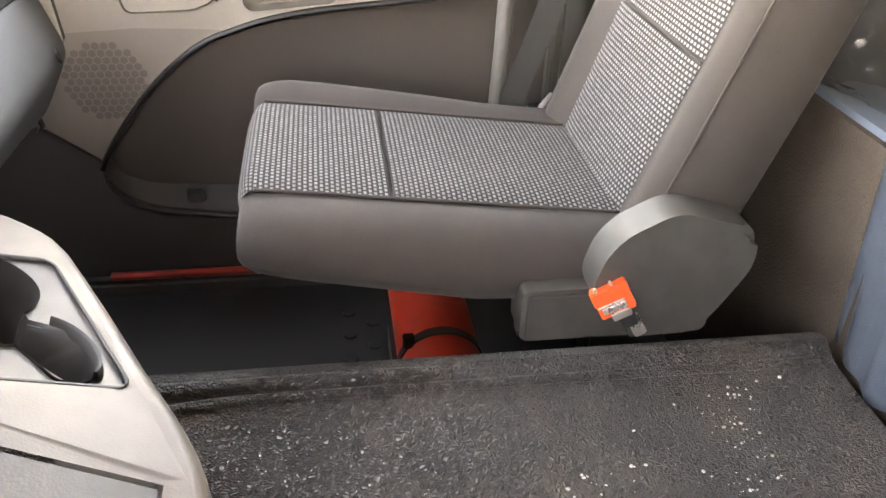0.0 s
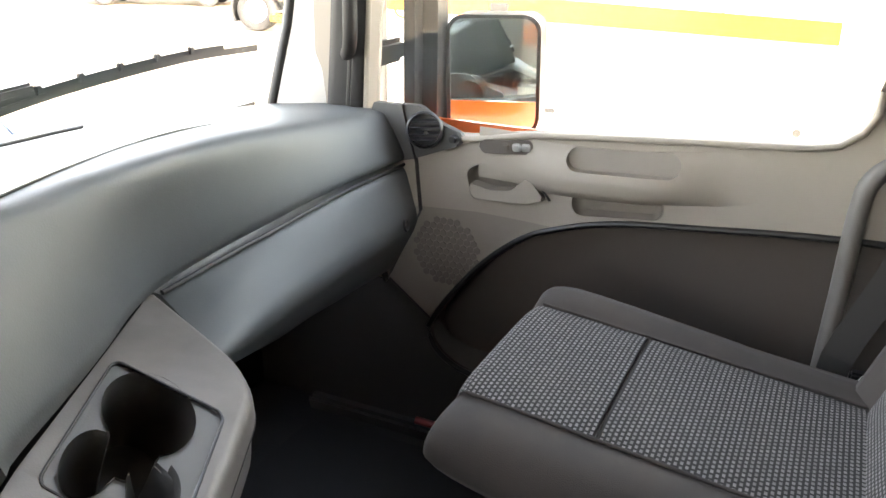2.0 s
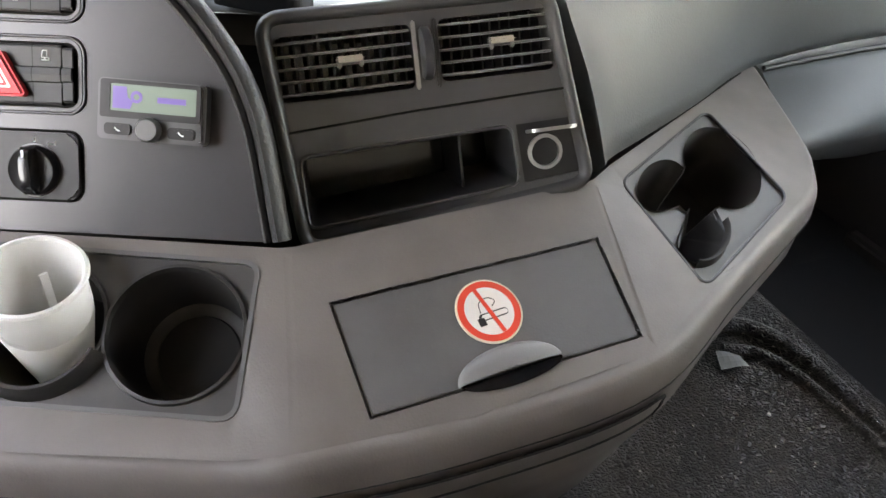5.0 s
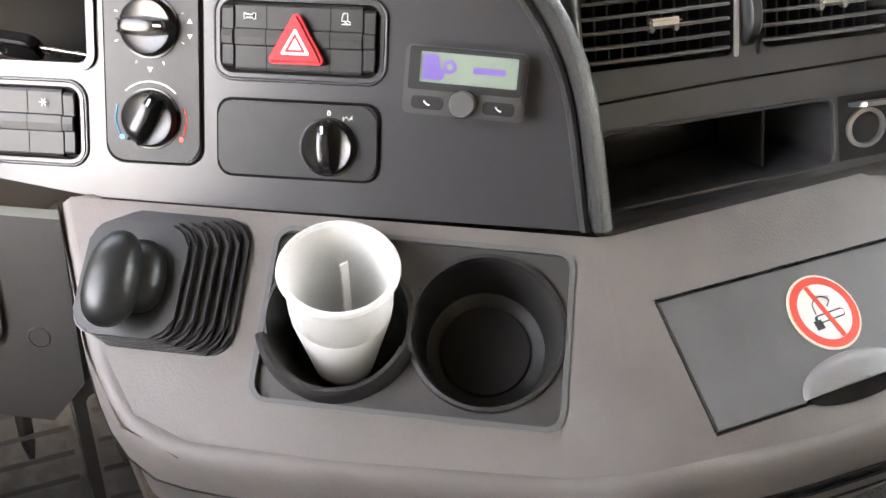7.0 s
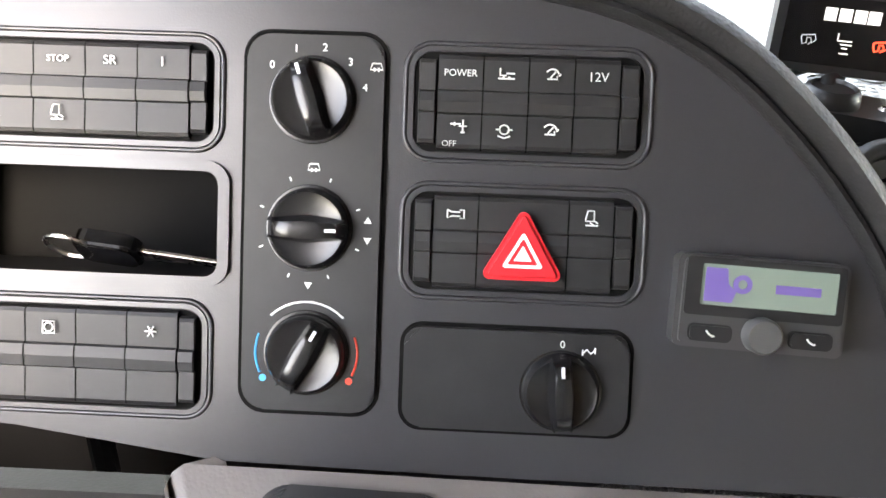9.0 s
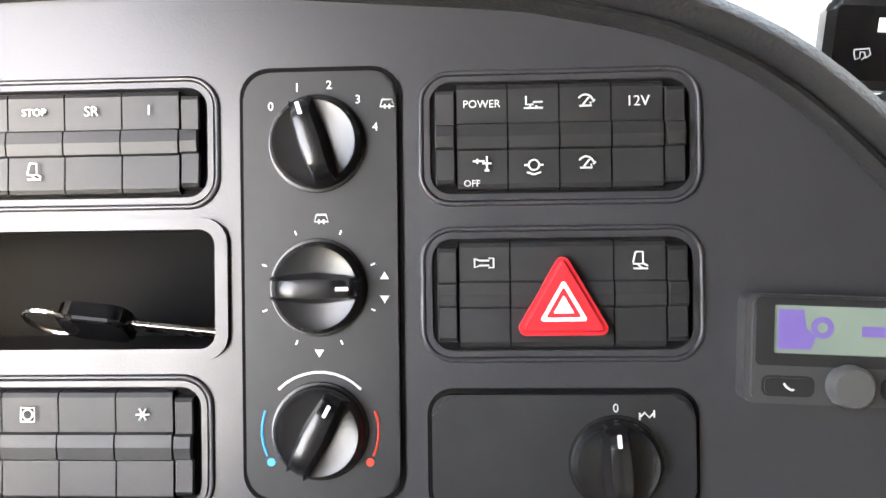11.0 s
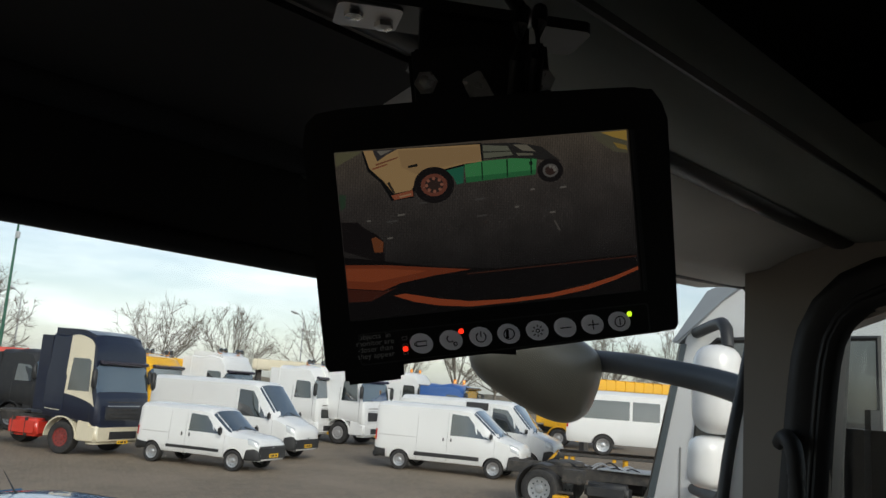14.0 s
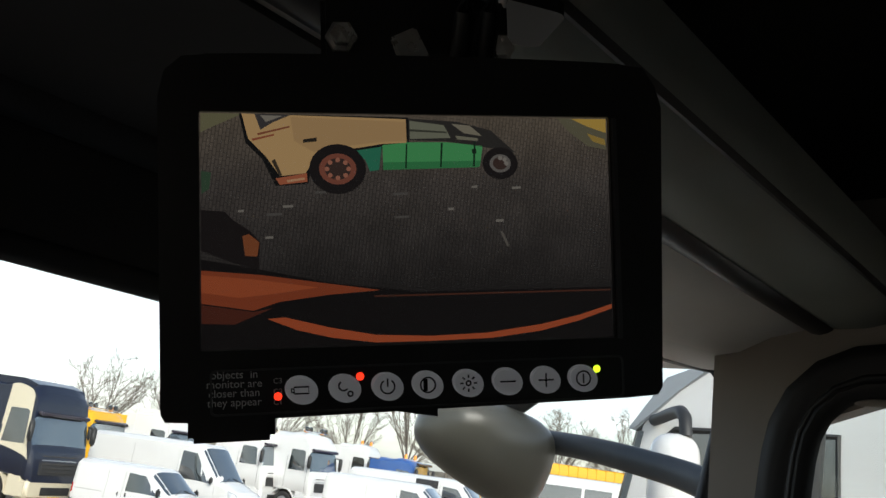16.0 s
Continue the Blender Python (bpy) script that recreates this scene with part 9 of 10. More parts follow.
def truck(front_axle, deg, label, color, low, height=3.55, lights=True, tank=None, rim=None, wb=3.6, cabinside=False, roof=None, sleeper=None, band=None, beacon=True, nm="tractor_truck", chrome_low=False, far=False):
    """A cab-over tractor: cab, grille, bumper, lamps, chassis, tanks and wheels."""
    fr = V(along(front_axle, deg, wb), front_axle, 1.2)
    v = thing(nm, fr @ Vector((wb / 2, 0, 0)), label, "truck", group="parked trucks")
    w = 1.24
    f = wb + 1.38
    back = f - 2.25
    sh = Shell(fr, [(back, w - 0.03, 1.15, 2.0, height - 0.06, w - 0.13), (back + 0.5, w, 1.10, 2.0, height - 0.10, w - 0.12), (f - 1.2, w, 1.10, 2.0, height, w - 0.12), (f - 0.62, w, 1.05, 2.0, height - 0.10, w - 0.14), (f - 0.38, w, 1.0, 2.0, height - 0.40, w - 0.12), (f - 0.30, w, 1.0, 2.0, 2.92, w - 0.08), (f - 0.12, w - 0.01, 0.95, 1.9, 1.98, w - 0.06), (f - 0.05, w - 0.08, 0.9, 1.7, 1.80, w - 0.14), (f, w - 0.16, 0.9, 1.15, 1.2, w - 0.2)], 0.12)
    b = sh.skin(3)
    b.transform(fr)
    part("cab", b, color, v, smooth=35)
    part("windscreen", sh.screen(f - 0.292, f - 0.125, 4.0, 0.012), M["screenglass"], v, smooth=60)
    part("sun_visor", box(fr, (0.22, 2.2, 0.10), 0.04, 2, at=(f - 0.20, 0, 2.95), turn=pose(0, 0, 0, 0, 18, 0)), mat("smoked_visor", (0.05, 0.045, 0.06), 0.15), v, smooth=60)
    if roof:
        part("roof_fairing", prism(fr @ F((0, 0, 0), (1, 0, 0), (0, 0, 1)) @ Matrix.Translation((0, 0, -1.08)), [(back, height - 0.25), (f - 0.46, height - 0.5), (f - 0.60, height - 0.12), (f - 1.1, height + 0.04), (back, height + 0.06)], 0, 2.16, 0.04), roof, v, smooth=40)
    if sleeper:
        part("sleeper_panel", sh.patch([(back + 0.01, 0.4), (back + 0.85, 0.4)], [(back + 0.01, 4.0), (back + 0.85, 4.0)], -1, 0.012), sleeper, v)
        part("sleeper_panel", sh.patch([(back + 0.01, 0.4), (back + 0.85, 0.4)], [(back + 0.01, 4.0), (back + 0.85, 4.0)], 1, 0.012), sleeper, v)
    nose = fr @ F((f - 0.045, 0, 1.45), (0, 1, 0), (-0.16, 0, 1))
    part("grille", prism(nose, rr(0, 0, 1.7, 0.66, 0.05, 3), -0.05, 0.03, 0.01), M["clad"], v)
    for k in range(5):
        part("grille_bar", box(nose, (1.5, 0.035, 0.03), 0.008, at=(0, -0.24 + 0.12 * k, 0.045)), M["satin"] if k == 3 or chrome_low else M["frame"], v)
    part("bumper", box(fr, (0.55, 2.46, 0.62), 0.10, 3, at=(f - 0.22, 0, 0.70)), low, v, smooth=60)
    part("bumper_mouth", box(fr, (0.10, 1.3, 0.30), 0.03, at=(f + 0.02, 0, 0.66)), M["clad"], v)
    plate_bars(fr, f + 0.075, 0.44, 0, v)
    for s in (1, -1):
        part("headlight", box(fr @ Matrix.Translation((f - 0.02, s * 0.92, 0.80)), (0.12, 0.44, 0.22), 0.04, 2), M["vanlamp"], v, smooth=60)
        part("side_window", sh.patch([(f - 1.30, 3.0), (f - 0.42, 3.0)], [(f - 1.25, 3.58), (f - 0.52, 3.62)], s, 0.020), M["carglass"], v, smooth=60)
        for x in (f - 1.42, f - 0.30):
            part("door_gap", side_line(sh, [(x, t) for t in np.linspace(0.2, 3.4, 8)], s, 0.008), M["clad"], v)
        part("mirror_housing", box(fr, (0.16, 0.20, 0.62), 0.06, 3, at=(f - 0.12, s * 1.40, 2.42)), M["clad"], v, smooth=60)
        part("mirror_arm", tube([fr @ Vector((f - 0.25, s * 1.2, 2.70)), fr @ Vector((f - 0.12, s * 1.38, 2.68))], 0.03, 6), M["clad"], v)
        part("wheel_arch", lathe(fr @ Matrix.Translation((wb, s * 1.20, 0.52)) @ Matrix.Rotation(radians(90), 4, "X"), [(0.62, -0.04), (0.66, -0.04), (0.66, 0.30 * s + 0.04), (0.62, 0.30 * s + 0.04)] if s > 0 else [(0.62, -0.30), (0.66, -0.30), (0.66, 0.04), (0.62, 0.04)], 16, a0=0.0, a1=math.pi), low, v, smooth=60)
        part("step_panel", box(fr, (0.50, 0.14, 0.62), 0.03, at=(wb + 0.88, s * 1.15, 0.78)), low, v, smooth=60)
        part("side_deflector", box(fr, (0.50, 0.04, height - 1.5), 0.015, at=(back - 0.2, s * 1.16, 0.5 * height + 0.55)), sleeper or color, v)
        part("tank", box(fr, (1.25, 0.55, 0.58), 0.10, 3, at=(wb - 1.65, s * 0.92, 0.72)), tank or M["galv"], v, smooth=60)
        for dx in (-0.4, 0.15):
            part("tank_strap", box(fr, (0.06, 0.57, 0.60), 0.02, at=(wb - 1.65 + dx, s * 0.92, 0.72)), M["frame"], v)
        part("chassis_beam", box(fr, (wb + 0.6, 0.10, 0.26), 0.01, at=(wb / 2 - 0.7, s * 0.42, 0.95)), M["frame"], v)
        wheel(fr, wb, s * 1.20, s, 0.51, 0.32, rim or M["alloy"], v, 0, 0.58)
        wheel(fr, 0, s * 1.20, s, 0.51, 0.55, rim or M["alloy"], v, 0, 0.58)
        part("mudguard", lathe(fr @ Matrix.Translation((0, s * 0.95, 0.52)) @ Matrix.Rotation(radians(90), 4, "X"), [(0.60, -0.27), (0.63, -0.27), (0.63, 0.27), (0.60, 0.27)], 16, a0=0.25, a1=math.pi - 0.1), M["clad"], v, smooth=60)
        if band:
            part("colour_band", sh.patch([(back + 0.80, 2.75), (f - 0.9, 2.55), (f - 0.16, 2.15)], [(back + 0.80, 4.0), (f - 0.9, 4.0), (f - 0.50, 3.95)], s, 0.012, 12), band, v, smooth=60)
            part("colour_line", side_line(sh, [(x, 1.4) for x in np.linspace(back + 0.1, f - 1.5, 6)], s, 0.02), band, v)
    part("fifth_wheel", lathe(fr @ Matrix.Translation((0.35, 0, 1.08)), [(0.5, 0), (0.5, 0.06), (0.44, 0.09), (0, 0.09)], 20), M["frame"], v)
    part("rear_beam", box(fr, (0.14, 2.3, 0.16), 0.02, at=(-0.85, 0, 0.80)), M["frame"], v)
    if beacon:
        for y in (-0.7, 0.75):
            part("beacon", lathe(fr @ Matrix.Translation((f - 1.0, y, height + 0.02)), [(0.09, -0.02), (0.085, 0.16), (0.05, 0.20), (0, 0.2)], 14), M["amber"], v, "amber beacon", smooth=40)
    if lights:
        part("light_bar", tube([fr @ Vector((f - 0.85, y, height + 0.06)) for y in (-1.0, 0, 1.0)], 0.03, 6), M["chrome"], v)
        for y in (-0.85, -0.5, 0.5, 0.85):
            part("spot_lamp", lathe(fr @ F((f - 0.87, y, height + 0.16), (0, 1, 0), (0, 0, 1)), [(0, -0.1), (0.10, -0.06), (0.12, 0.0), (0.11, 0.05), (0, 0.06)], 16), M["lamp"], v, smooth=50)
    return v


truck((11.2, 27.7), -66, "navy and cream tractor truck with red tanks and red rims", M["navy"], M["cream"], 3.92, lights=False, tank=M["redpaint"], rim=M["redrim"], roof=M["navy"], sleeper=M["navy"], band=M["cream"], beacon=False)
truck((8.0, 34.15), -66, "white tractor truck with blue sleeper and amber beacons", M["whitecar"], M["whitecar"], 3.35, sleeper=M["bluepaint"])
truck((5.3, 36.0), -66, "white tractor truck parked at the row's far end", M["whitecar"], M["whitecar"], 3.4, lights=False, beacon=False)
truck((12.6, 36.5), -66, "dark grey tractor truck behind the navy one", M["clad"], M["clad"], 3.3, lights=False, beacon=False)
truck((23.6, 32.6), -66, "white tractor truck with a dark sun visor", M["whitecar"], M["whitecar"], 3.5)
truck((25.3, 31.2), -72, "white tractor truck with a row of roof lamps", M["whitecar"], M["whitecar"], 3.7)
truck((20.6, 35.5), -66, "white high-roof truck with beacons behind the vans", M["whitecar"], M["whitecar"], 3.75, roof=M["whitecar"])
truck((17.6, 36.8), -66, "yellow truck standing behind the vans", M["yellow"], M["yellow"], 3.45)
truck((31.0, 30.0), -66, "blue truck with a low cab behind the van", M["bluepaint"], M["clad"], 3.15, lights=False)
truck((40.2, 29.5), -60, "bright yellow tractor truck beyond the vans", M["yellow"], M["yellow"], 3.9, lights=False)
truck((43.5, 28.6), -60, "yellow truck at the edge of the yard", M["yellow"], M["clad"], 3.3, lights=False)
truck((36.0, 38.5), -66, "white truck far back in the yard", M["whitecar"], M["whitecar"], 3.7, lights=False)
# far load beds and beams over the row
for k, (x, y, z, L, deg, m, lab) in enumerate(((14.2, 40.5, 3.05, 2.6, -20, "redpaint", "red loading body far back in the yard"), (13.6, 38.6, 2.75, 1.4, -20, "orangecar", "orange loading body far back in the yard"), (21.8, 40.2, 3.15, 3.6, -20, "yellow", "yellow loading body behind the trucks"), (38.5, 24.0, 3.6, 6.5, -20, "yellow", "yellow crane boom behind the minibus"), (27.5, 38.0, 3.45, 5.0, -20, "cream", "pale loading crane behind the trucks"))):
    lb = thing("loading_body", (x, y, 0), lab, "truck body", group="far loading bodies")
    fr = Matrix.Translation((x, y, 0)) @ pose(0, 0, 0, 0, 0, deg)
    part("beam", box(fr, (L, 1.2, 0.55), 0.06, at=(0, 0, z)), M[m], lb)
    for i in range(int(L / 0.6)):
        part("rib", box(fr, (0.08, 1.26, 0.62), 0.01, at=(-L / 2 + 0.3 + 0.6 * i, 0, z)), M[m], lb)
    for s in (-0.4, 0.4):
        part("post", box(fr, (0.25, 0.4, z - 0.2), at=(s * L, 0, (z - 0.2) / 2)), M["frame"], lb)


def bare_chassis():
    fr = V((17.96, 13.79), (17.96 + 1.0, 13.79 - 3.2), 1.2)
    c = thing("truck_chassis", (19.5, 12.6, 0), "bare tractor chassis with open wheels and grey mudguards", "truck", group="parked trucks")
    for s in (1, -1):
        part("chassis_beam", box(fr, (5.4, 0.12, 0.28), 0.01, at=(1.5, s * 0.42, 0.95)), M["frame"], c)
        wheel(fr, 0, s * 1.22, s, 0.51, 0.5, M["galv"], c, 0, 0.60)
        wheel(fr, 3.35, s * 1.22, s, 0.51, 0.34, M["galv"], c, 0, 0.60)
        part("mudguard", lathe(fr @ Matrix.Translation((0, s * 0.98, 0.52)) @ Matrix.Rotation(radians(90), 4, "X"), [(0.60, -0.27), (0.64, -0.27), (0.64, 0.27), (0.60, 0.27)], 18, a0=1.2, a1=math.pi + 0.5), M["clad"], c, smooth=60)
        part("mudguard", lathe(fr @ Matrix.Translation((3.35, s * 1.05, 0.52)) @ Matrix.Rotation(radians(90), 4, "X"), [(0.60, -0.2), (0.64, -0.2), (0.64, 0.2), (0.60, 0.2)], 18, a0=0.1, a1=math.pi + 0.5), M["frame"], c, smooth=60)
        part("tank", box(fr, (1.15, 0.5, 0.42), 0.1, 3, at=(1.75, s * 0.95, 0.62)), M["clad"], c, smooth=60)
        part("side_box", box(fr, (0.55, 0.42, 0.34), 0.03, at=(0.85, s * 0.95, 0.90)), M["frame"], c)
        part("yellow_step", box(fr, (0.36, 0.3, 0.16), 0.02, at=(0.65, s * 1.35, 0.36)), M["yellow"], c)
        part("step_arm", box(fr, (0.5, 0.05, 0.05), at=(0.65, s * 1.15, 0.50)), M["frame"], c)
    part("fifth_wheel", lathe(fr @ Matrix.Translation((0.3, 0, 1.10)), [(0.5, 0), (0.5, 0.08), (0.3, 0.11), (0, 0.11)], 20), M["frame"], c)
    part("deck_plate", box(fr, (1.9, 1.2, 0.03), 0.005, at=(2.3, 0, 1.12)), M["galv"], c)
    part("cab_base", box(fr, (1.2, 2.2, 0.5), 0.08, at=(4.3, 0, 1.15)), M["clad"], c, smooth=60)
    rg = random.Random(8)
    for k in range(14):
        x, y = -0.6 + 3.6 * rg.random(), rg.uniform(-0.5, 0.5)
        part("hose", tube(spline([fr @ Vector((x, y, 1.06)), fr @ Vector((x + 0.25, y + 0.1, 1.16 + 0.10 * rg.random())), fr @ Vector((x + 0.6, y, 1.06))], 10), 0.022, 6), M["rubber"] if k % 3 else M["galv"], c)
    for x in (-0.8, 0.9, 2.9):
        part("cross_beam", box(fr, (0.14, 0.9, 0.2), at=(x, 0, 0.95)), M["frame"], c)


bare_chassis()


def neighbour():
    """The white truck parked right beside the cab, pointing the same way."""
    n = thing("neighbour_truck", (5.4, 1.2, 0), "white truck with an orange stripe parked close alongside", "truck", group="parked trucks")
    wt = M["whitecar"]
    side = F((4.2, 0, 0), (0, 1, 0), (0, 0, 1)) @ pose(0, 0, 0, 0, 180, 0)  # x: back, y: up, z: towards the cab
    cab = [(0.06, 1.05), (0.06, 3.55), (-0.5, 3.75), (-1.6, 3.75), (-2.10, 3.62), (-2.40, 3.30), (-2.60, 2.42), (-2.62, 1.05)]
    win = [(-1.45, 2.52), (-2.36, 2.56), (-2.29, 3.20), (-2.22, 3.26), (-1.45, 3.28)]
    part("cab_side", prism(side, cab, -0.05, 0.0, 0.01), wt, n)
    rows = [[side @ Vector((x, y, -z)) for x, y in cab] for z in (0.06, 2.40)]
    part("cab", loft([*rows], True, True), wt, n)
    part("side_window", prism(side, win, -0.01, 0.006), M["carglass"], n)
    part("window_frame", tube([side @ Vector((x, y, 0.002)) for x, y in [*win, win[0]]], 0.018, 6), M["clad"], n)
    part("corner_pillar", prism(side, [(-2.565, 2.42), (-2.603, 2.42), (-2.425, 3.24), (-2.395, 3.24)], -0.02, 0.006), mat("smoked_corner", (0.10, 0.12, 0.13), 0.2), n)
    part("orange_stripe", prism(side, [(0.05, 2.20), (0.05, 2.30), (-2.607, 2.365), (-2.612, 2.238)], -0.01, 0.004), M["orangecar"], n, "orange stripe")
    part("corner_panel", prism(side, [(p[0], p[1]) for p in rr(-2.58, 1.85, 0.27, 0.62, 0.06, 5)], -0.3, 0.05, 0.02, 3), wt, n, smooth=50)
    part("front_bumper", box(W0, (2.45, 0.35, 0.75), 0.08, 3, at=(5.4, 2.62, 0.9)), wt, n, smooth=60)
    part("windscreen", box(W0, (2.3, 0.02, 0.95), at=(5.4, 2.54, 2.86), turn=pose(0, 0, 0, 12, 0, 0)), M["carglass"], n)
    for k in range(3):
        part("number_bar", box(side, (0.035, 0.075, 0.002), at=(-2.655 + 0.045 * k, 1.925, 0.052)), M["greenpost"], n)
    for x in (-2.42, -1.33, -0.45):
        part("panel_gap", box(side, (0.010, 1.6 if x < -2 else 1.9, 0.003), at=(x, 1.9, 0.001)), mat("panel_shadow_gap", (0.25, 0.25, 0.24), 0.8), n)
    for y in (2.78, 2.67, 1.73):
        part("panel_line", box(side, (1.3, 0.006, 0.003), at=(-0.65, y, 0.001)), M["print"], n)
    for z0, h, y0, w in ((2.564, 0.231, 1.991, 0.185), (2.801, 0.398, 1.964, 0.213)):
        egg = [((1 - abs(u) ** 5) ** 0.4, u) for u in np.sin(np.linspace(-math.pi / 2, math.pi / 2, 17))]
        shape = Matrix.Translation((3.675, y0, z0 + h / 2)) @ Matrix.Diagonal((0.12, w / 2, h / 2, 1))
        part("mirror_housing", lathe(shape, egg, 24), wt, n, smooth=80)
    part("mirror_arm", tube(spline([(4.2, 2.34, 2.50), (3.739, 1.973, 2.523), (3.675, 1.917, 2.634)], 10), 0.03, 8), M["clad"], n, smooth=60)
    part("mirror_arm", tube(spline([(4.2, 2.34, 3.30), (3.739, 1.973, 3.3), (3.675, 1.917, 3.189)], 10), 0.03, 8), M["clad"], n, smooth=60)
    part("roof_deflector", prism(side, [(-1.9, 3.66), (-2.28, 3.52), (-2.48, 3.25), (-2.44, 3.24), (-2.2, 3.46)], -0.5, 0.02, 0.01), mat("grey_deflector", (0.30, 0.33, 0.36), 0.4), n)
    brown = mat("brown_letters", (0.30, 0.16, 0.02), 0.5)
    words("G.S", side @ Matrix.Translation((-2.06, 2.235, 0.006)), 0.15, brown, n, "lettering")
    for k, (x, y, w, h) in enumerate(((-1.55, 2.24, 0.10, 0.12), (-1.30, 1.78, 0.16, 0.025), (-1.9, 2.0, 0.10, 0.12), (-1.72, 2.0, 0.08, 0.08))):
        part("mark_bar", box(side, (w, h, 0.003), at=(x, y, 0.003)), M["clad"] if k != 2 else M["orangecar"], n)
    part("filler_cap", lathe(side @ Matrix.Translation((-0.06, 1.80, 0.0)), [(0.02, 0), (0.018, 0.01), (0, 0.01)], 14), M["frame"], n)
    side_steps = box(W0, (0.4, 2.2, 0.5), 0.05, at=(4.5, 0.9, 0.75))
    part("step_panel", side_steps, M["clad"], n)
    fr = F((5.4, -2.5, 0), (0, 1, 0), (-1, 0, 0))
    for s in (1, -1):
        part("chassis_beam", box(fr, (4.9, 0.12, 0.28), 0.01, at=(1.6, s * 0.42, 0.95)), M["frame"], n)
        wheel(fr, 0, s * 1.2, s, 0.51, 0.5, M["galv"], n, 0, 0.60)
        wheel(fr, 3.7, s * 1.2, s, 0.51, 0.34, M["galv"], n, 0, 0.60)


neighbour()


def lamp_post(x, y, h, heads, label):
    p = thing("lamp_post", (x, y, 0), label, "lamp post", group="yard lamp posts")
    part("pole", tube([(x, y, 0), (x, y, h * 0.3), (x, y, h)], [0.10, 0.085, 0.05], 12), M["greenpost"] if heads == 2 else M["galv"], p, smooth=60)
    part("foot", lathe(Matrix.Translation((x, y, 0)), [(0.16, 0), (0.16, 0.9), (0.12, 1.0), (0.10, 1.02)], 12), M["greenpost"] if heads == 2 else M["galv"], p)
    for s in ((-1, 1) if heads == 2 else (-1,)):
        d = Vector((0.62, -0.34, 0)) * s
        e = Vector((x, y, h + 0.22)) + d
        part("arm", tube(spline([(x, y, h - 0.35), (x + 0.5 * d.x, y + 0.5 * d.y, h + 0.0), e + Vector((0, 0, 0.06))], 12), 0.035, 8), M["galv"], p, smooth=60)
        hd = bmesh.new()
        bmesh.ops.create_uvsphere(hd, u_segments=14, v_segments=8, radius=1)
        hd.transform(Matrix.Translation(e + d * 0.35 + Vector((0, 0, 0.08))) @ Matrix.Rotation(math.atan2(d.y, d.x), 4, "Z") @ Matrix.Rotation(radians(-16), 4, "Y") @ Matrix.Diagonal((0.42, 0.19, 0.13, 1)))
        part("lamp_head", hd, M["galv"], p, smooth=60)
    if heads == 2:
        part("junction_box", box(W0, (0.2, 0.2, 0.35), 0.03, at=(x, y - 0.12, h - 1.4)), M["galv"], p)


lamp_post(14.6, 44.9, 10.4, 2, "tall green lamp post with two lamp heads")
lamp_post(33.6, 26.8, 10.4, 2, "tall green lamp post beyond the panel van")
for x, y, h in ((26.5, 78.0, 8.6), (49.0, 67.0, 8.8), (70.0, 52.0, 8.8)):
    lamp_post(x, y, h, 1, "slim grey street lamp at the road behind the yard")


def bundle(sticks):
    """Many tapered sticks in one bmesh."""
    verts, faces = [], []
    for pts, rs, seg in sticks:
        k = len(verts)
        d = (pts[-1] - pts[0]).normalized()
        s = d.orthogonal().normalized()
        w = d.cross(s)
        for p, r in zip(pts, rs):
            verts += [p + r * (math.cos(6.2832 * i / seg) * s + math.sin(6.2832 * i / seg) * w) for i in range(seg)]
        faces += [(k + a * seg + i, k + a * seg + (i + 1) % seg, k + (a + 1) * seg + (i + 1) % seg, k + (a + 1) * seg + i) for a in range(len(pts) - 1) for i in range(seg)]
    me = bpy.data.meshes.new("tmp")
    me.from_pydata(verts, [], faces)
    b = bmesh.new()
    b.from_mesh(me)
    bpy.data.meshes.remove(me)
    return b


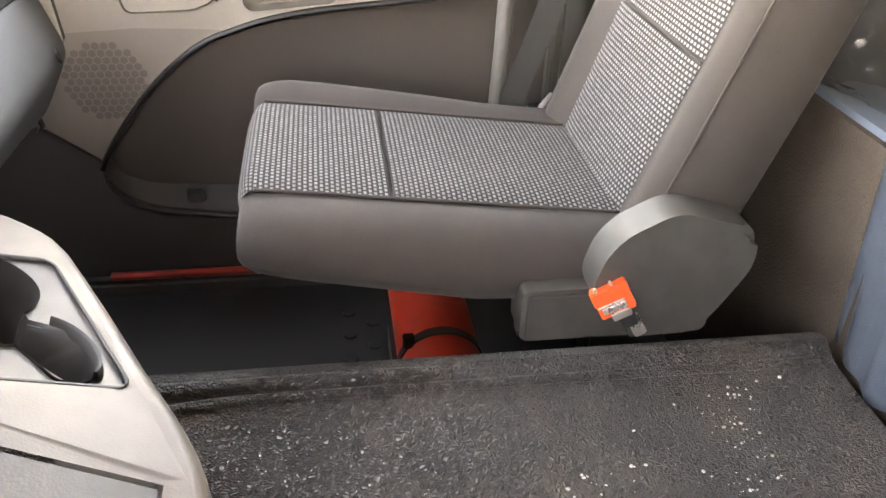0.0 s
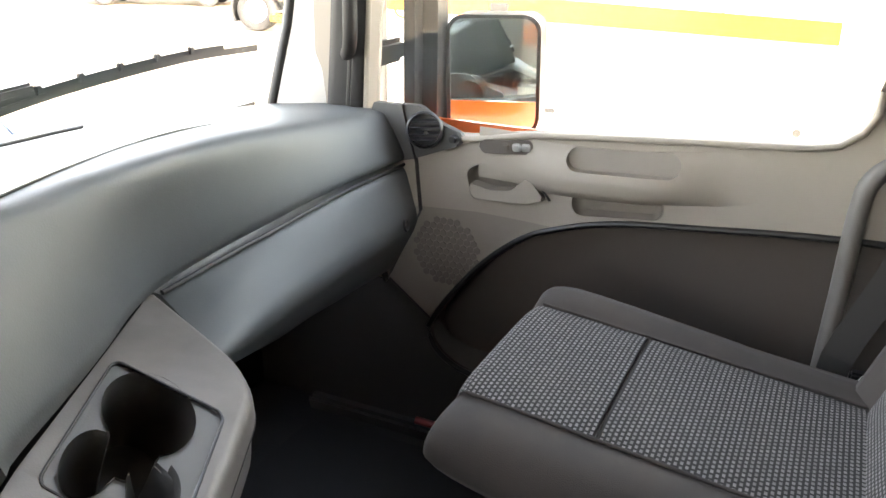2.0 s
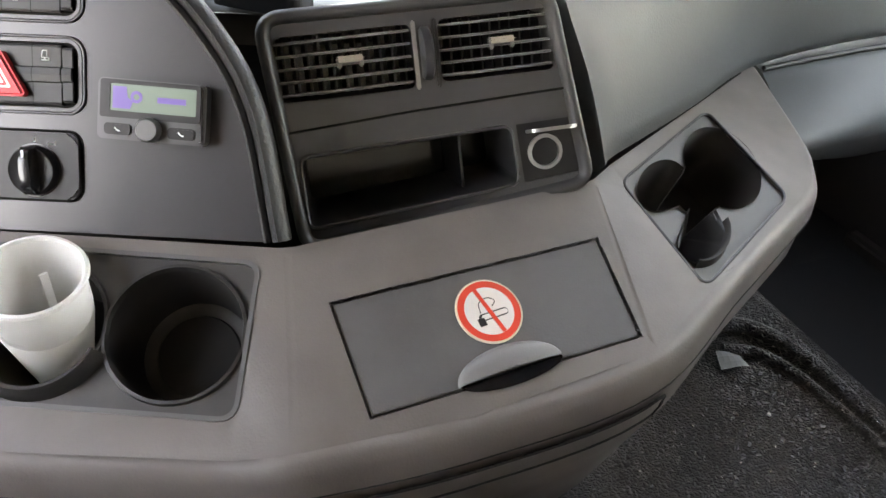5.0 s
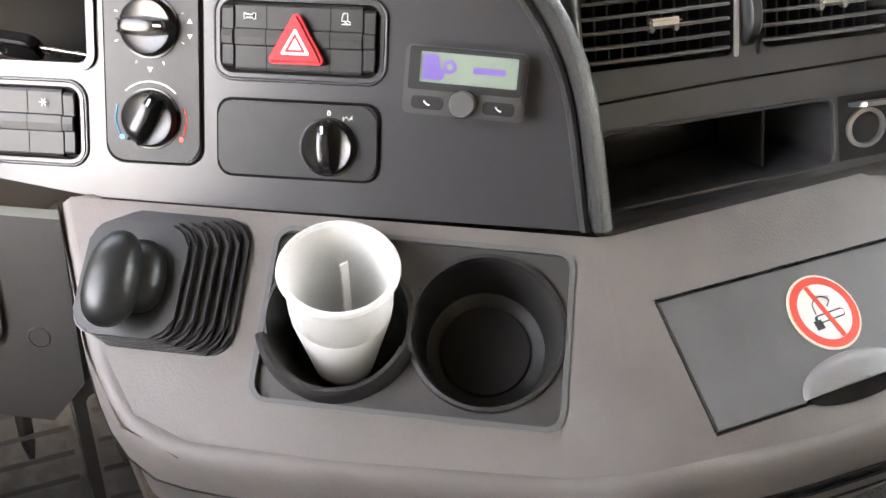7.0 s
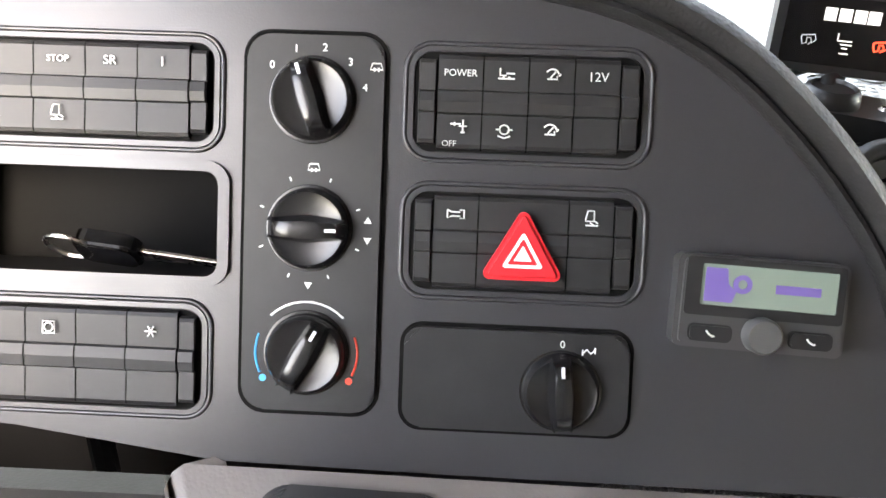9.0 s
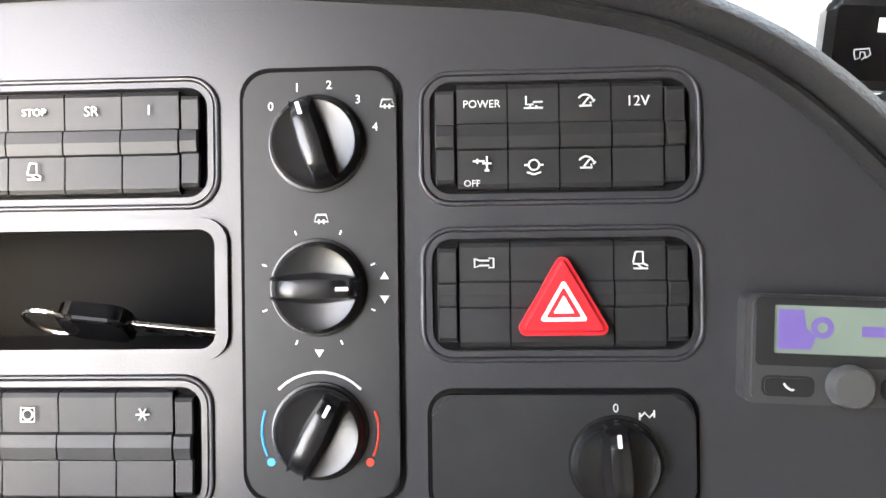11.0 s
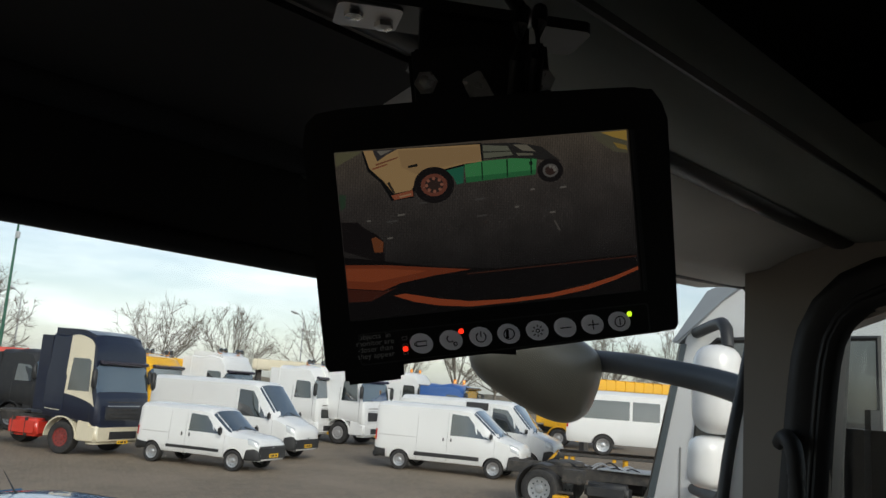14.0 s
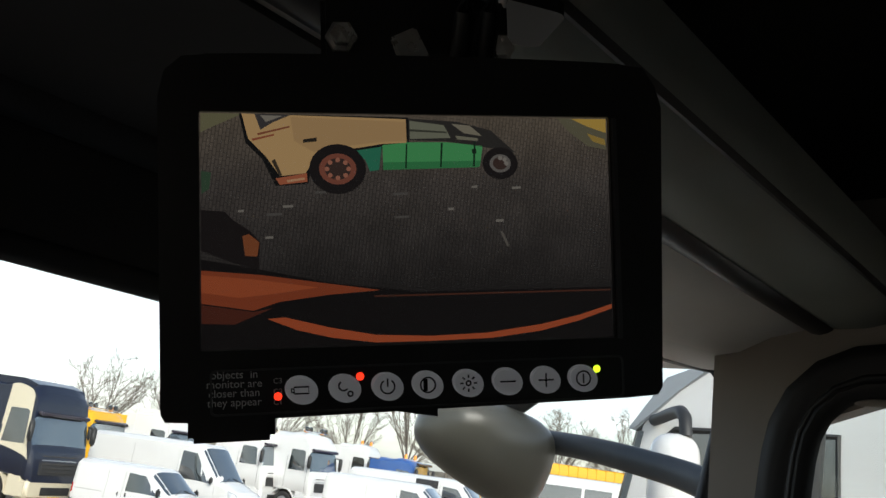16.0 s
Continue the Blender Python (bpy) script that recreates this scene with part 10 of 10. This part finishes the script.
def tree(x, y, h, seed, label):
    """A short trunk, limbs fanning out to a round crown, and fine twigs."""
    rg = random.Random(seed)
    t = thing("bare_tree", (x, y, 0), label, "tree", group="bare trees round the yard")
    base, crown = Vector((x, y, 0)), Vector((x, y, 0.60 * h))
    rx, rz = h * rg.uniform(0.40, 0.48), h * 0.36
    big, fine = [], []

    def reach(a, e, share=1.0):
        q = 1 + 0.08 * math.sin(3 * a + seed) + rg.gauss(0, 0.03)
        return crown + Vector((math.cos(a) * math.cos(e) * rx, math.sin(a) * math.cos(e) * rx, math.sin(e) * rz)) * q * share

    def bend(p, q, sag, n=4):
        c = p.lerp(q, 0.5) + Vector((rg.gauss(0, sag), rg.gauss(0, sag), -abs(rg.gauss(0, sag))))
        return [p.lerp(c, i / n).lerp(c.lerp(q, i / n), i / n) for i in range(n + 1)]

    fork = base + Vector((rg.gauss(0, 0.15), rg.gauss(0, 0.15), 0.24 * h))
    big.append(([base, base.lerp(fork, 0.5), fork], [h * 0.014, h * 0.011, h * 0.010], 8))
    for k in range(11):
        a, e = 2.4 * k + rg.gauss(0, 0.2), radians(rg.uniform(-22, 84))
        limb = bend(fork, reach(a, e), 0.05 * h)
        big.append((limb, [h * r for r in (0.0060, 0.0045, 0.0032, 0.0021, 0.0009)], 5))
        for j in range(13):
            s = rg.uniform(0.22, 0.95)
            i = min(int(s * 4), 3)
            p = limb[i].lerp(limb[i + 1], s * 4 - i)
            b = bend(p, p.lerp(reach(a + rg.gauss(0, 0.55), min(1.5, e + rg.gauss(0.05, 0.35))), rg.uniform(0.45, 0.95)), 0.025 * h, 3)
            big.append((b, [h * r for r in (0.0026, 0.0019, 0.0013, 0.0007)], 4))
            for _ in range(11):
                g = rg.uniform(0.2, 1.0)
                i = min(int(g * 3), 2)
                p2 = b[i].lerp(b[i + 1], g * 3 - i)
                d = ((p2 - fork).normalized() * 0.7 + Vector((rg.gauss(0, 0.7), rg.gauss(0, 0.7), rg.gauss(0.0, 0.6)))).normalized()
                fine.append(([p2, p2 + d * 0.03 * h + Vector((0, 0, 0.004 * h)), p2 + d * 0.06 * h], [h * 0.0013, h * 0.0009, h * 0.0004], 3))
    part("trunk", bundle(big), M["bark"], t, smooth=60)
    part("crown", bundle(fine), M["bark"], t, kind="stuff")


k = 0
for x, y, h in ((13.0, 66, 9.5), (19.5, 70, 10.5), (23.5, 78, 9.5), (33.5, 66, 9.6), (39.5, 64, 9.0), (46.5, 60, 9.6), (51.0, 54.5, 9.0), (52.0, 49, 10.8), (58.5, 50, 11.2), (73, 48, 10.5), (80, 44, 11.5), (88, 40, 11), (8, 70, 9), (2, 72, 9.5), (90, 26, 11), (95, 8, 11)):
    k += 1
    tree(x, y, h * 1.03, k, "leafless grey-barked tree with a fine twiggy crown")

# low far hedge and buildings' dark line on the horizon
hedge = bmesh.new()
rg = random.Random(3)
for i in range(170):
    a = radians(-30 + 165 * i / 170)
    r = 128 + rg.uniform(-4, 4)
    d = bmesh.new()
    bmesh.ops.create_icosphere(d, subdivisions=2, radius=1)
    for v in d.verts:
        v.co *= 1 + 0.3 * noise.noise(v.co * 2 + Vector((i, 0, 0)))
    d.transform(Matrix.Translation((r * math.cos(a), r * math.sin(a), 0)) @ Matrix.Diagonal((3.2, 3.2, rg.uniform(2.0, 3.6), 1)))
    merge(hedge, d)
tagged(part("far_hedge", hedge, mat("winter_hedge", (0.16, 0.14, 0.11), 1.0, spots=(1.0, (0.10, 0.10, 0.07), 0.8)), smooth=60), "hazy brown winter hedge along the horizon", "hedge", kind="stuff")
# flat debris on the paving
bm = box(W0, (0.42, 0.10, 0.03), 0.01, at=(1.84, 9.73, 0.016), turn=pose(0, 0, 0, 0, 0, 15))
tagged(part("rubber_strip", bm, M["rubber"]), "flat black rubber strip lying on the paving", "debris")


def paving():
    """Clinker joints and colours over the whole sheet, at the size of the real pavers."""
    m = mat("yard_paving", (0.24, 0.2, 0.165), 0.85)
    n = m.node_tree.nodes
    b = n["Principled BSDF"]
    tc, mp, br = n.new("ShaderNodeTexCoord"), n.new("ShaderNodeMapping"), n.new("ShaderNodeTexBrick")
    mp.inputs["Rotation"].default_value = (0, 0, radians(-24))
    br.inputs["Scale"].default_value = 1.0
    br.inputs["Brick Width"].default_value, br.inputs["Row Height"].default_value = 0.21, 0.105
    br.inputs["Mortar Size"].default_value, br.inputs["Mortar Smooth"].default_value = 0.007, 0.4
    br.inputs["Color1"].default_value, br.inputs["Color2"].default_value, br.inputs["Mortar"].default_value = (0.245, 0.192, 0.135, 1), (0.178, 0.145, 0.106, 1), (0.072, 0.060, 0.044, 1)
    z = n.new("ShaderNodeTexNoise")
    z.inputs["Scale"].default_value, z.inputs["Detail"].default_value = 0.35, 8
    r = n.new("ShaderNodeMapRange")
    r.inputs[1].default_value, r.inputs[2].default_value, r.inputs[4].default_value = 0.4, 0.7, 0.6
    mix = n.new("ShaderNodeMix")
    mix.data_type = "RGBA"
    mix.inputs[7].default_value = (0.285, 0.228, 0.168, 1)
    bump = n.new("ShaderNodeBump")
    bump.inputs["Distance"].default_value = 0.006
    bump.invert = True
    link_nodes(m, (tc.outputs["Object"], mp.inputs["Vector"]), (mp.outputs[0], br.inputs["Vector"]), (tc.outputs["Object"], z.inputs["Vector"]), (z.outputs[0], r.inputs[0]), (r.outputs[0], mix.inputs[0]), (br.outputs["Color"], mix.inputs[6]), (mix.outputs[2], b.inputs["Base Color"]), (br.outputs["Fac"], bump.inputs["Height"]), (bump.outputs[0], b.inputs["Normal"]))
    return m


def paver_material():
    m = mat("clinker_paver", (0.2, 0.155, 0.12), 0.8)
    n = m.node_tree.nodes
    b = n["Principled BSDF"]
    gi, oi, ad, rp = n.new("ShaderNodeNewGeometry"), n.new("ShaderNodeObjectInfo"), n.new("ShaderNodeMath"), n.new("ShaderNodeValToRGB")
    fr = n.new("ShaderNodeMath")
    fr.operation = "FRACT"
    rp.color_ramp.elements[0].color, rp.color_ramp.elements[1].color = (0.178, 0.144, 0.102, 1), (0.262, 0.207, 0.146, 1)
    tc, z, mix = n.new("ShaderNodeTexCoord"), n.new("ShaderNodeTexNoise"), n.new("ShaderNodeMix")
    z.inputs["Scale"].default_value, z.inputs["Detail"].default_value = 6, 8
    mix.data_type, mix.blend_type = "RGBA", "OVERLAY"
    mix.inputs[0].default_value = 0.3
    link_nodes(m, (gi.outputs["Random Per Island"], ad.inputs[0]), (oi.outputs["Random"], ad.inputs[1]), (ad.outputs[0], fr.inputs[0]), (fr.outputs[0], rp.inputs[0]), (gi.outputs["Position"], z.inputs["Vector"]), (rp.outputs[0], mix.inputs[6]), (z.outputs["Color"], mix.inputs[7]), (mix.outputs[2], b.inputs["Base Color"]))
    return m


ground = part("ground", box(W0, (900, 900, 0.4), at=(20, 60, -0.208)), paving())
tagged(ground, "wide yard of brown-grey clinker paving", "ground", kind="structure")
PV = paver_material()
part("joint_sand", box(W0, (13.4, 14.7, 0.01), at=(4.3, 10.65, -0.0105)), mat("dark_joint_sand", (0.075, 0.062, 0.045), 0.95, spots=(0.3, (0.05, 0.05, 0.03), 0.6)), ground)
one = bmesh.new()
box(W0, (0.200, 0.097, 0.07), 0.006, 1, bm=one, at=(0, 0, -0.035))
me = bpy.data.meshes.new("paver")
one.to_mesh(me)
one.free()
me.materials.append(PV)
PD = radians(24)
ux, uy = Vector((math.cos(PD), math.sin(PD), 0)), Vector((-math.sin(PD), math.cos(PD), 0))
rg = random.Random(12)
verts, faces, count = [], [], 0
base = np.array([(sx * 0.1, sy * 0.0485, 0.0) for sx, sy in ((-1, -1), (1, -1), (1, 1), (-1, 1))])
for j in range(-60, 250):
    for i in range(-40, 90):
        c = ux * (0.21 * (i + 0.5 * (j % 2))) + uy * (0.105 * j)
        c += Vector((2.0, 2.5, 0))
        if not (-2.5 < c.x < 11 and 3.2 < c.y < 18):
            continue
        if c.x > 8 and c.y < 6:
            continue
        tilt = (rg.gauss(0, 0.006), rg.gauss(0, 0.012), rg.uniform(-0.003, 0.002))
        if count < 300 and 0.2 < c.x < 2.7 and 4.4 < c.y < 7.0:
            count += 1
            ob = new("paver", me)
            ob.matrix_world = Matrix.Translation(c + Vector((0, 0, tilt[2]))) @ Matrix.Rotation(PD + rg.gauss(0, 0.01), 4, "Z") @ Matrix.Rotation(tilt[0], 4, "Y") @ Matrix.Rotation(tilt[1], 4, "X")
            ob.parent = ground
            continue
        k = len(verts)
        cx, sx_ = math.cos(PD + rg.gauss(0, 0.01)), math.sin(PD + rg.gauss(0, 0.01))
        top, low = [], []
        for x, y, _ in base:
            px, py = c.x + cx * x - sx_ * y, c.y + sx_ * x + cx * y
            z = tilt[2] + x * tilt[0] + y * tilt[1]
            top.append((px - (px - c.x) * 0.05, py - (py - c.y) * 0.05, z))
            low.append((px, py, -0.012))
        verts += top + low
        faces += [(k, k + 1, k + 2, k + 3)] + [(k + a, k + 4 + a, k + 4 + (a + 1) % 4, k + (a + 1) % 4) for a in range(4)]
pm = bpy.data.meshes.new("pavers")
pm.from_pydata(verts, [], faces)
pm.materials.append(PV)
pv = new("pavers", pm)
pv.parent = ground
tagged(pv, "", kind="stuff")
